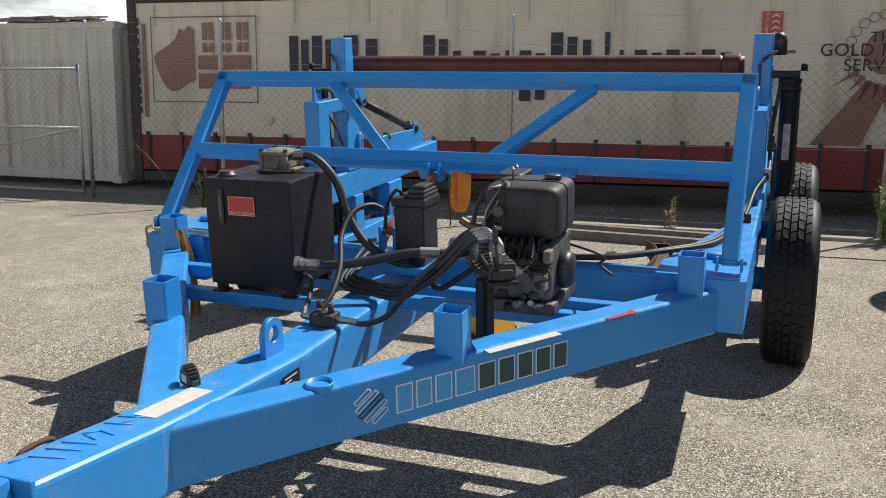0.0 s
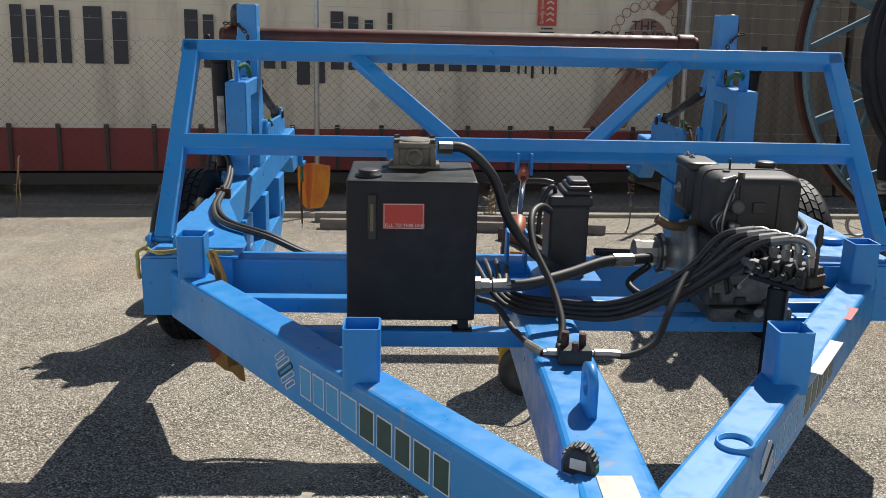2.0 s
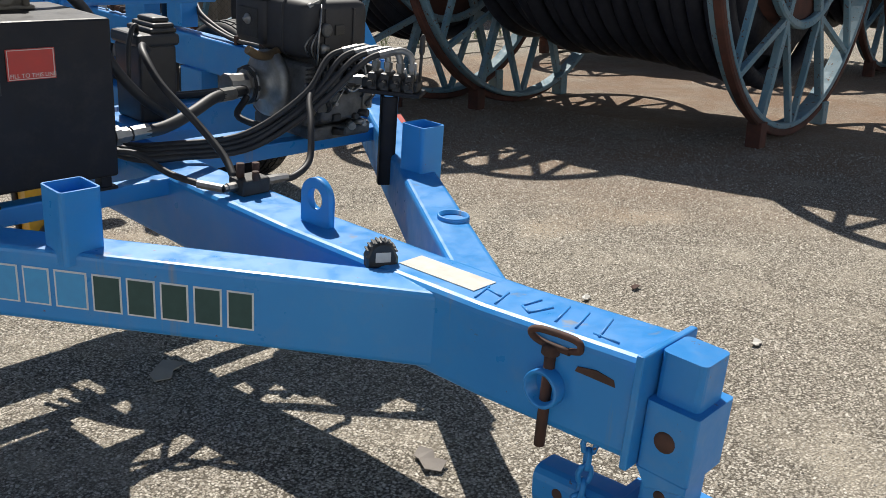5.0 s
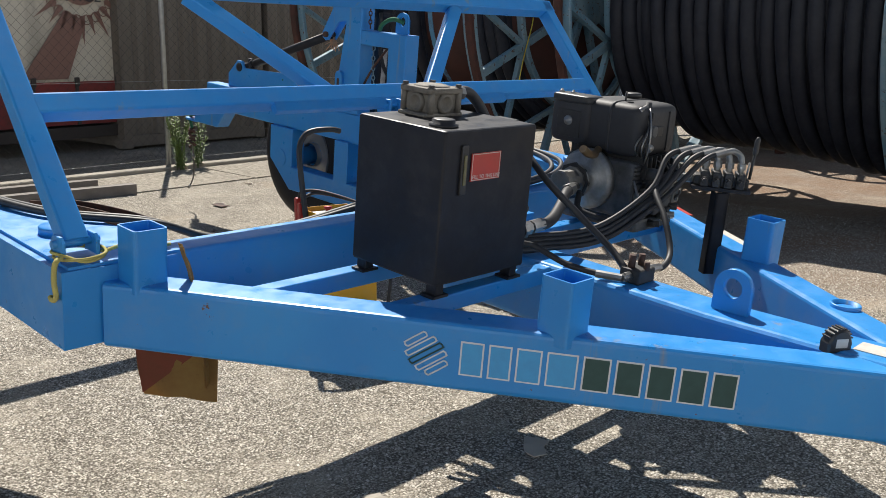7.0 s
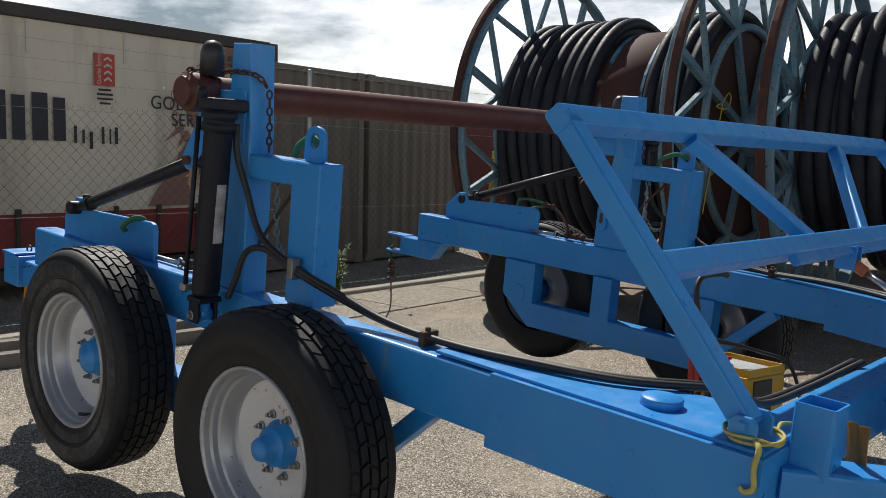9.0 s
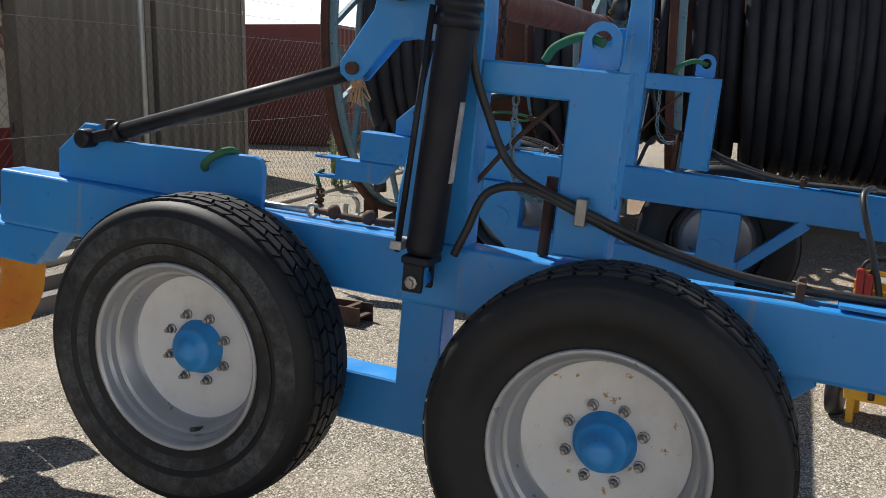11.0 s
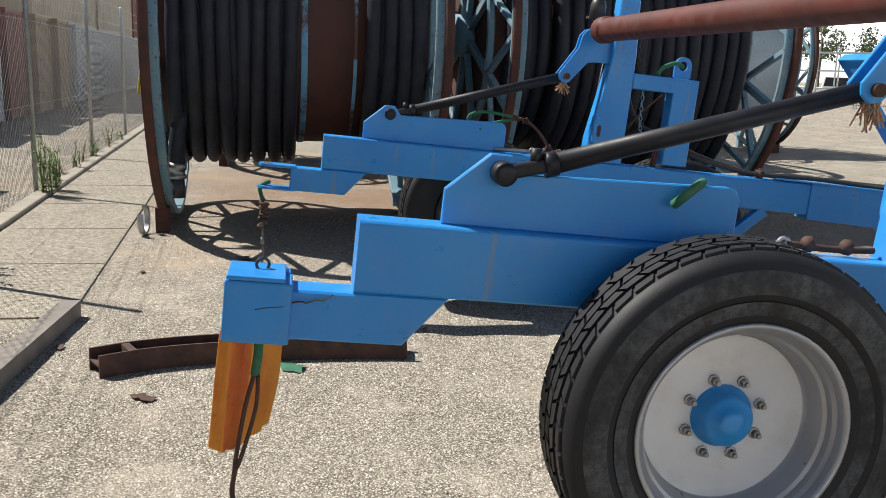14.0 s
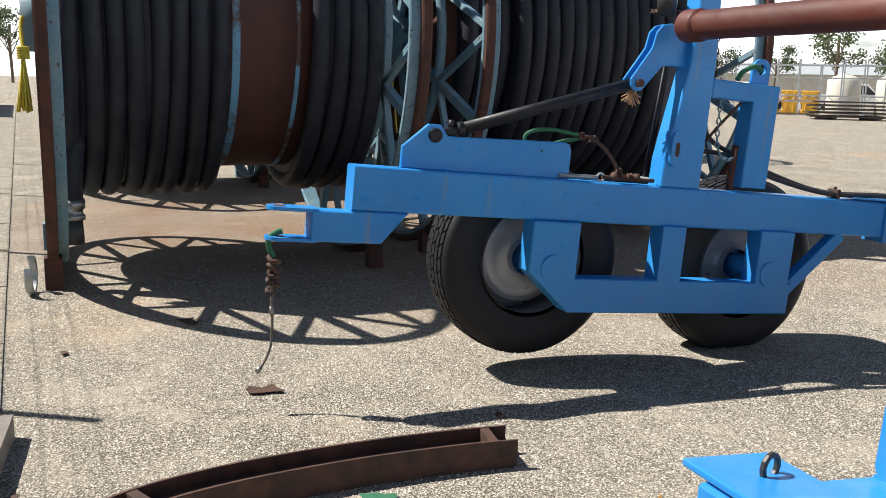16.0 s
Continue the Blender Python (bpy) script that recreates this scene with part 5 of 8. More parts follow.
part("gusset", b, M_BLUE_CHIPPED, hitch)
for z, r in ((0.430, 0.024), (0.322, 0.014), (0.288, 0.014)):
    b = bmesh.new()
    reach = 0.079 if r > 0.02 else 0.056
    lathe(b, (-0.055 - reach, -0.045, z), (1, -0.045, z), [(0, 0.001), (0.0, r * 0.8), (0.003, r), (2 * reach, r), (2 * reach, 0.001)], 14)
    part("pin", b, M_DARKRUST, hitch, "dark rusty pin")
b = bmesh.new()
member(b, (-0.06, -0.45, 0.21), (-0.06, 0.27, 0.148), 0.10, 0.10, 0.028)
low = part("lower_bar", b, M_BLUE_CHIPPED, hitch)
b = bmesh.new()
member(b, (-0.06, -0.14, 0.184), (-0.06, 0.055, 0.167), 0.13, 0.13, 0.010)
part("lower_sleeve", b, M_BLUE_CHIPPED, hitch)
b = bmesh.new()
box(b, -0.135, 0.03, -0.115, 0.03, 0.243, 0.253, 0.003)
part("flange_plate", b, M_BLUE_CHIPPED, hitch)
for y in (0.10, 0.15, 0.20):
    b = bmesh.new()
    rod(b, (-0.1115, y, 0.160), (-0.108, y, 0.160), 0.014, 12)
    part("bolt_hole_plug", b, M_DARKRUST, hitch)
# side tube with pull pin
b = bmesh.new()
lathe(b, (-0.12, 0.235, 0.447), (-1, 0.235, 0.447), [(0, 0.03), (0.0, 0.045), (0.062, 0.045), (0.064, 0.042), (0.062, 0.036), (0.02, 0.036), (0.02, 0.001)], 24)
tpart("pin_tube", b)
b = bmesh.new()
rod(b, (-0.152, 0.238, 0.545), (-0.152, 0.238, 0.295), 0.013, 10)
lathe(b, (-0.152, 0.238, 0.522), (-0.152, 0.238, 1), [(0, 0.018), (0.004, 0.022), (0.022, 0.020), (0.026, 0.012)], 10)
hose(b, [(-0.150, 0.19, 0.548), (-0.150, 0.166, 0.558), (-0.152, 0.180, 0.578), (-0.154, 0.27, 0.572), (-0.154, 0.294, 0.557), (-0.152, 0.27, 0.543), (-0.150, 0.19, 0.545)], 0.0085, 7, 4)
tpart("pull_pin", b, M_DARKRUST, label="rusty pull pin with loop handle")
b = bmesh.new()
prism(b, [(0.07, 0.515), (0.17, 0.512), (0.165, 0.524), (0.12, 0.534), (0.075, 0.53)], Matrix.Translation((-0.156, 0, 0)) @ Matrix.Rotation(radians(-90), 4, "Z") @ Matrix.Diagonal((-1, 1, 1, 1)), 0.003)
tpart("bare_patch", b, M_DARKRUST, label="bare rusty patch where paint has worn")
# lifting lug on the spine
b = bmesh.new()
holed_plate(b, Matrix.Translation((-0.012, 0, 0)) @ Matrix.Rotation(radians(-90), 4, "Z") @ Matrix.Diagonal((-1, 1, 1, 1)), 1.205, 0.585, 0.062, 0.09, 0.033, 0.024)
tpart("lifting_lug", b)
# short pipe stub on the arm
b = bmesh.new()
lathe(b, (0.33, 0.965, 0.50), (0.33, 0.965, 1), [(0, 0.050), (0.034, 0.050), (0.037, 0.048), (0.037, 0.042), (0.01, 0.040), (0.01, 0.001)], 24)
tpart("pipe_stub", b)
# pale warning labels
for cx, cy, w, l, mat, lab in ((0.0, 0.665, 0.085, 0.27, M_LABEL, "worn white label"),):
    b = bmesh.new()
    loft(b, [[spine_top(y, cx + dx * w / 2, lift) for y, dx in ((cy - l / 2, -1), (cy - l / 2, 1), (cy + l / 2, 1), (cy + l / 2, -1))] for lift in (0.0005, 0.0025)])
    tpart("label", b, mat, label=lab)
for s in (1,):
    m = Matrix.Translation((s * 0.835, 1.60, 0.5155)) @ Matrix.Rotation(radians(-s * 35.65), 4, "Z")
    b = bmesh.new()
    loft(b, [[m @ Vector((px, py, z)) for px, py in rect(-0.04, 0.04, -0.17, 0.17)] for z in (0.0005, 0.0025)])
    tpart("label", b, M_LABEL, label="worn cream label")
    m = Matrix.Translation((s * 1.13, 2.02, 0.5155)) @ Matrix.Rotation(radians(-s * 35.65), 4, "Z")
    b = bmesh.new()
    loft(b, [[m @ Vector((px, py, z)) for px, py in rect(-0.022, 0.022, -0.08, 0.08)] for z in (0.0005, 0.0025)])
    tpart("label", b, M_LABEL_RED, label="faded red label")
# data plate on the flank of the spine, with plain lines
b = bmesh.new()
box(b, 0.1005, 0.1025, 1.10, 1.22, 0.345, 0.465)
plate = tpart("data_plate", b, M_BLACK, label="black data plate with pale lines")
for k in range(7):
    b = bmesh.new()
    box(b, 0.1026, 0.1032, 1.115, 1.20 - 0.02 * (k % 3), 0.357 + 0.015 * k, 0.363 + 0.015 * k)
    part("plate_line", b, M_LABEL, plate)
b = bmesh.new()
for k in range(5):
    box(b, 0.1005, 0.1015, 1.62, 1.76 - 0.02 * (k % 2), 0.39 + 0.02 * k, 0.40 + 0.02 * k)
tpart("stencil", b, M_WHITE, label="white stencilled lines")
# weld beads on the nose top
for x0, y0, x1, y1 in ((-0.07, 0.50, 0.01, 0.525), (-0.02, 0.455, -0.005, 0.515), (-0.065, 0.44, 0.015, 0.465), (-0.055, 0.345, -0.03, 0.385), (-0.03, 0.385, 0.03, 0.375), (-0.05, 0.345, 0.01, 0.325), (-0.055, 0.27, 0.04, 0.30), (-0.055, 0.215, 0.04, 0.245), (-0.06, 0.15, 0.045, 0.185), (-0.06, 0.10, -0.05, 0.17)):
    b = bmesh.new()
    rod(b, spine_top(y0, x0, 0.001), spine_top(y1, x1, 0.001), 0.0032, 6)
    tpart("weld_bead", b, M_BLUE_CHIPPED)

# printed name on the arms: plain outlined blocks, and the folded-band emblem
for s in (-1, 1):
    d = Vector((s * 0.5831, 0.8124, 0))
    nrm = Vector((s * 0.8124, -0.5831, 0))
    face0 = Vector((s * 0.062, 0.625, 0)) + nrm * 0.0665

    def on_arm(u, z, lift):
        # u runs in reading direction from the emblem
        q = Vector((s * -0.133 * -1, 0.58, 0))
        dist = (1.245 - u) if s < 0 else (0.69 + u)
        base = Vector((s * 0.133, 0.58, 0)) + d * dist
        off = (face0 - base).dot(nrm)
        return base + nrm * (off + lift) + Vector((0, 0, z))

    def panel(name, u0, u1, z0, z1, lift, mat, lab="", lean=0.0):
        bm = bmesh.new()
        quad = ((u0, z0), (u1, z0), (u1 + lean, z1), (u0 + lean, z1))
        loft(bm, [[on_arm(u, z, lift - 0.0012) for u, z in quad], [on_arm(u, z, lift) for u, z in quad]])
        tpart(name, bm, mat, label=lab)

    widths = (0.068, 0.066, 0.072, 0.088, 0.078, 0.076, 0.074, 0.074, 0.07)
    u = 0.0
    for k, w in enumerate(widths):
        panel("print_outline", u, u + w, 0.368, 0.472, 0.0012, M_WHITE, "white printed block edge" if k == 0 else "")
        panel("print_block", u + 0.005, u + w - 0.005, 0.373, 0.467, 0.0024, M_VINYL_BLUE if k < 4 else M_VINYL_GREEN, "" if k else "blue printed block")
        u += w + 0.0135
    for k in range(5):
        # slanting capsule outlines, stepped to a lozenge
        q = (k - 2) * 0.026
        cx, cz = -0.098 + q * 0.62, 0.422 - q * 0.78
        hl = (0.034, 0.052, 0.058, 0.052, 0.034)[k]
        loop = []
        for j in range(17):
            a = 2 * math.pi * j / 16
            lx = hl * (1 if math.cos(a) > 0 else -1) * 0.8 + 0.0085 * math.cos(a)
            lz = 0.0085 * math.sin(a)
            ca, sa = math.cos(radians(35)), math.sin(radians(35))
            loop.append(on_arm(cx + lx * ca - lz * sa, cz + lx * sa + lz * ca, 0.0015))
        bm = bmesh.new()
        hose(bm, loop, 0.0026, 6, 2)
        tpart("emblem_band", bm, M_WHITE if k != 2 else M_VINYL_GREEN, label="white printed emblem line" if k == 0 else "")

# ---- oil tank ----
TX0, TX1, TY0, TY1, TZ0, TZ1 = -0.712, -0.274, 1.8455, 2.235, 0.512, 1.0
b = bmesh.new()
box(b, TX0, TX1, TY0, TY1, TZ0, TZ1, 0.008)
tank = tpart("oil_tank", b, M_BLACK, label="black steel hydraulic oil tank")
tank.location.z = 0.024
for x in (TX0 + 0.02, TX1 - 0.055):
    for y in (TY0 + 0.01, TY1 - 0.05):
        b = bmesh.new()
        box(b, x, x + 0.035, y, y + 0.045, 0.471, TZ0 + 0.005, 0.003)
        box(b, x - 0.02, x + 0.05, y - 0.01, y + 0.05, 0.4705, 0.480, 0.002)
        part("tank_foot", b, M_BLACK, tank)
b = bmesh.new()
lathe(b, (-0.640, 1.925, 1.0), (-0.640, 1.925, 2), [(0, 0.046), (0.008, 0.046), (0.009, 0.036), (0.022, 0.036), (0.024, 0.030), (0.024, 0.001)], 24)
part("filler_cap", b, M_PLASTIC, tank)
b = bmesh.new()
box(b, -0.575, -0.395, 2.07, 2.20, 1.0, 1.012, 0.004)
box(b, -0.548, -0.422, 2.075, 2.195, 1.008, 1.078, 0.012)
box(b, -0.562, -0.408, 2.062, 2.208, 1.074, 1.094, 0.006)
lathe(b, (-0.485, 2.135, 1.09), (-0.485, 2.135, 2), [(0, 0.062), (0.006, 0.060), (0.010, 0.048), (0.010, 0.001)], 20)
for sx in (-1, 1):
    rod(b, (-0.485 + 0.064 * sx, 2.072, 1.012), (-0.485 + 0.064 * sx, 2.072, 1.082), 0.011, 8)
    rod(b, (-0.485 + 0.064 * sx, 2.198, 1.012), (-0.485 + 0.064 * sx, 2.198, 1.082), 0.011, 8)
for axis in ((-0.485, 2.078, 1.043, 0, -1), (-0.545, 2.135, 1.043, -1, 0)):
    px, py, pz, dx, dy = axis
    lathe(b, (px, py, pz), (px + dx, py + dy, pz), [(-0.01, 0.034), (0.006, 0.034), (0.014, 0.031), (0.014, 0.022), (0.006, 0.020), (0.006, 0.001)], 18)
return_filter = part("return_filter", b, M_DUSTY, tank, "dusty grey return filter housing")
for sx in (-1, 1):
    for sy in (-1, 1):
        b = bmesh.new()
        px, py = -0.485 + 0.064 * sx, 2.135 + 0.060 * sy
        lathe(b, (px, py, 1.092), (px, py, 2), [(0, 0.014), (0.003, 0.014), (0.003, 0.010), (0.012, 0.010), (0.012, 0.001)], 6, False)
        part("bolt", b, M_PLASTIC, return_filter)
b = bmesh.new()
box(b, -0.640, -0.612, 1.836, 1.846, 0.80, 0.955, 0.003)
gauge = part("level_gauge", b, M_PLASTIC, tank)
b = bmesh.new()
box(b, -0.632, -0.620, 1.832, 1.8365, 0.83, 0.925, 0.002)
part("gauge_glass", b, M_GAUGE, gauge, "yellowed level glass")
b = bmesh.new()
box(b, -0.590, -0.452, 1.841, 1.8445, 0.838, 0.925)
lab = part("label", b, M_LABEL_RED, tank, "red label with pale words")
bm = lettering("FILL TO THIS LINE", 0.0165, Matrix.Translation((-0.583, 1.8405, 0.845)) @ Matrix.Rotation(radians(90), 4, "X"), depth=0.0003)
part("label_words", bm, M_LABEL, lab, "pale words FILL TO THIS LINE")
b = bmesh.new()
for x0, x1, z0, z1 in ((-0.587, -0.455, 0.921, 0.923), (-0.587, -0.455, 0.840, 0.842), (-0.587, -0.585, 0.84, 0.923), (-0.457, -0.455, 0.84, 0.923)):
    box(b, x0, x1, 1.8402, 1.8412, z0, z1)
part("label_edge", b, M_LABEL, lab)
# suction port on the flank
b = bmesh.new()
lathe(b, (TX1, 1.875, 0.632), (1, 1.875, 0.632), [(0, 0.034), (0.02, 0.034), (0.022, 0.026), (0.05, 0.026), (0.052, 0.02), (0.06, 0.02)], 8, False)
part("suction_port", b, M_STEEL, tank)

# ---- battery box ----
b = bmesh.new()
box(b, 0.035, 0.185, 2.24, 2.42, 0.58, 0.86, 0.012)
batt = tpart("battery_box", b, M_PLASTIC, label="black battery case")
b = bmesh.new()
box(b, 0.025, 0.195, 2.23, 2.43, 0.855, 0.90, 0.012)
part("lid", b, M_PLASTIC, batt)
for x0, x1, y0, y1, z0, z1 in ((0.085, 0.192, 2.245, 2.415, 0.898, 0.918), (0.10, 0.188, 2.255, 2.405, 0.916, 0.934), (0.112, 0.180, 2.275, 2.385, 0.932, 0.952)):
    b = bmesh.new()
    box(b, x0, x1, y0, y1, z0, z1, 0.007)
    part("lid_step", b, M_PLASTIC, batt)
b = bmesh.new()
hose(b, [(0.06, 2.30, 0.895), (0.05, 2.28, 0.925), (0.03, 2.27, 0.92), (0.0, 2.25, 0.86), (-0.01, 2.24, 0.75)], 0.009, 7)
part("cable", b, M_HOSE, batt, "black battery cable")
b = bmesh.new()
box(b, -0.02, 0.24, 2.20, 2.46, 0.545, 0.58, 0.004)
part("tray", b, M_BLUE, batt)

# headboard strut with orange ends
b = bmesh.new()
rod(b, (0.0, 2.80, 0.880), (-0.045, 2.53, 0.752), 0.013, 12)
strut = tpart("gas_strut", b, M_CHROME, label="bright strut with orange ends")
b = bmesh.new()
lathe(b, (0.006, 2.845, 0.902), (-0.045, 2.53, 0.752), [(0, 0.014), (0.02, 0.024), (0.075, 0.024), (0.085, 0.015)], 14)
part("strut_end", b, M_ORANGE, strut)
b = bmesh.new()
lathe(b, (-0.068, 2.40, 0.690), (0.0, 2.80, 0.880), [(0, 0.018), (0.02, 0.032), (0.12, 0.030), (0.14, 0.016)], 14)
rod(b, (-0.11, 2.412, 0.693), (-0.025, 2.412, 0.693), 0.014, 10)
part("strut_end", b, M_ORANGE, strut)
for x in (-0.024, 0.036):
    b = bmesh.new()
    box(b, x - 0.006, x + 0.006, 2.81, 2.89, 0.87, 0.965, 0.003)
    part("strut_bracket", b, M_BLUE, strut)
for x in (-0.105, -0.031):
    b = bmesh.new()
    box(b, x - 0.006, x + 0.006, 2.375, 2.45, 0.555, 0.722, 0.004)
    part("strut_bracket", b, M_BLUE, strut)

# ---- diesel engine ----
b = bmesh.new()
box(b, 0.555, 0.86, 1.95, 2.30, 0.56, 0.80, 0.02)
engine = tpart("diesel_engine", b, M_SOOTY_ALLOY, label="sooty grey single-cylinder diesel engine")
for nm, q, r in (("timing_cover", (0.60, 0.84, 1.905, 1.952, 0.585, 0.70), 0.014), ("sump", (0.58, 0.88, 1.93, 2.32, 0.505, 0.562), 0.014), ("rocker_box", (0.62, 0.82, 2.20, 2.33, 0.79, 0.90), 0.018), ("injection_pump", (0.615, 0.665, 1.88, 1.95, 0.70, 0.78), 0.01)):
    b = bmesh.new()
    box(b, *q, r)
    part(nm, b, M_SOOTY_ALLOY, engine)
for k in range(7):
    b = bmesh.new()
    box(b, 0.60 + 0.035 * k, 0.607 + 0.035 * k, 1.925, 2.31, 0.735, 0.83, 0.002)
    part("cooling_fin", b, M_ENGINE, engine)
for k in range(5):
    b = bmesh.new()
    box(b, 0.552, 0.862, 1.943, 1.953, 0.71 + 0.018 * k, 0.717 + 0.018 * k, 0.002)
    part("cooling_fin", b, M_ENGINE, engine)


def pillow(bm, x0, x1, y0, y1, z0, z1, power=5.0, n=36, m=12):
    """A softly moulded block."""
    rings = []
    for i in range(m + 1):
        t = -1 + 2 * i / m
        t = math.copysign(abs(t) ** 0.5, t) * 0.995
        k = (1 - abs(t) ** power) ** (1 / power)
        ring = []
        for j in range(n):
            a = 2 * math.pi * j / n
            c, sn = math.cos(a), math.sin(a)
            q = k / (abs(c) ** power + abs(sn) ** power) ** (1 / power)
            ring.append(bm.verts.new(((x0 + x1) / 2 + q * c * (x1 - x0) / 2, (y0 + y1) / 2 + t * (y1 - y0) / 2, (z0 + z1) / 2 + q * sn * (z1 - z0) / 2)))
        rings.append(ring)
    for i in range(m):
        for j in range(n):
            face(bm, (rings[i][j], rings[i + 1][j], rings[i + 1][(j + 1) % n], rings[i][(j + 1) % n]), True)
    face(bm, rings[0], True)
    face(bm, rings[-1][::-1], True)


b = bmesh.new()
pillow(b, 0.562, 0.885, 1.962, 2.29, 0.812, 1.034, 7.5, 56, 18)
fuel = part("fuel_tank", b, M_TANK_PLASTIC, engine, "black moulded fuel tank")
b = bmesh.new()
pillow(b, 0.558, 0.889, 2.10, 2.115, 0.808, 1.038, 7.5, 56, 6)
part("tank_seam", b, M_TANK_PLASTIC, fuel)
for x in (0.655, 0.795):
    b = bmesh.new()
    box(b, x - 0.006, x + 0.006, 1.957, 1.968, 0.84, 1.005, 0.003)
    part("tank_rib", b, M_TANK_PLASTIC, fuel)
b = bmesh.new()
box(b, 0.70, 0.745, 1.956, 1.968, 0.905, 0.945, 0.004)
part("tank_badge", b, M_PLASTIC, fuel)
b = bmesh.new()
lathe(b, (0.81, 2.16, 1.015), (0.81, 2.16, 2), [(0, 0.03), (0.02, 0.03), (0.022, 0.036), (0.038, 0.036), (0.042, 0.028), (0.042, 0.001)], 18)
part("fuel_cap", b, M_PLASTIC, fuel)
b = bmesh.new()
pillow(b, 0.545, 0.655, 2.20, 2.40, 0.835, 1.022, 7.0, 40, 12)
aircl = part("air_cleaner", b, M_TANK_PLASTIC, engine, "black square air cleaner")
b = bmesh.new()
box(b, 0.541, 0.549, 2.24, 2.36, 0.86, 0.975, 0.003)
part("cleaner_panel", b, M_ENGINE, aircl)
b = bmesh.new()
pillow(b, 0.540, 0.660, 2.20, 2.405, 1.004, 1.040, 6.0, 40, 10)
part("cleaner_lid", b, M_PLASTIC, aircl)
for y in (2.32, 2.38):
    b = bmesh.new()
    lathe(b, (0.585, y, 1.037), (0.585, y, 2), [(0, 0.012), (0.008, 0.012), (0.010, 0.006), (0.016, 0.005), (0.017, 0.001)], 8)
    part("cover_bolt", b, M_ALLOY, aircl)
b = bmesh.new()
lathe(b, (0.543, 2.30, 0.93), (0.0, 2.30, 0.93), [(0, 0.022), (0.008, 0.02), (0.010, 0.009), (0.022, 0.008), (0.023, 0.001)], 12)
part("wing_nut", b, M_ALLOY, aircl)
for nm, a0, a1, r in (("breather", (0.63, 2.06, 1.012), (0.63, 2.06, 1.04), 0.014), ("filler_neck", (0.69, 2.10, 1.012), (0.69, 2.10, 1.03), 0.022), ("lift_eye", (0.655, 2.10, 1.01), (0.655, 2.10, 1.075), 0.004)):
    b = bmesh.new()
    rod(b, a0, a1, r, 10)
    part(nm, b, M_ENGINE, engine)
b = bmesh.new()
hose(b, [(0.78, 1.95, 0.83), (0.80, 1.90, 0.80), (0.79, 1.885, 0.74), (0.74, 1.89, 0.70), (0.68, 1.89, 0.73)], 0.005, 6)
part("fuel_line", b, M_STEEL, engine)
b = bmesh.new()
hose(b, [(0.60, 2.16, 0.835), (0.52, 2.13, 0.815), (0.46, 2.12, 0.82), (0.41, 2.12, 0.845)], 0.017, 10)
part("exhaust", b, M_BRASS, engine, "tan heat-stained exhaust elbow")
# pipes, wires and brackets crowding the block
rng = random.Random(31)
for k in range(9):
    b = bmesh.new()
    x0, z0 = 0.58 + 0.03 * k, rng.uniform(0.60, 0.70)
    hose(b, [(x0, 1.945, z0), (x0 + rng.uniform(-0.03, 0.03), 1.90 - rng.uniform(0, 0.02), z0 + rng.uniform(0.02, 0.06)), (x0 + rng.uniform(-0.05, 0.05), 1.91, z0 + rng.uniform(0.06, 0.12)), (x0 + rng.uniform(-0.05, 0.05), 1.95, z0 + 0.13)], rng.uniform(0.003, 0.006), 6, 4)
    part("small_pipe", b, (M_STEEL, M_HOSE, M_ENGINE)[k % 3], engine)
for k, (x0, z0, w, h) in enumerate(((0.57, 0.63, 0.05, 0.05), (0.70, 0.72, 0.06, 0.03), (0.80, 0.62, 0.05, 0.07), (0.65, 0.585, 0.04, 0.03), (0.84, 0.74, 0.03, 0.05))):
    b = bmesh.new()
    box(b, x0, x0 + w, 1.895, 1.955, z0, z0 + h, 0.005)
    part("bracket", b, (M_DUSTY, M_ENGINE)[k % 2], engine)
for k, (p0, p1, r) in enumerate((((0.60, 1.99, 0.985), (0.66, 1.99, 0.985), 0.022), ((0.64, 1.93, 0.93), (0.64, 1.99, 0.93), 0.026), ((0.615, 1.95, 0.86), (0.655, 1.95, 0.86), 0.020), ((0.66, 1.99, 1.0), (0.66, 1.99, 1.045), 0.018), ((0.585, 1.985, 1.01), (0.64, 1.985, 1.028), 0.012))):
    b = bmesh.new()
    lathe(b, p0, p1, [(0, r * 0.7), (0.004, r), (0.02, r), (0.022, r * 0.75), ((Vector(p1) - Vector(p0)).length, r * 0.7)], 12)
    part("throttle_linkage", b, M_SOOTY_ALLOY if k % 2 else M_STEEL, engine)
for k in range(5):
    b = bmesh.new()
    y0 = 1.94 + 0.012 * k
    hose(b, [(0.60 + 0.01 * k, y0, 0.80), (0.585 - 0.006 * k, y0 - 0.02, 0.87), (0.60 + 0.012 * k, y0 - 0.01, 0.95), (0.64, y0 + 0.03, 1.02)], 0.004, 6, 4)
    part("small_pipe", b, (M_STEEL, M_HOSE)[k % 2], engine)
# bell housing and gear pump
b = bmesh.new()
lathe(b, (0.56, 2.17, 0.70), (0.0, 2.17, 0.70), [(0, 0.130), (0.03, 0.130), (0.045, 0.112), (0.05, 0.066), (0.10, 0.058), (0.105, 0.075), (0.118, 0.075)], 28)
part("bell_housing", b, M_ALLOY, engine, "cast alloy bell housing")
b = bmesh.new()
lathe(b, (0.442, 2.17, 0.70), (0, 2.17, 0.70), [(0, 0.062), (0.012, 0.062), (0.014, 0.048), (0.07, 0.048), (0.072, 0.052), (0.095, 0.052), (0.098, 0.044), (0.10, 0.01)], 10, False)
pump = part("gear_pump", b, M_STEEL, engine, "bright steel gear pump")
b = bmesh.new()
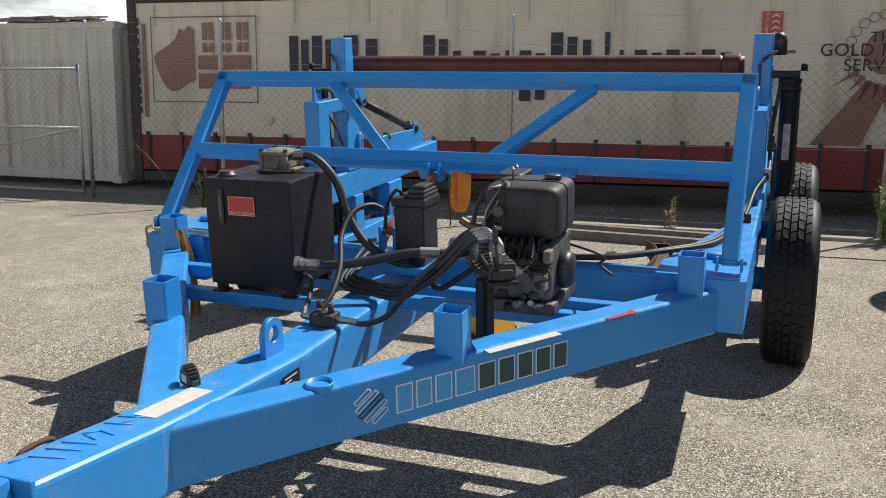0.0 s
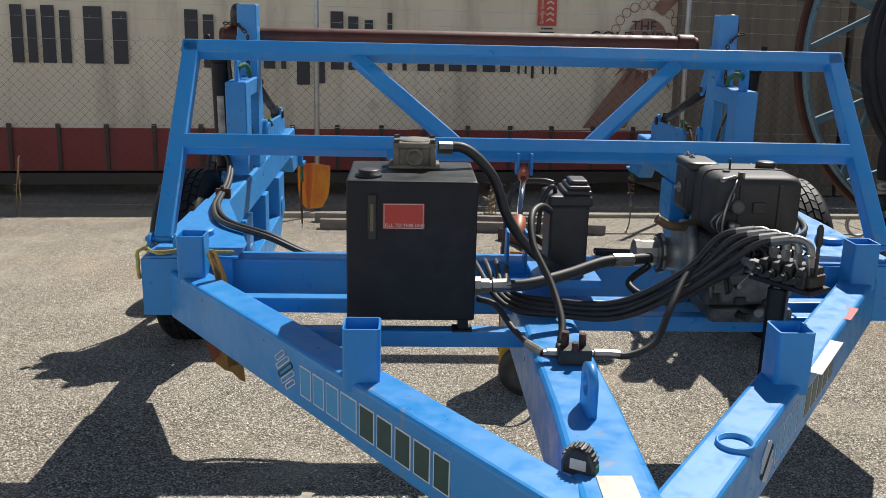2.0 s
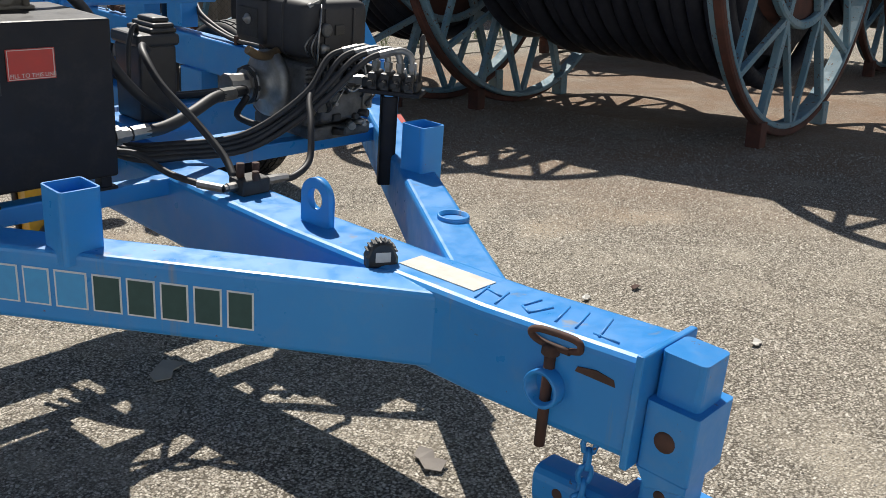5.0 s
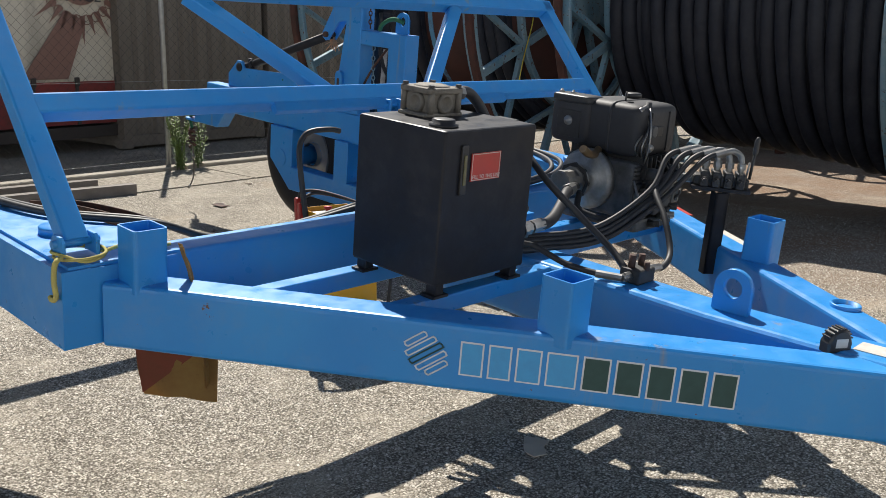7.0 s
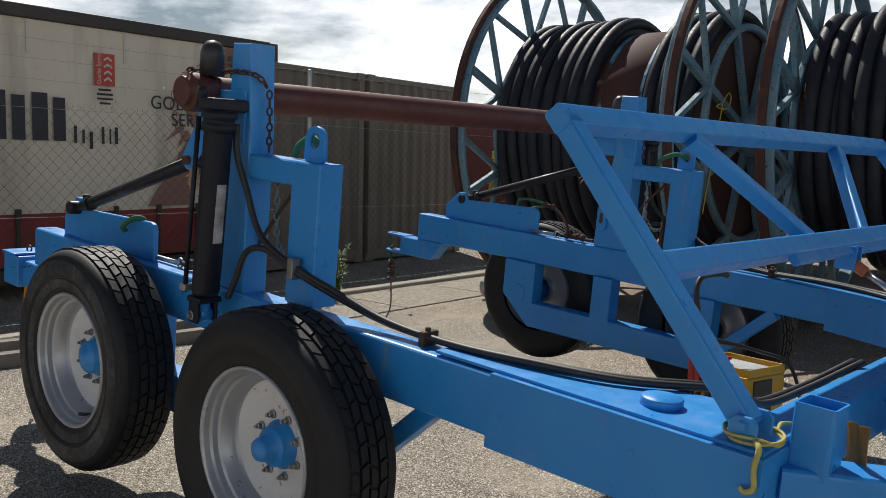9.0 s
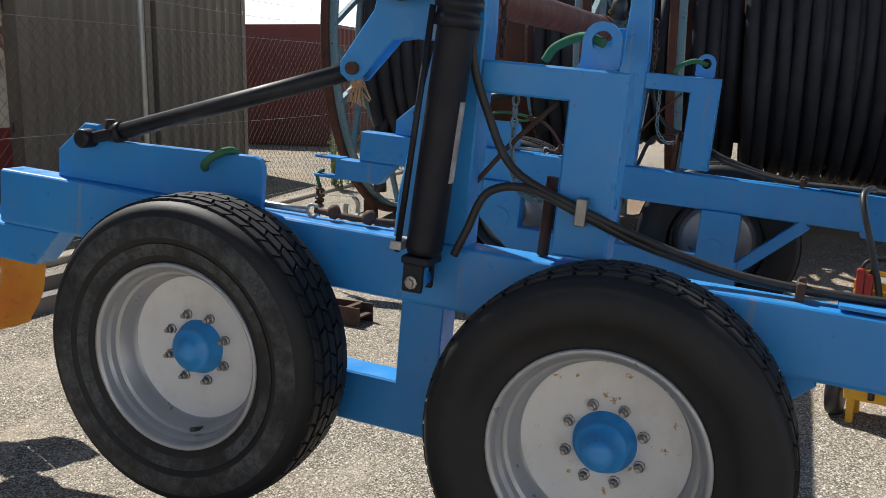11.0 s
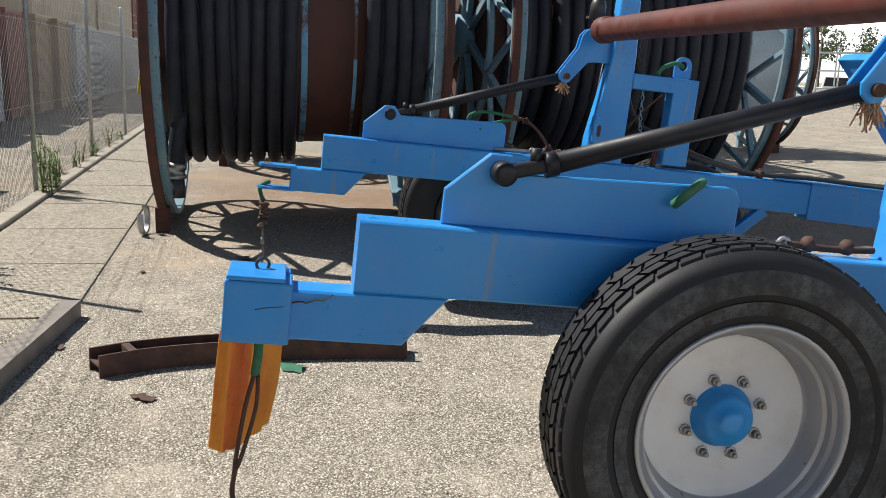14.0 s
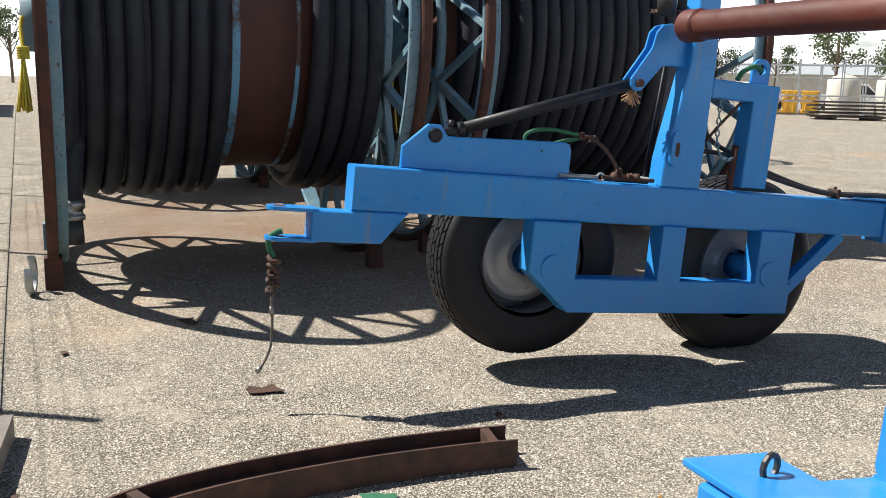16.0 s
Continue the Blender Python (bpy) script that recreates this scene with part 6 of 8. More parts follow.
lathe(b, (0.45, 2.17, 0.70), (0, 2.17, 0.70), [(0, 0.078), (0.012, 0.078), (0.013, 0.05)], 8, False)
part("pump_flange", b, M_PLASTIC, engine)
# dark casting clutter on the front of the block
rng = random.Random(3)
for k in range(16):
    b = bmesh.new()
    px, pz = rng.uniform(0.60, 0.86), rng.uniform(0.53, 0.76)
    rod(b, (px, 1.93, pz), (px + rng.uniform(-0.03, 0.03), 1.895 - rng.uniform(0, 0.02), pz + rng.uniform(-0.01, 0.01)), rng.uniform(0.007, 0.016), 7)
    part("casting_boss", b, M_ALLOY if k % 3 == 0 else M_ENGINE, engine)
b = bmesh.new()
hose(b, [(0.88, 2.2, 0.75), (0.98, 2.18, 0.73), (1.03, 2.2, 0.70), (1.0, 2.24, 0.66), (1.06, 2.22, 0.62)], 0.006, 6)
part("loose_wire", b, M_HOSE, engine)
b = bmesh.new()
lathe(b, (0.86, 2.12, 0.66), (1.2, 2.12, 0.66), [(0, 0.08), (0.03, 0.08), (0.05, 0.07), (0.055, 0.02)], 16)
part("recoil_cover", b, M_PLASTIC, engine)

# ---- control valve on its post ----
VALVE = pose(0.728, 1.652, 0.025, 0, 0, -58.8)


def vport(k):
    """Where the hose elbow of one section stands."""
    return VALVE @ Vector((-0.072 + 0.046 * k, 0.0, 0.80))


b = bmesh.new()
prism(b, [(-0.03, 0.40), (0.03, 0.40), (0.03, 0.735), (-0.03, 0.735)], pose(0.672, 1.612, 0, 0, 0, -35), 0.012, 0.002)
prism(b, [(-0.03, 0.40), (-0.018, 0.40), (-0.018, 0.735), (-0.03, 0.735)], pose(0.672, 1.612, 0, 0, 0, -35), 0.045, 0.002)
prism(b, [(0.018, 0.40), (0.03, 0.40), (0.03, 0.735), (0.018, 0.735)], pose(0.672, 1.612, 0, 0, 0, -35), 0.045, 0.002)
vpost = tpart("valve_post", b, M_BLACK, label="black channel post carrying the valve")
b = bmesh.new()
box(b, -0.12, 0.11, -0.055, 0.055, 0.712, 0.728, 0.003)
b.transform(VALVE)
part("shelf", b, M_BLACK, vpost)
b = bmesh.new()
box(b, -0.115, 0.10, -0.040, 0.040, 0.728, 0.770, 0.008)
b.transform(VALVE)
valve = tpart("control_valve", b, M_ENGINE, label="dark sectional control valve with hoses")
for k in range(4):
    xk = -0.072 + 0.046 * k
    b = bmesh.new()
    box(b, xk - 0.018, xk + 0.018, -0.052, 0.052, 0.724, 0.790, 0.007)
    b.transform(VALVE)
    part("valve_section", b, M_PLASTIC, valve)
    p = vport(k)
    b = bmesh.new()
    lathe(b, p - Vector((0, 0, 0.02)), p + Vector((0, 0, 1)), [(0, 0.013), (0.02, 0.013), (0.021, 0.017), (0.045, 0.017), (0.046, 0.012)], 6, False)
    hose(b, [p + Vector(d) for d in ((0, 0, 0.02), (-0.006, 0.008, 0.055), (-0.03, 0.028, 0.072), (-0.058, 0.045, 0.068))], 0.0125, 9, 5)
    part("hose_elbow", b, M_ALLOY, valve, "bright hose elbow" if k == 0 else "")
    b = bmesh.new()
    lathe(b, (xk, -0.05, 0.755), (xk, -1, 0.755), [(0, 0.015), (0.018, 0.015), (0.02, 0.011), (0.036, 0.011)], 8, False)
    b.transform(VALVE)
    part("spool_end", b, M_ENGINE, valve)
    b = bmesh.new()
    lathe(b, (xk, 0.05, 0.75), (xk, 1, 0.75), [(0, 0.014), (0.012, 0.014), (0.013, 0.009), (0.03, 0.008)], 6, False)
    b.transform(VALVE)
    part("port_plug", b, M_STEEL, valve)
b = bmesh.new()
rod(b, (0.10, -0.02, 0.77), (0.104, -0.03, 0.88), 0.006, 8)
lathe(b, (0.104, -0.03, 0.87), (0.107, -0.036, 0.95), [(0, 0.008), (0.01, 0.011), (0.06, 0.010), (0.072, 0.004)], 10)
b.transform(VALVE)
part("lever", b, M_PLASTIC, valve, "black control lever")
b = bmesh.new()
rod(b, (0.085, -0.03, 0.77), (0.088, -0.05, 0.84), 0.004, 8)
rod(b, (0.06, -0.045, 0.775), (0.055, -0.07, 0.82), 0.004, 8)
b.transform(VALVE)
part("spool_link", b, M_ALLOY, valve)
b = bmesh.new()
lathe(b, (-0.115, 0.0, 0.748), (-1, 0.0, 0.748), [(0, 0.02), (0.03, 0.02), (0.031, 0.016), (0.07, 0.016)], 8, False)
b.transform(VALVE)
part("hose_fitting", b, M_STEEL, valve)

# relief block on the spine
b = bmesh.new()
box(b, -0.03, 0.075, 1.53, 1.61, 0.503, 0.555, 0.006)
block = tpart("relief_block", b, M_ENGINE, label="dark rusty relief valve block")
for x, y, z, r in ((-0.005, 1.58, 0.60, 0.013), (0.05, 1.575, 0.595, 0.012), (0.02, 1.535, 0.58, 0.011)):
    b = bmesh.new()
    rod(b, (x, y, 0.55), (x, y, z), r, 8)
    part("cartridge", b, M_DARKRUST, block)
for x0, x1 in ((-0.075, -0.03), (0.075, 0.13)):
    b = bmesh.new()
    lathe(b, (x0, 1.57, 0.53), (x1, 1.57, 0.53), [(0, 0.012), (0.012, 0.012), (0.013, 0.016), (abs(x1 - x0), 0.016)], 8, False)
    part("hose_fitting", b, M_STEEL, block)

# hoses: each its own part
HOSES = [
    # valve bundle sweeping back under the pump to the spine
    *(([vport(k) + Vector((-0.058, 0.045, 0.068)), vport(k) + Vector((-0.15, 0.09, 0.035)), (0.425 + 0.008 * k, 1.795 - 0.014 * k, 0.738 - 0.012 * (k % 2) - 0.008 * k), (0.235 + 0.006 * (k % 2), 1.885 - 0.010 * k, 0.598 - 0.015 * k), (0.03, 2.00 - 0.014 * k, 0.562 - 0.013 * k), (-0.12 - 0.01 * k, 2.13 - 0.03 * k, 0.556 - 0.008 * k), (-0.10 - 0.045 * k, 2.45, 0.583)], 0.0112) for k in range(4)),
    # suction hose, tank to pump
    ([(-0.215, 1.875, 0.656), (-0.10, 1.88, 0.66), (0.05, 1.95, 0.675), (0.20, 2.03, 0.70), (0.30, 2.08, 0.695), (0.40, 2.13, 0.69)], 0.021),
    # pressure hose from the pump to the valve
    ([(0.39, 2.10, 0.67), (0.30, 2.02, 0.62), (0.40, 1.88, 0.60), (0.55, 1.83, 0.70), (0.63, 1.81, 0.765), VALVE @ Vector((-0.18, 0.0, 0.748))], 0.013),
    # return hose from the filter down to the block
    ([(-0.40, 2.12, 1.094), (-0.30, 2.13, 1.088), (-0.20, 2.13, 0.99), (-0.14, 2.12, 0.84), (-0.05, 2.1, 0.72), (0.06, 2.12, 0.64), (0.12, 2.2, 0.60)], 0.019),
    ([(0.02, 2.16, 0.86), (-0.02, 2.12, 0.885), (-0.065, 2.03, 0.87), (-0.07, 1.92, 0.79), (-0.02, 1.80, 0.685), (0.0, 1.68, 0.60), (-0.015, 1.60, 0.548)], 0.013),
    # valve to the block
    ([(0.13, 1.57, 0.53), (0.20, 1.57, 0.525), (0.29, 1.60, 0.56), (0.36, 1.68, 0.66), (0.44, 1.78, 0.74), (0.56, 1.80, 0.79)], 0.012),
    # thin line from the tank to the block
    ([(-0.26, 1.90, 0.60), (-0.20, 1.86, 0.59), (-0.15, 1.75, 0.545), (-0.10, 1.62, 0.53), (-0.075, 1.57, 0.53)], 0.011),
    # pair along the left side beam to the ram
    ([(-0.28, 2.66, 0.572), (-0.6, 2.74, 0.505), (-0.9, 2.77, 0.50), (-1.12, 2.80, 0.578), (-1.36, 3.02, 0.59), (-1.46, 3.3, 0.592), (-1.50, 3.6, 0.585), (-1.515, 3.9, 0.60), (-1.54, 4.15, 0.66), (-1.60, 4.35, 0.735), (-1.60, 4.55, 0.82), (-1.60, 4.65, 0.98), (-1.62, 4.70, 1.12), (-1.63, 4.70, 1.24)], 0.013),
    ([(-0.28, 2.69, 0.570), (-0.6, 2.77, 0.50), (-0.9, 2.81, 0.495), (-1.12, 2.85, 0.576), (-1.33, 3.05, 0.585), (-1.44, 3.32, 0.588), (-1.485, 3.6, 0.582), (-1.50, 3.9, 0.59), (-1.53, 4.15, 0.64), (-1.60, 4.33, 0.715), (-1.61, 4.50, 0.77), (-1.61, 4.62, 0.74), (-1.62, 4.67, 0.62), (-1.63, 4.70, 0.54)], 0.013),
    # pair along the right side beam to the far ram
    ([(0.30, 2.62, 0.575), (0.6, 2.61, 0.572), (0.95, 2.66, 0.58), (1.2, 2.78, 0.60), (1.40, 3.05, 0.59), (1.47, 3.4, 0.592), (1.51, 3.8, 0.585), (1.54, 4.15, 0.66), (1.60, 4.35, 0.74), (1.60, 4.55, 0.82), (1.60, 4.65, 0.98), (1.63, 4.70, 1.24)], 0.013),
    ([(0.30, 2.65, 0.575), (0.6, 2.64, 0.572), (0.95, 2.70, 0.575), (1.17, 2.82, 0.59), (1.37, 3.08, 0.585), (1.45, 3.4, 0.588), (1.49, 3.8, 0.58), (1.53, 4.15, 0.64), (1.60, 4.33, 0.715), (1.61, 4.60, 0.74), (1.63, 4.70, 0.54)], 0.013),
]
for pts, r in HOSES:
    b = bmesh.new()
    hose(b, pts, r, 9, 7)
    tpart("hydraulic_hose", b, M_HOSE, label="black hydraulic hose")
for a, c, r in (((-0.212, 1.875, 0.656), (-0.15, 1.877, 0.658), 0.025), ((0.24, 2.055, 0.70), (0.32, 2.09, 0.694), 0.026), *((vport(k) + Vector((-0.105, 0.07, 0.055)), vport(k) + Vector((-0.056, 0.044, 0.069)), 0.015) for k in range(4)), ((0.13, 1.57, 0.53), (0.17, 1.57, 0.527), 0.015), ((-0.115, 1.65, 0.532), (-0.075, 1.57, 0.53), 0.014), ((-0.40, 2.12, 1.094), (-0.35, 2.125, 1.092), 0.024)):
    b = bmesh.new()
    rod(b, a, c, r, 8, smooth=False)
    tpart("hose_ferrule", b, M_STEEL)
for x, y, z in ((-1.60, 4.335, 0.725), (1.60, 4.335, 0.725)):
    b = bmesh.new()
    box(b, x - 0.022, x + 0.02, y - 0.016, y + 0.016, z - 0.042, z + 0.04, 0.004)
    tpart("hose_clamp", b, M_STEEL, label="steel hose clamp")
for x, y, z in ((-1.50, 3.72, 0.585), (1.50, 3.72, 0.585)):
    b = bmesh.new()
    box(b, x - 0.035, x + 0.045, y - 0.012, y + 0.012, z - 0.03, z + 0.022, 0.004)
    rod(b, (x, y, z + 0.02), (x, y, z + 0.035), 0.01, 6)
    tpart("hose_clamp", b, M_DARKRUST)

# ---- rams and posts: smaller pieces ----
for s in (-1, 1):
    # curved label on the barrel of the ram
    b = bmesh.new()
    for r in (0.0563, 0.0573):
        edge = []
        for a in range(-112, -65, 9):
            ca, sa = math.cos(radians(a)), math.sin(radians(a))
            edge.append([Vector((s * (1.688 - r * ca), 4.775 - 0.0596 * (z - 0.545) + r * sa, z)) for z in (0.765, 1.0)])
        for p, q in zip(edge, edge[1:]):
            face(b, [b.verts.new(v) for v in (p[0], q[0], q[1], p[1])])
    tpart("ram_label", b, M_RAMLABEL, label="pale worn data label on the ram")
    # feed pipe up the side of the ram, with clips
    b = bmesh.new()
    rod(b, (s * 1.7430, 4.838, 0.55), (s * 1.7430, 4.79, 1.26), 0.010, 8)
    tpart("feed_pipe", b, M_BLACK_GLOSS)
    b = bmesh.new()
    box(b, min(s * 1.6630, s * 1.7580), max(s * 1.6630, s * 1.7580), 4.82, 4.858, 0.555, 0.582, 0.004)
    tpart("pipe_clip", b, M_GALV)
    b = bmesh.new()
    lathe(b, (s * 1.6880, 4.737, 1.205), (s * 1.6880, 4.732, 1.285), [(0, 0.05), (0.0, 0.068), (0.03, 0.068), (0.034, 0.062), (0.05, 0.062), (0.054, 0.07), (0.08, 0.07), (0.08, 0.04)], 18)
    tpart("ram_gland", b, M_BLACK_GLOSS)
    b = bmesh.new()
    box(b, s * 1.6880 - 0.054, s * 1.6880 + 0.054, 4.735, 4.825, 0.515, 0.54, 0.006)
    tpart("ram_foot", b, M_BLACK_GLOSS)
    for q in (-0.042, 0.042):
        b = bmesh.new()
        box(b, s * 1.6880 + q - 0.008, s * 1.6880 + q + 0.008, 4.752, 4.818, 0.43, 0.52, 0.008)
        cheek = tpart("ram_clevis", b, M_BLACK_GLOSS)
        b = bmesh.new()
        lathe(b, (s * 1.6880 + q * 1.15, 4.785, 0.463), (s * 1.6880 + q * 3, 4.785, 0.463), [(0, 0.02), (0.01, 0.02), (0.012, 0.012), (0.022, 0.012), (0.022, 0.001)], 8, False)
        part("clevis_bolt", b, M_STEEL, cheek)
    b = bmesh.new()
    box(b, min(s * 1.575, s * 1.7430), max(s * 1.575, s * 1.7430), 4.70, 4.80, 1.285, 1.335, 0.008)
    rod(b, (s * 1.7630, 4.74, 1.33), (s * 1.7630, 4.74, 1.375), 0.02, 10)
    tpart("ram_head", b, M_BLACK_GLOSS)
    # strut clevis and pins
    b = bmesh.new()
    lathe(b, (s * 1.54 - 0.048, 6.165, 0.715), (s * 1.54 + 1, 6.165, 0.715), [(0, 0.01), (0.0, 0.03), (0.006, 0.034), (0.09, 0.034), (0.096, 0.03), (0.096, 0.001)], 18)
    pivot = tpart("strut_clevis", b, M_BLACK, label="black clevis with pivot pin")
    b = bmesh.new()
    member(b, (s * 1.54, 6.17, 0.712), (s * 1.54, 6.04, 0.749), 0.042, 0.040, 0.01)
    part("shank", b, M_BLACK, pivot)
    b = bmesh.new()
    rod(b, (s * 1.54, 6.075, 0.75), (s * 1.54, 6.075, 0.792), 0.017, 8)
    part("grease_bolt", b, M_BLACK, pivot)
    b = bmesh.new()
    rod(b, (s * 1.54, 6.05, 0.745), (s * 1.54, 6.015, 0.757), 0.036, 16)
    part("collar", b, M_BLACK, pivot)
    b = bmesh.new()
    rod(b, (s * 1.48, 5.105, 1.06), (s * 1.60, 5.105, 1.06), 0.02, 12)
    tpart("strut_pin", b, M_DARKRUST)
    b = bmesh.new()
    rng = random.Random(20 + s)
    for k in range(26):
        a0 = Vector((s * 1.56, 5.10, 1.045))
        hose(b, [a0, a0 + Vector((rng.uniform(-0.02, 0.02), rng.uniform(-0.02, 0.02), -0.02)), a0 + Vector((rng.uniform(-0.04, 0.04), rng.uniform(-0.045, 0.045), rng.uniform(-0.11, -0.04)))], 0.003, 4, 3)
    tagged(tpart("twine", b, M_TWINE, label="frayed pale twine"), kind="stuff")
    # oblong eye on the post
    b = bmesh.new()
    xf = s * 1.43
    m = Matrix.Translation((min(s * 1.425, s * 1.452), 0, 0)) @ Matrix.Rotation(radians(-90), 4, "Z") @ Matrix.Diagonal((-1, 1, 1, 1))
    eye = [(4.875 + 0.036 * math.cos(radians(a)), 0.80 + 0.036 * math.sin(radians(a))) for a in range(0, 181, 20)] + [(4.875 + 0.036 * math.cos(radians(a)), 0.70 + 0.036 * math.sin(radians(a))) for a in range(180, 361, 20)]
    prism(b, eye, m, 0.027, 0.003)
    tpart("oblong_eye", b)
    b = bmesh.new()
    slot = [(4.875 + 0.012 * math.cos(radians(a)), 0.775 + 0.012 * math.sin(radians(a))) for a in range(0, 181, 30)] + [(4.875 + 0.012 * math.cos(radians(a)), 0.725 + 0.012 * math.sin(radians(a))) for a in range(180, 361, 30)]
    prism(b, slot, Matrix.Translation((s * 1.4247 - 0.0005, 0, 0)) @ Matrix.Rotation(radians(-90), 4, "Z") @ Matrix.Diagonal((-1, 1, 1, 1)), 0.001)
    tpart("slot", b, M_DARKRUST)
    # chain round the post head with a plug on top
    b = bmesh.new()
    lathe(b, (s * 1.60, 4.93, 1.42), (s * 1.60, 4.93, 2), [(0, 0.05), (0.09, 0.05), (0.12, 0.042), (0.14, 0.025), (0.145, 0.001)], 18)
    tpart("rubber_stop", b, M_PLASTIC, label="black rubber stop")


def chain(bm, pts, link=0.034, r=0.0045):
    """Oval links alternating quarter turns along the line."""
    line = curve_points(pts, 12)
    dist, k, last = 0.0, 0, line[0]
    at_points = [line[0]]
    for p in line[1:]:
        dist += (p - last).length
        if dist >= link * 0.72:
            at_points.append(p)
            dist = 0.0
        last = p
    for k, (p, q) in enumerate(zip(at_points, at_points[1:])):
        t = (q - p).normalized()
        u = t.orthogonal().normalized()
        v = t.cross(u)
        w = u if k % 2 else v
        c = (p + q) / 2
        loop = []
        for j in range(9):
            a = 2 * math.pi * j / 8
            loop.append(c + t * (link * 0.5 * math.cos(a)) + w * (link * 0.3 * math.sin(a)))
        hose(bm, loop, r, 5, 1)


for s in (-1, 1):
    b = bmesh.new()
    chain(b, [(s * 1.70, 4.95, 1.44), (s * 1.62, 4.98, 1.435), (s * 1.58, 4.90, 1.44), (s * 1.585, 4.75, 1.445), (s * 1.55, 4.68, 1.43), (s * 1.50, 4.675, 1.38)])
    tpart("chain", b, M_DARKRUST, label="dark steel chain")
    b = bmesh.new()
    chain(b, [(s * 1.50, 4.672, 1.38), (s * 1.50, 4.66, 1.25), (s * 1.50, 4.655, 1.14)])
    tpart("chain", b, M_DARKRUST)
    b = bmesh.new()
    chain(b, [(s * 1.49, 4.60, 1.03), (s * 1.49, 4.595, 0.90), (s * 1.49, 4.58, 0.78), (s * 1.49, 4.52, 0.72), (s * 1.49, 4.45, 0.735)])
    tpart("chain", b, M_TEAL, label="blue-painted chain")
    b = bmesh.new()
    hose(b, [(s * 1.49, 4.47, 1.02), (s * 1.49, 4.60, 0.88), (s * 1.50, 4.72, 0.72), (s * 1.52, 4.80, 0.63)], 0.008, 6)
    tpart("wire_rope", b, M_DARKRUST)
    b = bmesh.new()
    rod(b, (s * 1.50, 4.46, 0.56), (s * 1.50, 4.455, 0.80), 0.018, 10)
    tpart("spare_pin", b, M_RUST)
    # green sling in the lug and in the plate
    b = bmesh.new()
    hose(b, [(s * 1.51, 4.35, 1.20), (s * 1.48, 4.42, 1.215), (s * 1.47, 4.50, 1.18), (s * 1.47, 4.53, 1.135)], 0.014, 8)
    tpart("sling", b, M_GREEN, label="green webbing sling")
    b = bmesh.new()
    if s < 0:
        hose(b, [(s * 1.555, 5.655, 0.672), (s * 1.572, 5.645, 0.690), (s * 1.568, 5.61, 0.722), (s * 1.545, 5.575, 0.742), (s * 1.515, 5.565, 0.735), (s * 1.50, 5.58, 0.70)], 0.014, 8)
    else:
        hose(b, [(1.555, 5.665, 0.70), (1.562, 5.675, 0.745), (1.545, 5.645, 0.775), (1.53, 5.56, 0.790), (1.52, 5.45, 0.782), (1.515, 5.395, 0.772), (1.52, 5.41, 0.756), (1.525, 5.50, 0.735), (1.52, 5.58, 0.70), (1.51, 5.61, 0.68)], 0.010, 8)
    sling = tpart("sling", b, M_GREEN, label="green webbing sling")
    if s > 0:
        b = bmesh.new()
        hose(b, [(1.515, 5.40, 0.772), (1.51, 5.33, 0.765), (1.505, 5.25, 0.718), (1.50, 5.19, 0.655), (1.50, 5.15, 0.60), (1.50, 5.08, 0.585)], 0.010, 7)
        for c in ((1.515, 5.39, 0.772), (1.509, 5.325, 0.762), (1.50, 5.16, 0.612), (1.50, 5.09, 0.590)):
            c = Vector(c)
            for q in range(3):
                hose(b, [c + Vector((0.016 * math.cos(w + q), 0.012 * (q - 1) + 0.006 * math.sin(w), 0.016 * math.sin(w + q))) for w in (0, 1.6, 3.1, 4.7, 6.3)], 0.006, 5, 3)
        part("knotted_rope", b, M_DARKRUST, sling, "dirty brown knotted rope tail")
    # tie rod and knotted rope along the beam top
    b = bmesh.new()
    rod(b, (s * 1.50, 5.50, 0.572), (s * 1.50, 5.28, 0.575), 0.012, 8)
    ring_bar(b, (s * 1.50, 5.26, 0.578), (1, 0, 0), 0.02, 0.01, 0.01, 12)
    tpart("eye_bolt", b, M_GALV)
    b = bmesh.new()
    hose(b, [(s * 1.50, 5.25, 0.58), (s * 1.50, 5.10, 0.575), (s * 1.49, 4.95, 0.58)], 0.011, 7)
    for y in (5.18, 5.05):
        lathe(b, (s * 1.50, y - 0.02, 0.585), (s * 1.50, y + 0.5, 0.585), [(0, 0.01), (0.012, 0.026), (0.03, 0.024), (0.042, 0.01)], 10)
    tpart("wire_rope", b, M_DARKRUST)

# tail pieces: the left one is a closed box, the right one an open clevis
b = bmesh.new()
box(b, -1.600, -1.470, 6.715, 6.895, 0.195, 0.368, 0.006)
tailbox = tpart("tail_box", b, M_BLUE_CHIPPED)
b = bmesh.new()
box(b, -1.475, -1.405, 6.74, 6.895, 0.197, 0.225, 0.004)
part("ledge_plate", b, M_BLUE, tailbox)
b = bmesh.new()
box(b, -1.475, -1.415, 6.72, 6.78, 0.225, 0.372, 0.004)
part("inner_web", b, M_BLUE, tailbox)
b = bmesh.new()
box(b, -1.615, -1.425, 6.735, 6.89, 0.372, 0.384, 0.003)
part("lid_plate", b, M_BLUE, tailbox)
b = bmesh.new()
ring_bar(b, (-1.50, 6.80, 0.395), (1, 0.3, 0), 0.018, 0.008, 0.008, 12)
part("handle", b, M_PLASTIC, tailbox)
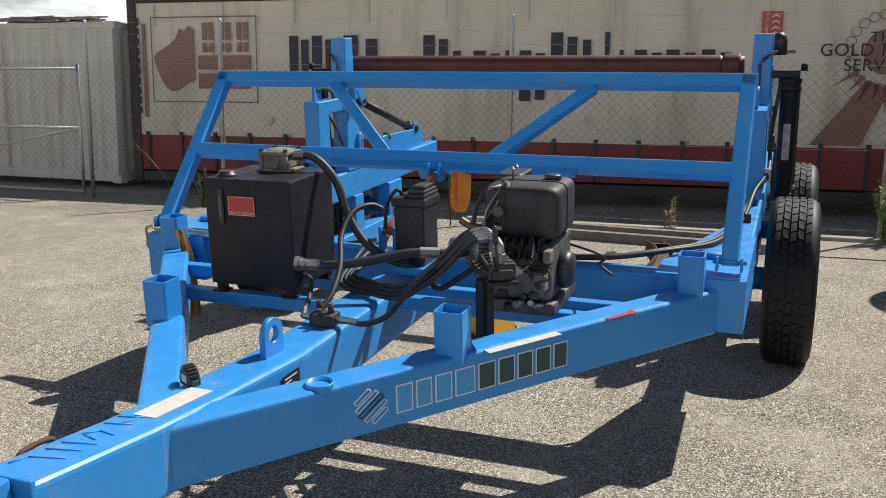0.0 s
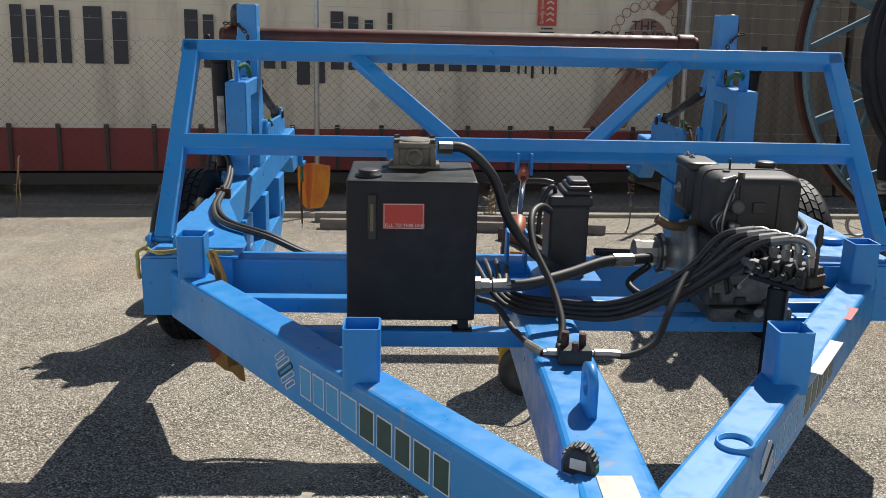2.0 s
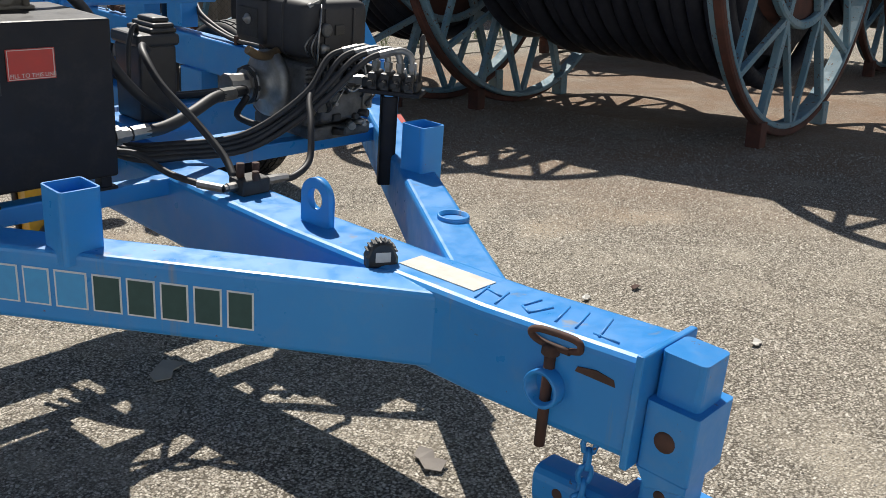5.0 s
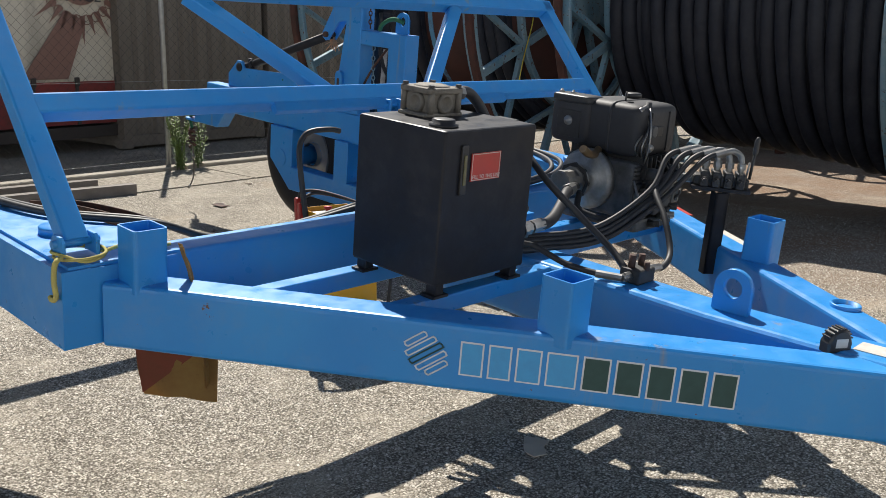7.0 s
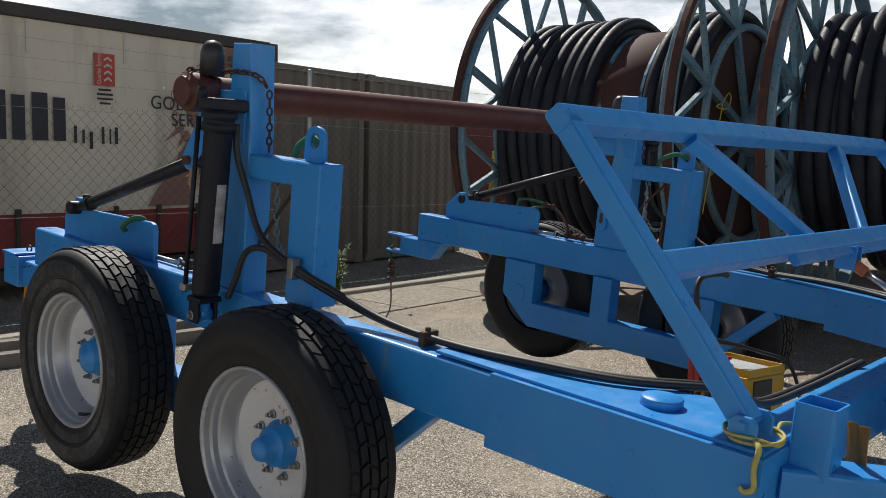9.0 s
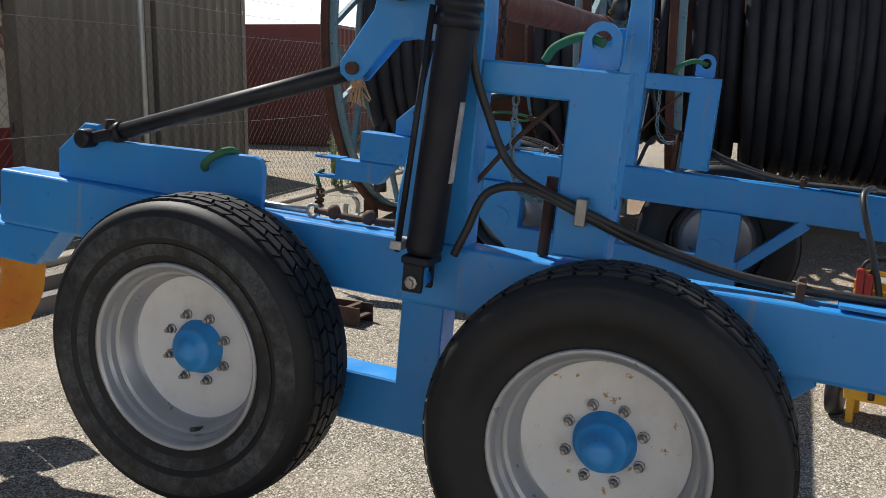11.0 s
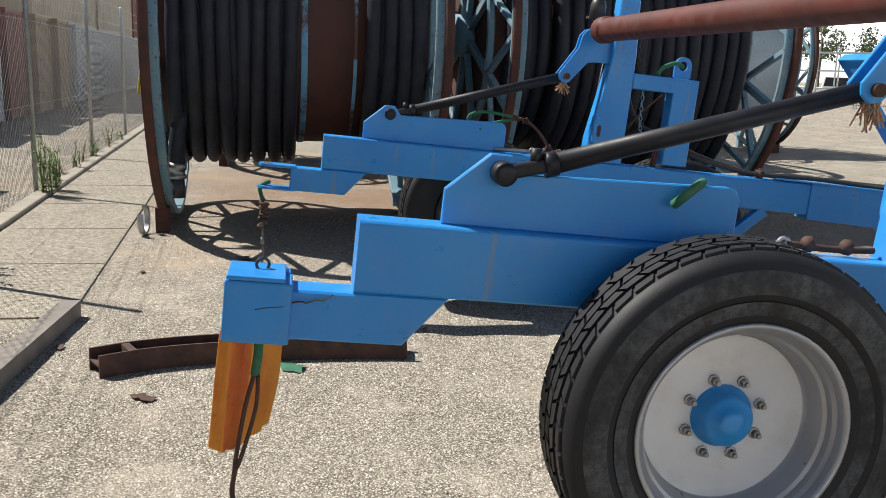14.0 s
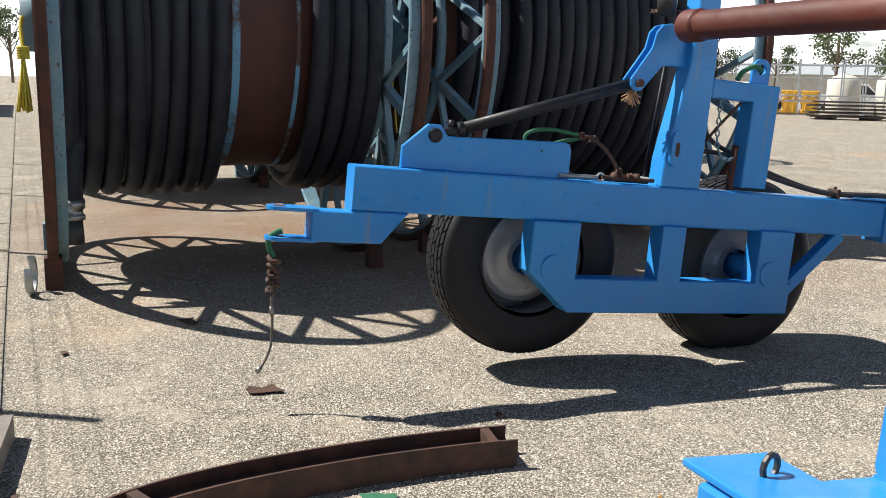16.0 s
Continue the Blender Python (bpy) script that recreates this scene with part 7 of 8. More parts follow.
for z in (0.335, 0.20):
    b = bmesh.new()
    outline = [(1.455, 6.70), (1.575, 6.70), (1.575, 6.86)] + [(1.515 + 0.06 * math.cos(radians(a)), 6.86 + 0.06 * math.sin(radians(a))) for a in range(20, 161, 20)] + [(1.455, 6.86)]
    loft(b, [[Vector((px, py, zz)) for px, py in outline] for zz in (z, z + 0.016)])
    tpart("clevis_plate", b)
b = bmesh.new()
hose(b, [(-1.578, 6.714, 0.311), (-1.578, 6.690, 0.316), (-1.578, 6.674, 0.313), (-1.578, 6.648, 0.324), (-1.578, 6.631, 0.323), (-1.578, 6.604, 0.342)], 0.0022, 5, 3)
hose(b, [(-1.600, 6.811, 0.291), (-1.600, 6.775, 0.299), (-1.600, 6.737, 0.304)], 0.0014, 5, 3)
part("paint_crack", b, M_DARKRUST, tailbox, "rusty crack across the paint")
for z in (0.351, 0.216):
    b = bmesh.new()
    ring_bar(b, (1.515, 6.862, z + 0.003), (0, 0, 1), 0.034, 0.012, 0.006, 20)
    tpart("hole_ring", b)
    b = bmesh.new()
    rod(b, (1.515, 6.862, z), (1.515, 6.862, z + 0.002), 0.028, 18)
    tpart("hole", b, M_DARKRUST, label="dark pin hole")
b = bmesh.new()
hose(b, [(1.500, 6.845, 0.240), (1.505, 6.865, 0.235), (1.515, 6.90, 0.20), (1.518, 6.89, 0.15), (1.515, 6.872, 0.12)], 0.013, 8)
tether = tpart("tail_tether", b, M_GREEN, label="green sling stub through the lower clevis plate")
b = bmesh.new()
rng = random.Random(31)
for k in range(4):
    c = Vector((1.515, 6.870, 0.125 - 0.042 * k))
    turn = [c + Vector((0.021 * math.cos(q + k) + rng.uniform(-0.006, 0.006), 0.024 * math.sin(q + k), -0.006 * q + rng.uniform(-0.008, 0.008))) for q in (0, 1.3, 2.6, 3.9, 5.2, 6.4)]
    hose(b, turn, 0.011, 7, 4)
part("knot", b, M_DARKRUST, tether, "dirty brown knotted lashing")
b = bmesh.new()
hose(b, [(1.517, 6.872, 0.0), (1.519, 6.866, -0.08), (1.522, 6.856, -0.20), (1.520, 6.858, -0.29), (1.514, 6.880, -0.355), (1.508, 6.905, -0.395)], 0.0065, 7)
part("wire", b, M_WIREROPE, tether, "dull grey wire rope")
for a, c, r in (((1.5195, 6.865, -0.105), (1.5205, 6.861, -0.145), 0.011), ((1.510, 6.897, -0.382), (1.506, 6.914, -0.41), 0.012)):
    b = bmesh.new()
    rod(b, a, c, r, 10)
    part("ferrule", b, M_STEEL, tether)


# ---- loose things about the trailer ----
def place_local(x, y, z, rz=0.0):
    return TRAILER @ pose(x, y, z, 0, 0, rz)


# tape measure on the drawbar
tape = thing("tape_measure", "black pocket tape measure with green clip lying on the drawbar", "tape measure", m=place_local(-0.092, 0.838, 0.516, -30))
b = bmesh.new()
prism(b, [(-0.04, 0.0), (0.04, 0.0), (0.042, 0.03)] + [(0.04 * math.cos(radians(a)) * 0.95, 0.03 + 0.042 * math.sin(radians(a))) for a in range(15, 166, 15)] + [(-0.042, 0.03)], Matrix.Translation((0, -0.022, 0)), 0.044, 0.006)
body = part("case", b, M_PLASTIC, tape)
for sy in (-0.0226, 0.0222):
    b = bmesh.new()
    box(b, -0.018, 0.022, sy, sy + 0.0006, 0.018, 0.045)
    part("side_label", b, M_LABEL, tape)
b = bmesh.new()
box(b, 0.026, 0.045, -0.012, 0.012, 0.004, 0.03, 0.003)
part("clip", b, M_GREEN, tape)
for k in range(9):
    a = radians(20 + 17 * k)
    b = bmesh.new()
    member(b, Vector((0.041 * math.cos(a), -0.016, 0.031 + 0.043 * math.sin(a))), Vector((0.041 * math.cos(a), 0.016, 0.031 + 0.043 * math.sin(a))), 0.006, 0.004, 0.001)
    part("grip_rib", b, M_PLASTIC, tape)

# yellow rope round the hinge
rope = thing("tie_rope", "frayed yellow rope knotted round the headboard hinge", "rope", m=TRAILER)
b = bmesh.new()
pts = []
for k in range(16):
    a = k * 0.9
    pts.append((-1.505 + (0.075 + 0.006 * math.sin(3 * k)) * math.cos(a), 2.555 + 0.075 * math.sin(a), 0.588 + 0.004 * (k % 5)))
hose(b, pts, 0.005, 6, 6)
part("coil", b, M_ROPE, rope)
b = bmesh.new()
hose(b, [(-1.575, 2.52, 0.60), (-1.602, 2.50, 0.59), (-1.606, 2.505, 0.54), (-1.604, 2.50, 0.49), (-1.606, 2.52, 0.475), (-1.606, 2.535, 0.482)], 0.008, 6)
part("tail", b, M_ROPE, rope)
b = bmesh.new()
hose(b, [(-1.44, 2.52, 0.60), (-1.38, 2.53, 0.605), (-1.30, 2.52, 0.59), (-1.22, 2.53, 0.585)], 0.006, 6)
part("strand", b, M_ROPE, rope)


def cloth_strip(name, rows, mat, parent, lab=""):
    """A thin hanging cloth through rows of left and right edge points."""
    bm = bmesh.new()
    left = curve_points([r[0] for r in rows], 4)
    right = curve_points([r[1] for r in rows], 4)
    n = 6
    top, bot = [], []
    for i, (p, q) in enumerate(zip(left, right)):
        ra, rb = [], []
        nrm = (q - p).cross(Vector((0, 0, 1))).normalized()
        for j in range(n + 1):
            v = p.lerp(q, j / n) + nrm * (0.009 * math.sin(j * 1.9 + i * 0.6) * math.sin(math.pi * j / n))
            ra.append(bm.verts.new(v + nrm * 0.0008))
            rb.append(bm.verts.new(v - nrm * 0.0008))
        top.append(ra)
        bot.append(rb)
    for g, flip in ((top, False), (bot, True)):
        for i in range(len(g) - 1):
            for j in range(n):
                q4 = (g[i][j], g[i][j + 1], g[i + 1][j + 1], g[i + 1][j])
                face(bm, q4[::-1] if flip else q4, True)
    return part(name, bm, mat, parent, lab)


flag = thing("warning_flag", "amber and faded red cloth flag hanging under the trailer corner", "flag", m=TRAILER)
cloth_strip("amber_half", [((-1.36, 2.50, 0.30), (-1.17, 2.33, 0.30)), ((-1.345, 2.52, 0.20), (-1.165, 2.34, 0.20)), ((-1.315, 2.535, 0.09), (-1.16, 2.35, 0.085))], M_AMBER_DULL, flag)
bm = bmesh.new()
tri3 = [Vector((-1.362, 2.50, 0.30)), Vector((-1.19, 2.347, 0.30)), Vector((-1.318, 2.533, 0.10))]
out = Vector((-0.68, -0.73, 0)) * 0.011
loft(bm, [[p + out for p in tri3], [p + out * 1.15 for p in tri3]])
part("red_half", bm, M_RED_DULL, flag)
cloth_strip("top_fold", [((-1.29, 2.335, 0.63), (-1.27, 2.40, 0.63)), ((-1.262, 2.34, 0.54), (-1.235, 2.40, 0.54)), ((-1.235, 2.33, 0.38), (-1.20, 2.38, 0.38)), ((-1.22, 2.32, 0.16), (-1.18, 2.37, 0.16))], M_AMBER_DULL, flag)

tflag = thing("warning_flag", "long amber cloth flag with wire strop hanging from the tail box", "flag", m=TRAILER)
cloth_strip("amber_half", [((-1.335, 6.809, 0.215), (-1.175, 6.725, 0.205)), ((-1.337, 6.814, 0.08), (-1.180, 6.726, 0.08)), ((-1.345, 6.819, -0.06), (-1.195, 6.729, -0.05)), ((-1.365, 6.829, -0.2), (-1.250, 6.750, -0.17))], M_AMBER, tflag)
cloth_strip("amber_edge", [((-1.475, 6.905, 0.19), (-1.424, 6.872, 0.195)), ((-1.480, 6.909, 0.08), (-1.419, 6.875, 0.08)), ((-1.475, 6.912, -0.06), (-1.409, 6.878, -0.06)), ((-1.455, 6.916, -0.17), (-1.389, 6.881, -0.215))], M_AMBER, tflag)
cloth_strip("red_half", [((-1.425, 6.871, 0.2), (-1.337, 6.811, 0.215)), ((-1.420, 6.874, 0.08), (-1.339, 6.815, 0.08)), ((-1.410, 6.877, -0.06), (-1.347, 6.820, -0.06)), ((-1.390, 6.880, -0.215), (-1.367, 6.831, -0.2))], M_FLAGRED, tflag, "faded red half of the flag")
b = bmesh.new()
hose(b, [(-1.425, 6.80, 0.205), (-1.43, 6.795, 0.12), (-1.43, 6.80, 0.05)], 0.014, 7)
part("sling_stub", b, M_GREEN, tflag)
b = bmesh.new()
hose(b, [(-1.435, 6.80, 0.06), (-1.44, 6.82, -0.05), (-1.44, 6.835, -0.20), (-1.44, 6.835, -0.24), (-1.445, 6.82, -0.20), (-1.44, 6.79, -0.05), (-1.435, 6.79, 0.05)], 0.007, 6)
part("wire_strop", b, M_DARKRUST, tflag)
b = bmesh.new()
hose(b, [(-1.44, 6.833, -0.22), (-1.44, 6.84, -0.30), (-1.44, 6.835, -0.34)], 0.008, 6)
part("strop_tail", b, M_DARKRUST, tflag)
b = bmesh.new()
ring_bar(b, (-1.44, 6.836, -0.365), (1, 0, 0), 0.02, 0.008, 0.008, 14)
part("strop_eye", b, M_GALV, tflag)

# safety chain at the nose, down to the ground bar
nchain = thing("safety_chain", "blue-painted safety chain hanging from the nose", "chain", m=TRAILER)
b = bmesh.new()
chain(b, [(-0.125, 0.125, 0.36), (-0.128, 0.125, 0.27), (-0.125, 0.135, 0.19), (-0.128, 0.15, 0.11), (-0.118, 0.17, 0.06)], 0.05, 0.007)
tagged(part("links", b, M_BLUE_CHIPPED, nchain), kind="stuff")

# ---- jump-start trolley standing on the ground inside the frame ----
CART = pose(0.09, 3.25, 0.0, 0, 0, -13)
cart = thing("jump_start_trolley", "yellow steel jump-start trolley with red clamps and black wheels", "jump starter", m=CART)
b = bmesh.new()
x0, x1, y0, y1, z0, z1 = -0.10, 0.16, -0.15, 0.16, 0.12, 0.635
box(b, x0, x1, y0, y1, z0, z1 - 0.02, 0.006)
part("body", b, M_YELLOW, cart)
for q in ((x0, x0 + 0.005, y0, y1), (x1 - 0.005, x1, y0, y1), (x0 + 0.006, x1 - 0.006, y0, y0 + 0.005), (x0 + 0.006, x1 - 0.006, y1 - 0.005, y1)):
    b = bmesh.new()
    box(b, *q, z1 - 0.018, z1 + 0.018, 0.001)
    part("rim_plate", b, M_YELLOW, cart)
b = bmesh.new()
box(b, x0 + 0.012, x1 - 0.012, y0 + 0.012, y1 - 0.012, z1 - 0.019, z1 - 0.004, 0.003)
part("top_panel", b, M_GALV, cart, "pale worn top panel")
for yw, sy in ((y0 - 0.02, -1), (y1 + 0.02, 1)):
    b = bmesh.new()
    lathe(b, (0.033, yw, 0.125), (0.033, yw + sy, 0.125), [(0, 0.07), (0.0, 0.118), (0.012, 0.125), (0.05, 0.125), (0.06, 0.116), (0.06, 0.06), (0.052, 0.055), (0.052, 0.015), (0.064, 0.012), (0.064, 0.001)], 26)
    part("wheel", b, M_PLASTIC, cart, "black plastic wheel")
for xx in (-0.06, 0.09):
    b = bmesh.new()
    box(b, xx, xx + 0.03, 0.12, 0.15, 0.0, 0.13, 0.003)
    part("stand", b, M_YELLOW, cart)
b = bmesh.new()
box(b, x0 + 0.035, x0 + 0.165, y0 - 0.006, y0 + 0.001, z1 - 0.21, z1 - 0.035, 0.004)
part("louvre_panel", b, M_PLASTIC, cart, "black louvre panel")
for k in range(7):
    b = bmesh.new()
    box(b, x0 - 0.002, x0 + 0.002, y0 + 0.012, y0 + 0.028, z1 - 0.19 + 0.022 * k, z1 - 0.181 + 0.022 * k)
    part("vent_slot", b, M_PLASTIC, cart)
b = bmesh.new()
hose(b, [(x0, y0 + 0.065, z1 - 0.095), (x0 - 0.028, y0 + 0.07, z1 - 0.10), (x0 - 0.034, y0 + 0.11, z1 - 0.095), (x0 - 0.028, y0 + 0.165, z1 - 0.075), (x0, y0 + 0.17, z1 - 0.06)], 0.012, 8)
part("grab_handle", b, M_PLASTIC, cart)
b = bmesh.new()
lathe(b, (x0 + 0.002, y0 + 0.125, z1 - 0.17), (x0 - 1, y0 + 0.125, z1 - 0.17), [(0, 0.018), (0.006, 0.018), (0.008, 0.012), (0.008, 0.001)], 14)
part("socket", b, M_PLASTIC, cart)
b = bmesh.new()
hose(b, [(x0 - 0.014, 0.045, 0.14), (x0 - 0.014, 0.05, 0.55), (x0 - 0.015, 0.09, 0.75), (x0 - 0.005, 0.14, 0.93), (x0 + 0.03, 0.16, 1.0), (x0 + 0.08, 0.16, 1.025), (x0 + 0.17, 0.15, 1.03), (x0 + 0.22, 0.15, 1.02)], 0.014, 9)
part("push_handle", b, M_PLASTIC, cart, "bent black push handle")
for k, y in enumerate((0.098, 0.132)):
    b = bmesh.new()
    box(b, x0 - 0.036, x0 - 0.002, y - 0.016, y + 0.016, z1 - 0.125, z1 + 0.055 + 0.02 * k, 0.007)
    jaw = part("clamp", b, M_RED, cart, "red jump-lead clamp")
    b = bmesh.new()
    lathe(b, (x0 - 0.018, y, z1 - 0.12), (x0 - 0.018, y, 0), [(0, 0.011), (0.03, 0.011), (0.045, 0.006), (0.05, 0.002)], 8)
    part("jaw_tip", b, M_PLASTIC, jaw)
    b = bmesh.new()
    hose(b, [(x0 - 0.018, y, z1 + 0.05 + 0.02 * k), (x0 - 0.005, y - 0.02, z1 + 0.085 + 0.02 * k), (x0 + 0.06, 0.06, z1 + 0.10 + 0.01 * k), (x0 + 0.18, -0.06, z1 + 0.07), (x0 + 0.28, -0.16, z1 + 0.01), (x0 + 0.30, -0.22, z1 - 0.2), (x0 + 0.26, -0.25, 0.2)], 0.008, 7)
    part("lead", b, M_HOSE, cart)
b = bmesh.new()
lathe(b, (-0.01, 0.03, z1 - 0.005), (-0.01, 0.03, 2), [(0, 0.026), (0.008, 0.026), (0.01, 0.012), (0.03, 0.012), (0.032, 0.02), (0.042, 0.02), (0.043, 0.001)], 14)
part("switch_key", b, M_RED, cart)

# ---- steel lying in the yard ----
ibeam = thing("curved_steel_beam", "rusty curved H-section beam lying on the ground", "steel beam")
line = curve_points([(0.47, 7.63, 0), (0.58, 7.42, 0), (0.655, 7.12, 0), (0.695, 6.70, 0), (0.69, 6.30, 0), (0.665, 6.06, 0)], 6)


def along(bm, line, offs, w, z0, z1):
    rings = []
    for k, p in enumerate(line):
        t = (line[min(k + 1, len(line) - 1)] - line[max(k - 1, 0)]).normalized()
        sd = Vector((t.y, -t.x, 0))
        rings.append([p + sd * (offs - w / 2) + Vector((0, 0, z0)), p + sd * (offs + w / 2) + Vector((0, 0, z0)), p + sd * (offs + w / 2) + Vector((0, 0, z1)), p + sd * (offs - w / 2) + Vector((0, 0, z1))])
    loft(bm, rings)


for o, z0, z1, w, nm in ((-0.075, 0.0, 0.115, 0.011, "flange"), (0.075, 0.0, 0.115, 0.011, "flange"), (0.0, 0.052, 0.062, 0.138, "web")):
    b = bmesh.new()
    along(b, line, o, w, z0, z1)
    part(nm, b, M_DARKRUST, ibeam)
b = bmesh.new()
along(b, line[4:6], 0.0, 0.138, 0.062, 0.112)
part("stiffener", b, M_DARKRUST, ibeam)
b = bmesh.new()
along(b, line[-4:-3] + line[-3:-2], 0.0, 0.138, 0.062, 0.112)
part("stiffener", b, M_DARKRUST, ibeam)


def channel(label, a, c, mat=M_TIMBER):
    ob = thing("steel_channel", label, "steel channel", "laid channels")
    a, c = Vector(a), Vector(c)
    for o, z0, z1, w in ((-0.05, 0.0, 0.10, 0.010), (0.05, 0.0, 0.10, 0.010), (0.0, 0.09, 0.10, 0.09)):
        b = bmesh.new()
        along(b, [a, a.lerp(c, 0.5), c], o, w, z0, z1)
        part("flange" if o else "web", b, mat, ob)


channel("grey weathered channel lying on the yard", (-1.4, 8.16, 0), (1.55, 7.98, 0))
channel("grey weathered channel lying on the yard", (-1.5, 8.62, 0), (1.40, 8.46, 0))

# fallen rag and scraps
rag = thing("green_rag", "small crumpled green cloth scrap on the gravel", "rag")
cloth_strip("cloth", [((0.56, 6.72, 0.006), (0.50, 6.60, 0.012)), ((0.50, 6.74, 0.03), (0.44, 6.62, 0.02)), ((0.44, 6.72, 0.008), (0.40, 6.62, 0.006))], M_GREEN, rag)
rng = random.Random(17)


def leaf_litter(x, y, size, rz, mat, label, name):
    ob = thing(name, label, "litter", "scattered litter", m=pose(x, y, 0.002, 0, 0, rz))
    bm = bmesh.new()
    n = 9
    ring = []
    for j in range(n):
        a = 2 * math.pi * j / n
        r = size * (0.6 + 0.5 * rng.random()) * (1.0 if abs(math.cos(a)) > 0.5 else 0.45)
        ring.append(Vector((r * math.cos(a), r * math.sin(a), 0.006 + 0.012 * rng.random())))
    lo = [Vector((p.x, p.y, p.z - 0.003)) for p in ring]
    loft(bm, [lo, ring])
    part("scrap", bm, mat, ob)


for x, y, s2, rz, mat, word in ((-0.195, 1.777, 0.085, 20, M_CONCRETE, "pale dried splash"), (-0.866, 1.89, 0.055, 70, M_CONCRETE, "pale torn paper"), (0.01, 0.72, 0.07, 60, M_TIMBER, "curled grey leaf"), (1.68, 1.06, 0.035, 0, M_DARKRUST, "dark scrap"), (1.42, 1.14, 0.03, 0, M_LABEL, "pale scrap"), (1.47, 0.41, 0.03, 0, M_LABEL, "pale scrap"),
                            (3.17, 7.05, 0.09, 10, M_DARKRUST, "dark bitumen scrap"), (1.77, 6.85, 0.10, 80, M_DARKRUST, "dark bitumen scrap"), (2.70, 7.75, 0.04, 0, M_DARKRUST, "dark scrap"), (1.1, 5.9, 0.03, 0, M_DARKRUST, "dark scrap"), (0.1, 7.35, 0.07, 30, M_DARKRUST, "dark scrap"), (0.9, 7.9, 0.05, 0, M_DARKRUST, "dark scrap")):
    leaf_litter(x, y, s2, rz, mat, word + " flat on the gravel", "ground_scrap")


# ---- weeds along the fence ----
def make_leaf(name, base, dark):
    n = Nodes(name)
    c = n.mix(n.random(), base, dark)
    c = n.mix(n.ramp(n.noise(14, 3), (0.3, 0.0), (0.7, 0.6)), c, dark)
    return n.set(c, 0.65)


M_LEAF = make_leaf("weed_leaf", (0.19, 0.27, 0.075), (0.11, 0.17, 0.045))
M_STRAW = make_leaf("dry_stalk", (0.36, 0.28, 0.14), (0.24, 0.17, 0.08))
M_TREE = make_leaf("tree_leaf", (0.085, 0.12, 0.045), (0.045, 0.07, 0.026))
M_BARK = make_simple("tree_bark", (0.16, 0.12, 0.09), (0.09, 0.07, 0.05), 0.9, scale=6, bump=0.01)


def weed(x, y, h, stems, leafy, label, lean=0.25, leaf=0.06, seed=0):
    r = random.Random(seed)
    ob = thing("weed", label, "weed", "weeds at the fence", m=pose(x, y, 0, 0, 0, 0))
    st, lv = bmesh.new(), bmesh.new()
    for k in range(stems):
        a = r.uniform(0, 6.28)
        hh = h * r.uniform(0.5, 1.0)
        d = Vector((math.cos(a), math.sin(a) * 0.6, 0)) * lean * hh
        base = Vector((r.uniform(-0.06, 0.06), r.uniform(-0.05, 0.05), 0))
        pts = [base, base + d * 0.35 + Vector((0, 0, hh * 0.5)), base + d + Vector((0, 0, hh))]
        hose(st, pts, 0.004, 4, 4)
        line = curve_points(pts, 10)
        for p in line[2:]:
            for q in range(leafy):
                b2 = r.uniform(0, 6.28)
                ln = leaf * r.uniform(0.6, 1.3)
                dr = Vector((math.cos(b2), math.sin(b2), r.uniform(-0.1, 0.8))).normalized()
                sd = dr.cross(Vector((0, 0, 1))).normalized() * ln * 0.16
                face(lv, [lv.verts.new(v) for v in (p, p + dr * ln * 0.5 + sd, p + dr * ln, p + dr * ln * 0.5 - sd)])
    tagged(part("stalk", st, M_STRAW if leafy < 2 else M_LEAF, ob), kind="stuff")
    if leafy:
        lob = part("leaves", lv, M_LEAF if leafy > 1 else M_STRAW, ob)
        tagged(lob, kind="stuff")


weed(2.72, 9.12, 0.72, 15, 3, "leafy green weed clump at a fence post", seed=1)
weed(2.98, 9.14, 0.62, 10, 3, "leafy green weed clump at a fence post", seed=2)
weed(-5.45, 8.72, 1.15, 3, 1, "tall dry seeding weed at a fence post", lean=0.12, leaf=0.05, seed=3)
weed(-5.75, 8.70, 0.55, 9, 2, "leafy green weed clump at a fence post", lean=0.5, seed=4)
weed(-6.3, 8.75, 1.0, 1, 1, "tall dry seeding weed leaning over", lean=0.8, seed=5)
weed(-4.7, 8.75, 0.7, 2, 1, "tall dry seeding weed by the fence", lean=0.1, leaf=0.04, seed=6)
weed(-0.9, 9.0, 0.5, 4, 1, "dry weed by the fence", lean=0.2, seed=7)
weed(0.5, 9.05, 0.4, 5, 1, "dry weed by the fence", lean=0.2, seed=8)
weed(6.55, 9.36, 0.75, 12, 2, "leafy green weed clump at a fence post", lean=0.2, seed=9)
weed(7.0, 9.4, 0.55, 12, 2, "leafy green weed clump at a fence post", lean=0.3, seed=10)
for k in range(9):
    xx = 7.6 + 0.75 * k
    weed(xx, fence_y(xx) - 0.05 + 0.1 * (k % 2), 0.25 + 0.06 * (k % 4), 6, 2 if k % 3 else 1, "small weed tuft along the kerb", lean=0.35, leaf=0.045, seed=20 + k)

M_YELLOW_ROPE = make_simple("bright_yellow_rope", (0.62, 0.47, 0.05), (0.46, 0.35, 0.05), 0.85, scale=40)
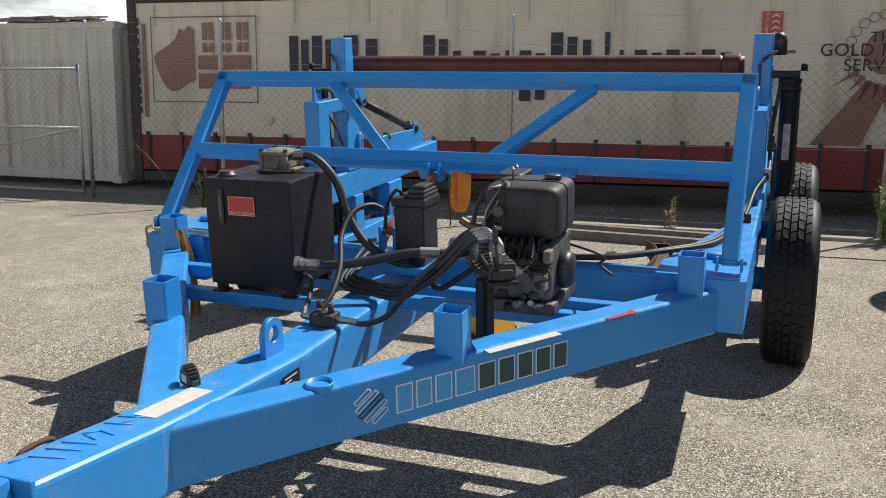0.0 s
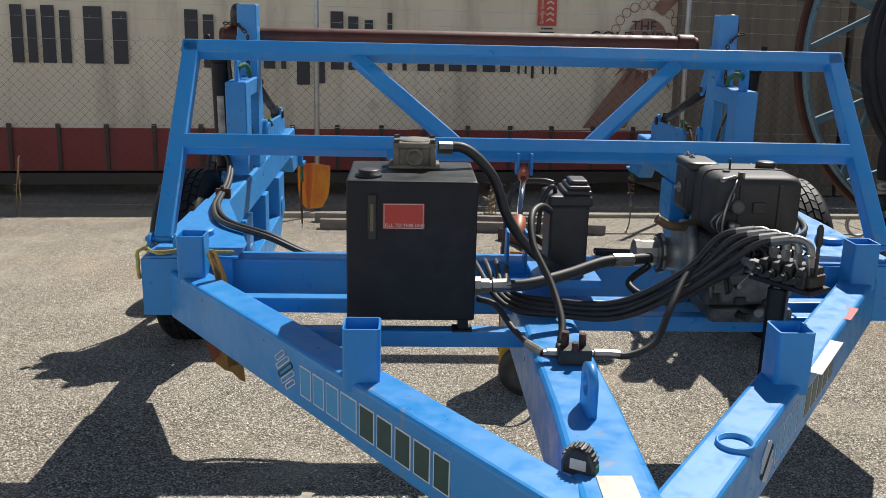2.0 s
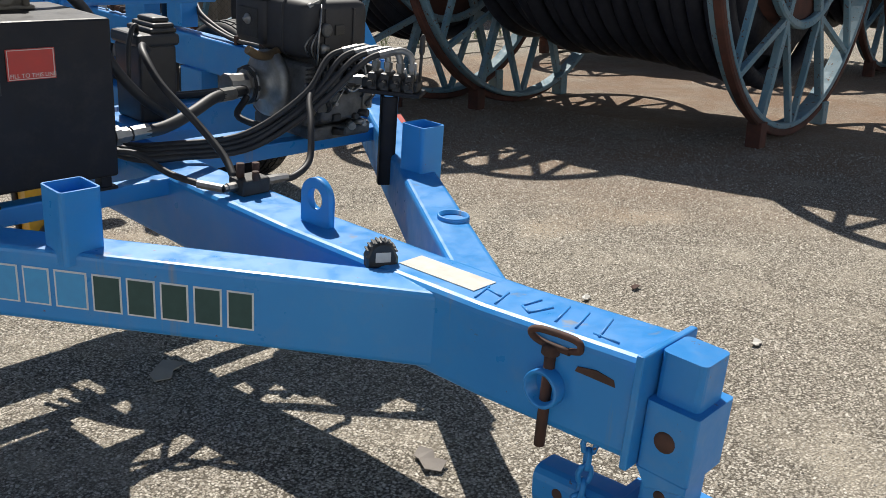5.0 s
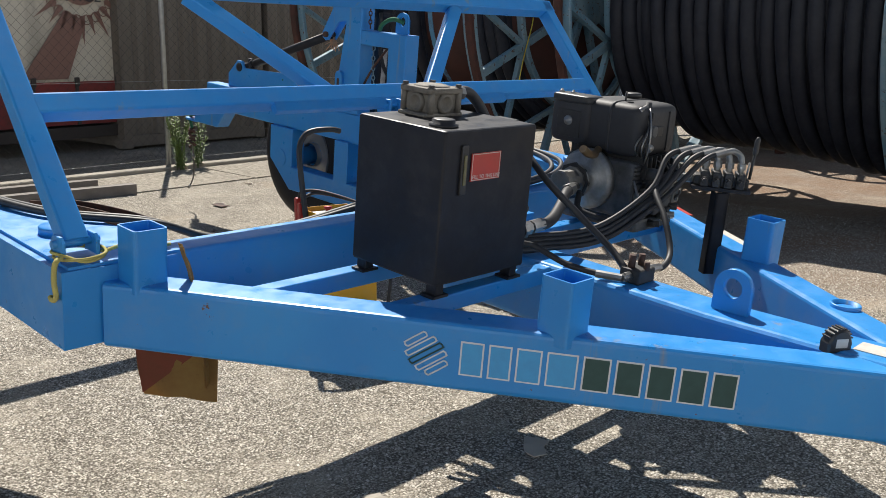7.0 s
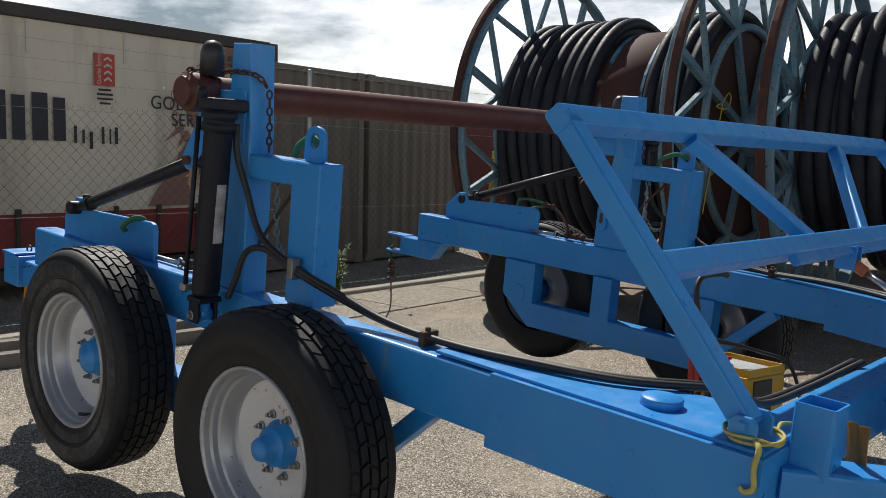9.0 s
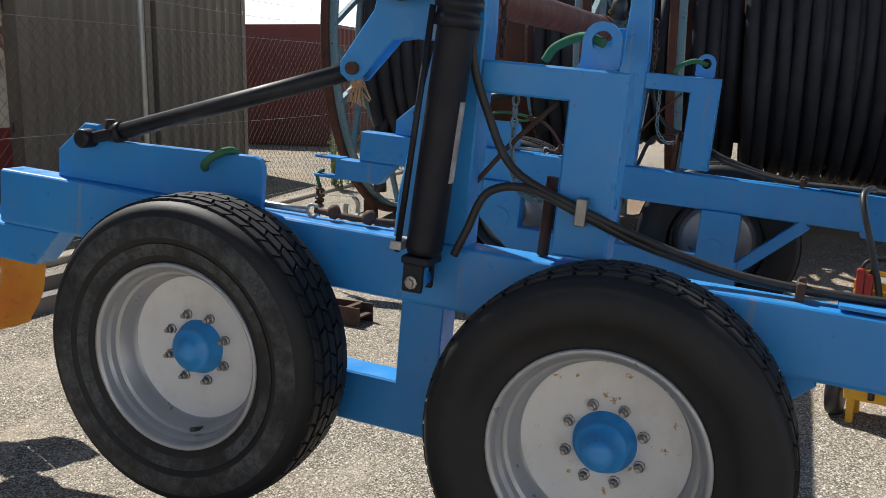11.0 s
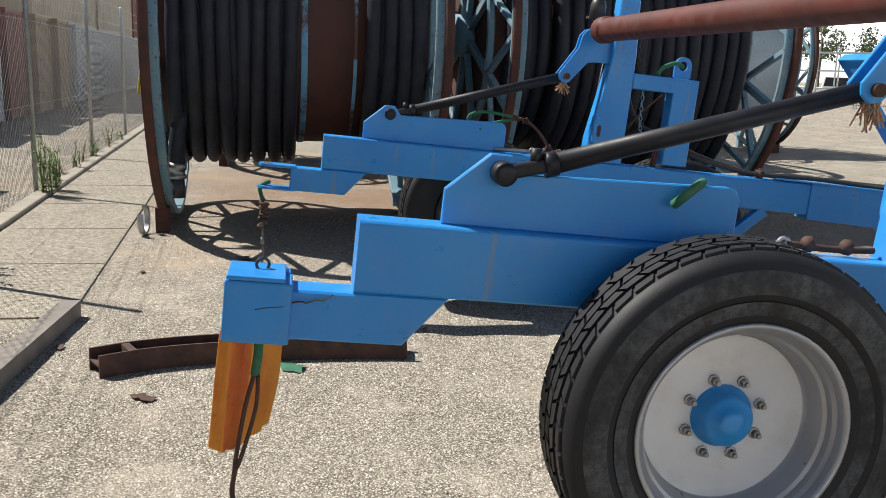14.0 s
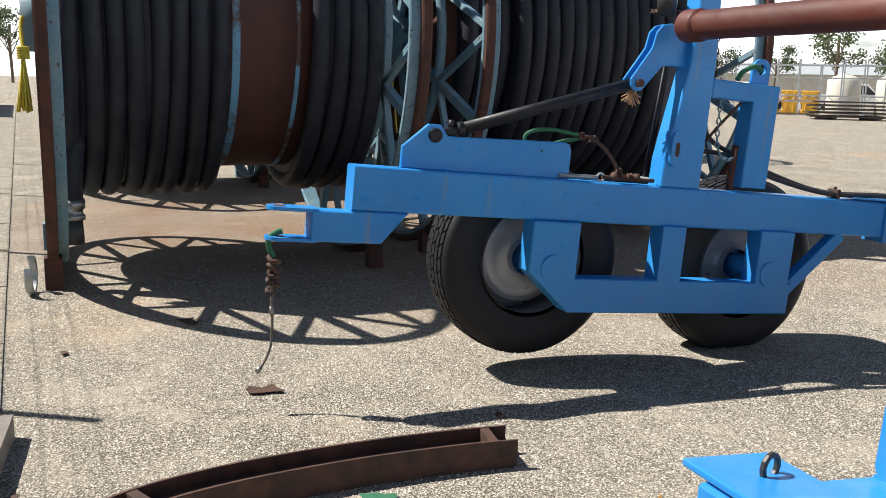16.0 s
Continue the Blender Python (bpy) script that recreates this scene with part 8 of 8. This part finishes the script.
# ---- more reels beyond ----
rng = random.Random(12)
reel("empty pale blue steel pipe reel with rusty rims", (11.7, 2.9, 1.87), (11.75, 0.3, 1.87), 1.87, 1.15, [], 0.73, M_TEAL, rng)
M_PALECORE = paint("rust-stained_pale_paint", (0.33, 0.40, 0.45), (0.27, 0.34, 0.40), rust=(0.22, 0.10, 0.05), rough=0.5, chips=0.62, dust=0.3)
reel("empty rust-stained pale blue-grey steel pipe reel", (14.2, -0.6, 1.87), (14.3, -3.2, 1.87), 1.87, 1.3, [], 0.73, M_PALECORE, rng)
reel("far steel pipe reel wound with black flexible pipe", (10.6, 7.75, 1.87), (10.75, 5.35, 1.87), 1.87, 1.0, [(0.1, 2.3, 1.35, 0.09)], 0.73, M_CORE, rng)
reel("far steel pipe reel wound with black flexible pipe", (11.2, 5.0, 1.87), (11.3, 3.15, 1.87), 1.87, 1.0, [(0.1, 1.75, 1.30, 0.09)], 0.73, M_CORE, rng)
# pipe end with coupling hanging off the first reel
pend = thing("pipe_end", "black pipe end with bright coupling hanging at the reel", "pipe end")
b = bmesh.new()
hose(b, [(4.35, 7.62, 1.15), (4.28, 7.66, 0.95), (4.28, 7.68, 0.75), (4.30, 7.68, 0.62)], 0.07, 12)
part("pipe", b, M_PIPE, pend)
b = bmesh.new()
lathe(b, (4.30, 7.68, 0.64), (4.30, 7.69, 0.2), [(0, 0.055), (0.0, 0.08), (0.06, 0.08), (0.07, 0.066), (0.10, 0.066), (0.11, 0.08), (0.14, 0.08), (0.145, 0.06)], 18)
part("coupling", b, M_STEEL, pend)
b = bmesh.new()
lathe(b, (4.30, 7.683, 0.50), (4.30, 7.69, 0.2), [(0, 0.06), (0.10, 0.068), (0.17, 0.07), (0.175, 0.05)], 16)
part("cap", b, M_PLASTIC, pend)
yrope = thing("yellow_rope", "bundle of frayed yellow rope tied to the reel rim", "rope")
b = bmesh.new()
rr = random.Random(8)
knot = Vector((4.22, 7.93, 1.62))
for k in range(5):
    hose(b, [knot + Vector((0.03 * math.cos(q), 0.03 * math.sin(q), 0.016 * k - 0.03)) for q in (0, 1.6, 3.1, 4.7, 6.3)], 0.011, 6)
hose(b, [knot + Vector((0.02, 0, 0.02)), knot + Vector((0.10, 0.01, 0.16)), knot + Vector((0.14, 0.0, 0.24))], 0.014, 6)
part("knot", b, M_YELLOW_ROPE, yrope)
b = bmesh.new()
for k in range(34):
    q = rr.uniform(0, 6.28)
    w = rr.uniform(0.2, 1.0)
    end = knot + Vector((0.085 * w * math.cos(q), 0.06 * w * math.sin(q), -0.36 + rr.uniform(-0.03, 0.05)))
    hose(b, [knot, knot.lerp(end, 0.5) + Vector((rr.uniform(-0.012, 0.012), 0, 0)), end], 0.008, 5, 3)
part("tassel", b, M_YELLOW_ROPE, yrope)
rtwine = thing("twine", "thin yellow twine looped on a reel spoke", "twine")
b = bmesh.new()
hose(b, [(4.46, 5.39, 2.14), (4.56, 5.38, 2.24), (4.62, 5.38, 2.20), (4.56, 5.38, 2.10), (4.44, 5.40, 2.09), (4.40, 5.42, 2.11), (4.44, 5.39, 2.13), (4.42, 5.38, 2.05), (4.34, 5.38, 1.80), (4.30, 5.38, 1.62), (4.20, 5.38, 1.35), (4.13, 5.38, 1.10)], 0.006, 5, 6)
part("strand", b, M_YELLOW_ROPE, rtwine)
chock = thing("wheel_chock", "pale steel ring wedge beside the reel foot", "wedge")
b = bmesh.new()
ring_bar(b, (4.22, 7.97, 0.14), (0.1, 1, 0), 0.12, 0.05, 0.025, 24, 20, 300)
part("ring", b, M_GALV, chock)

# ---- far side of the yard ----
FAR = -130.0  # heading of the far rows


def barrier(x, y, z):
    ob = thing("plastic_barrier", "yellow plastic road barrier in a stack", "road barrier", "stacked barriers", m=pose(x, y, z, 0, 0, FAR))
    b = bmesh.new()
    prism(b, [(-0.46, 0.0), (0.46, 0.0), (0.46, 0.14), (0.38, 0.2), (0.38, 0.46), (0.44, 0.52), (0.44, 0.6), (-0.44, 0.6), (-0.44, 0.52), (-0.38, 0.46), (-0.38, 0.2), (-0.46, 0.14)], Matrix.Translation((0, -0.5, 0)), 1.0, 0.03)
    part("shell", b, M_YELLOW, ob)
    for xx in (-0.2, 0.2):
        b = bmesh.new()
        box(b, xx - 0.05, xx + 0.05, -0.53, 0.53, 0.16, 0.5, 0.02)
        part("rib", b, M_YELLOW, ob)


for k in range(4):
    for j in range(2):
        barrier(38.9 - 0.64 * k, -27.3 - 0.77 * k, 0.1 + 0.61 * j)
pal = thing("pallet", "timber pallet under stacked barriers", "pallet", m=pose(38.0, -28.4, 0, 0, 0, FAR))
for yy in (-0.45, 0.0, 0.45):
    b = bmesh.new()
    box(b, -1.9, 1.9, yy - 0.05, yy + 0.05, 0.0, 0.1, 0.005)
    part("bearer", b, M_TIMBER, pal)


def rack(x, y, n, h):
    ob = thing("steel_rack", "galvanised steel frame rack with lattice deck", "rack", "far racks", m=pose(x, y, 0, 0, 0, FAR))
    for k in range(n + 1):
        for yy in (0, 1.2):
            b = bmesh.new()
            box(b, k * 1.1 - 0.035, k * 1.1 + 0.035, yy - 0.035, yy + 0.035, 0.0, h - 0.3 * (k % 3 == 1), 0.004)
            part("upright", b, M_GALV, ob)
    for z in (0.75, 1.05, 2.0, h - 0.33):
        for yy in (0, 1.2):
            b = bmesh.new()
            box(b, 0, n * 1.1, yy - 0.03, yy + 0.03, z - 0.035, z + 0.035, 0.004)
            part("rail", b, M_GALV, ob)
    for k in range(n * 3):
        b = bmesh.new()
        w = 1.1 / 3
        member(b, (k * w, 0, 0.75 + 0.3 * (k % 2)), (k * w + w, 0, 1.05 - 0.3 * (k % 2)), 0.035, 0.035, 0.003)
        part("lattice", b, M_GALV, ob)


rack(43.9, -19.6, 7, 3.3)
rack(38.7, -25.9, 7, 3.0)
rack(33.5, -32.2, 7, 3.3)


def tank_far(x, y):
    ob = thing("storage_tank", "cream plastic storage tank among the racks", "tank", "far tanks", m=pose(x, y, 0))
    b = bmesh.new()
    lathe(b, (0, 0, 0), (0, 0, 3), [(0, 0.1), (0.0, 0.85), (0.1, 0.9), (1.9, 0.9), (2.05, 0.8), (2.2, 0.4), (2.25, 0.2), (2.3, 0.19), (2.3, 0.001)], 28)
    part("shell", b, M_CREAM_OLD, ob)
    for z in (0.6, 1.2):
        b = bmesh.new()
        ring_bar(b, (0, 0, z), (0, 0, 1), 0.9, 0.06, 0.03, 28)
        part("hoop", b, M_CREAM_OLD, ob)


tank_far(37.6, -32.6)
tank_far(35.8, -34.4)
plates = thing("steel_plate_stack", "stack of dark steel road plates on bearers", "steel plates")
rng = random.Random(5)
for k in range(5):
    b = bmesh.new()
    m = pose(31.2 + rng.uniform(-0.2, 0.2), -26.6 + rng.uniform(-0.2, 0.2), 0.12 + 0.17 * k, 0, 0, FAR + rng.uniform(-6, 6))
    loft(b, [[m @ Vector((px, py, z)) for px, py in rect(-1.7, 1.7, -0.8, 0.8)] for z in (0.0, 0.07)])
    part("plate", b, M_DARK_RAIL, plates)
for xx in (30.5, 31.9):
    b = bmesh.new()
    box(b, xx - 0.6, xx + 0.6, -27.4 + (xx - 30.5), -27.2 + (xx - 30.5), 0.0, 0.12, 0.005)
    part("bearer", b, M_TIMBER, plates)
M_GLASS = make_simple("dark_vehicle_glass", (0.02, 0.025, 0.03), (0.03, 0.035, 0.04), 0.08, scale=3)
M_CAR = make_simple("white_vehicle_paint", (0.78, 0.78, 0.77), (0.72, 0.72, 0.71), 0.25, scale=2)


def ute(x, y, rz, label):
    """A parked utility: cab with windows, tray, wheels."""
    ob = thing("utility_vehicle", label, "vehicle", "parked vehicles", m=pose(x, y, 0, 0, 0, rz))
    b = bmesh.new()
    prism(b, [(-2.5, 0.45), (2.4, 0.45), (2.45, 0.75), (2.3, 1.0), (1.2, 1.08), (0.5, 1.75), (-0.9, 1.78), (-1.05, 1.05), (-2.5, 1.05)], Matrix.Translation((0, -0.85, 0)), 1.7, 0.06)
    part("body", b, M_CAR, ob)
    for yy in (-0.86, 0.852):
        for wa, wb, wc, wd in ((1.02, 0.45, -0.05, -0.05), (-0.12, -0.12, -0.8, -0.9)):
            b = bmesh.new()
            loft(b, [[Vector((px, y2, pz)) for px, pz in ((wa, 1.12), (wb, 1.66), (wc, 1.67), (wd, 1.12))] for y2 in (yy, yy + 0.008)])
            part("side_window", b, M_GLASS, ob)
    b = bmesh.new()
    loft(b, [[Vector((1.16 + o, -0.7, 1.12)), Vector((1.16 + o, 0.7, 1.12)), Vector((0.56 + o, 0.66, 1.68)), Vector((0.56 + o, -0.66, 1.68))] for o in (0.0, 0.02)])
    part("windscreen", b, M_GLASS, ob)
    for wx in (-1.6, 1.55):
        for wy in (-0.88, 0.68):
            b = bmesh.new()
            lathe(b, (wx, wy, 0.36), (wx, wy + 3, 0.36), [(0, 0.2), (0.0, 0.34), (0.02, 0.36), (0.18, 0.36), (0.2, 0.34), (0.2, 0.2)], 22)
            part("wheel", b, M_TYRE, ob)


for vx, vy, va in ((45.2, -32.5, FAR), (49.4, -27.4, FAR), (41.3, -37.4, FAR), (53.2, -22.6, FAR + 180), (37.4, -42.2, FAR)):
    ute(vx, vy, va, "white parked utility vehicle beyond the racks")
shed = thing("shed", "long low shed with a pale roof in the distance", "shed", m=pose(112, -98, 0, 0, 0, 50))
b = bmesh.new()
box(b, -20, 20, -6, 6, 0, 3.4, 0.05)
part("wall", b, M_CREAM_OLD, shed)
b = bmesh.new()
loft(b, [[Vector((xx, -6.5, 3.4)), Vector((xx, 0, 5.2)), Vector((xx, 6.5, 3.4))] for xx in (-20.5, 20.5)])
part("roof", b, M_GREY_CONT, shed)


def tree(x, y, h, seed):
    r = random.Random(seed)
    ob = thing("tree", "dark green gum tree in the distance", "tree", "distant trees", m=pose(x, y, 0))
    b = bmesh.new()
    hose(b, [(0, 0, 0), (0.1, 0.05, h * 0.25), (-0.1, 0.1, h * 0.5), (0.15, 0, h * 0.8)], h * 0.02, 8, 4)
    part("trunk", b, M_BARK, ob)
    b = bmesh.new()
    lv = bmesh.new()
    for k in range(12):
        a = r.uniform(0, 6.28)
        z0 = h * r.uniform(0.3, 0.6)
        tip = Vector((math.cos(a) * h * r.uniform(0.15, 0.38), math.sin(a) * h * r.uniform(0.15, 0.38), h * r.uniform(0.55, 1.0)))
        hose(b, [(0, 0, z0), tip * 0.6 + Vector((0, 0, z0 * 0.4)), tip], h * 0.007, 5, 3)
        for q in range(85):
            c = tip + Vector((r.gauss(0, h * 0.075), r.gauss(0, h * 0.075), r.gauss(0, h * 0.055)))
            u = Vector((r.gauss(0, 1), r.gauss(0, 1), r.gauss(0, 1))).normalized()
            v = u.orthogonal().normalized()
            sz = h * r.uniform(0.018, 0.035)
            face(lv, [lv.verts.new(c + u * sz * p + v * sz * q2) for p, q2 in ((-1, 0), (0, -0.5), (1, 0), (0, 0.5))])
    tagged(part("limb", b, M_BARK, ob), kind="stuff")
    lob = part("crown", lv, M_TREE, ob)
    tagged(lob, kind="stuff")


rng = random.Random(77)
for k in range(30):
    a = radians(-76 + 3.3 * k)
    d = rng.uniform(125, 150)
    tree(d * math.cos(a), d * math.sin(a), rng.uniform(6.0, 10.5), 50 + k)
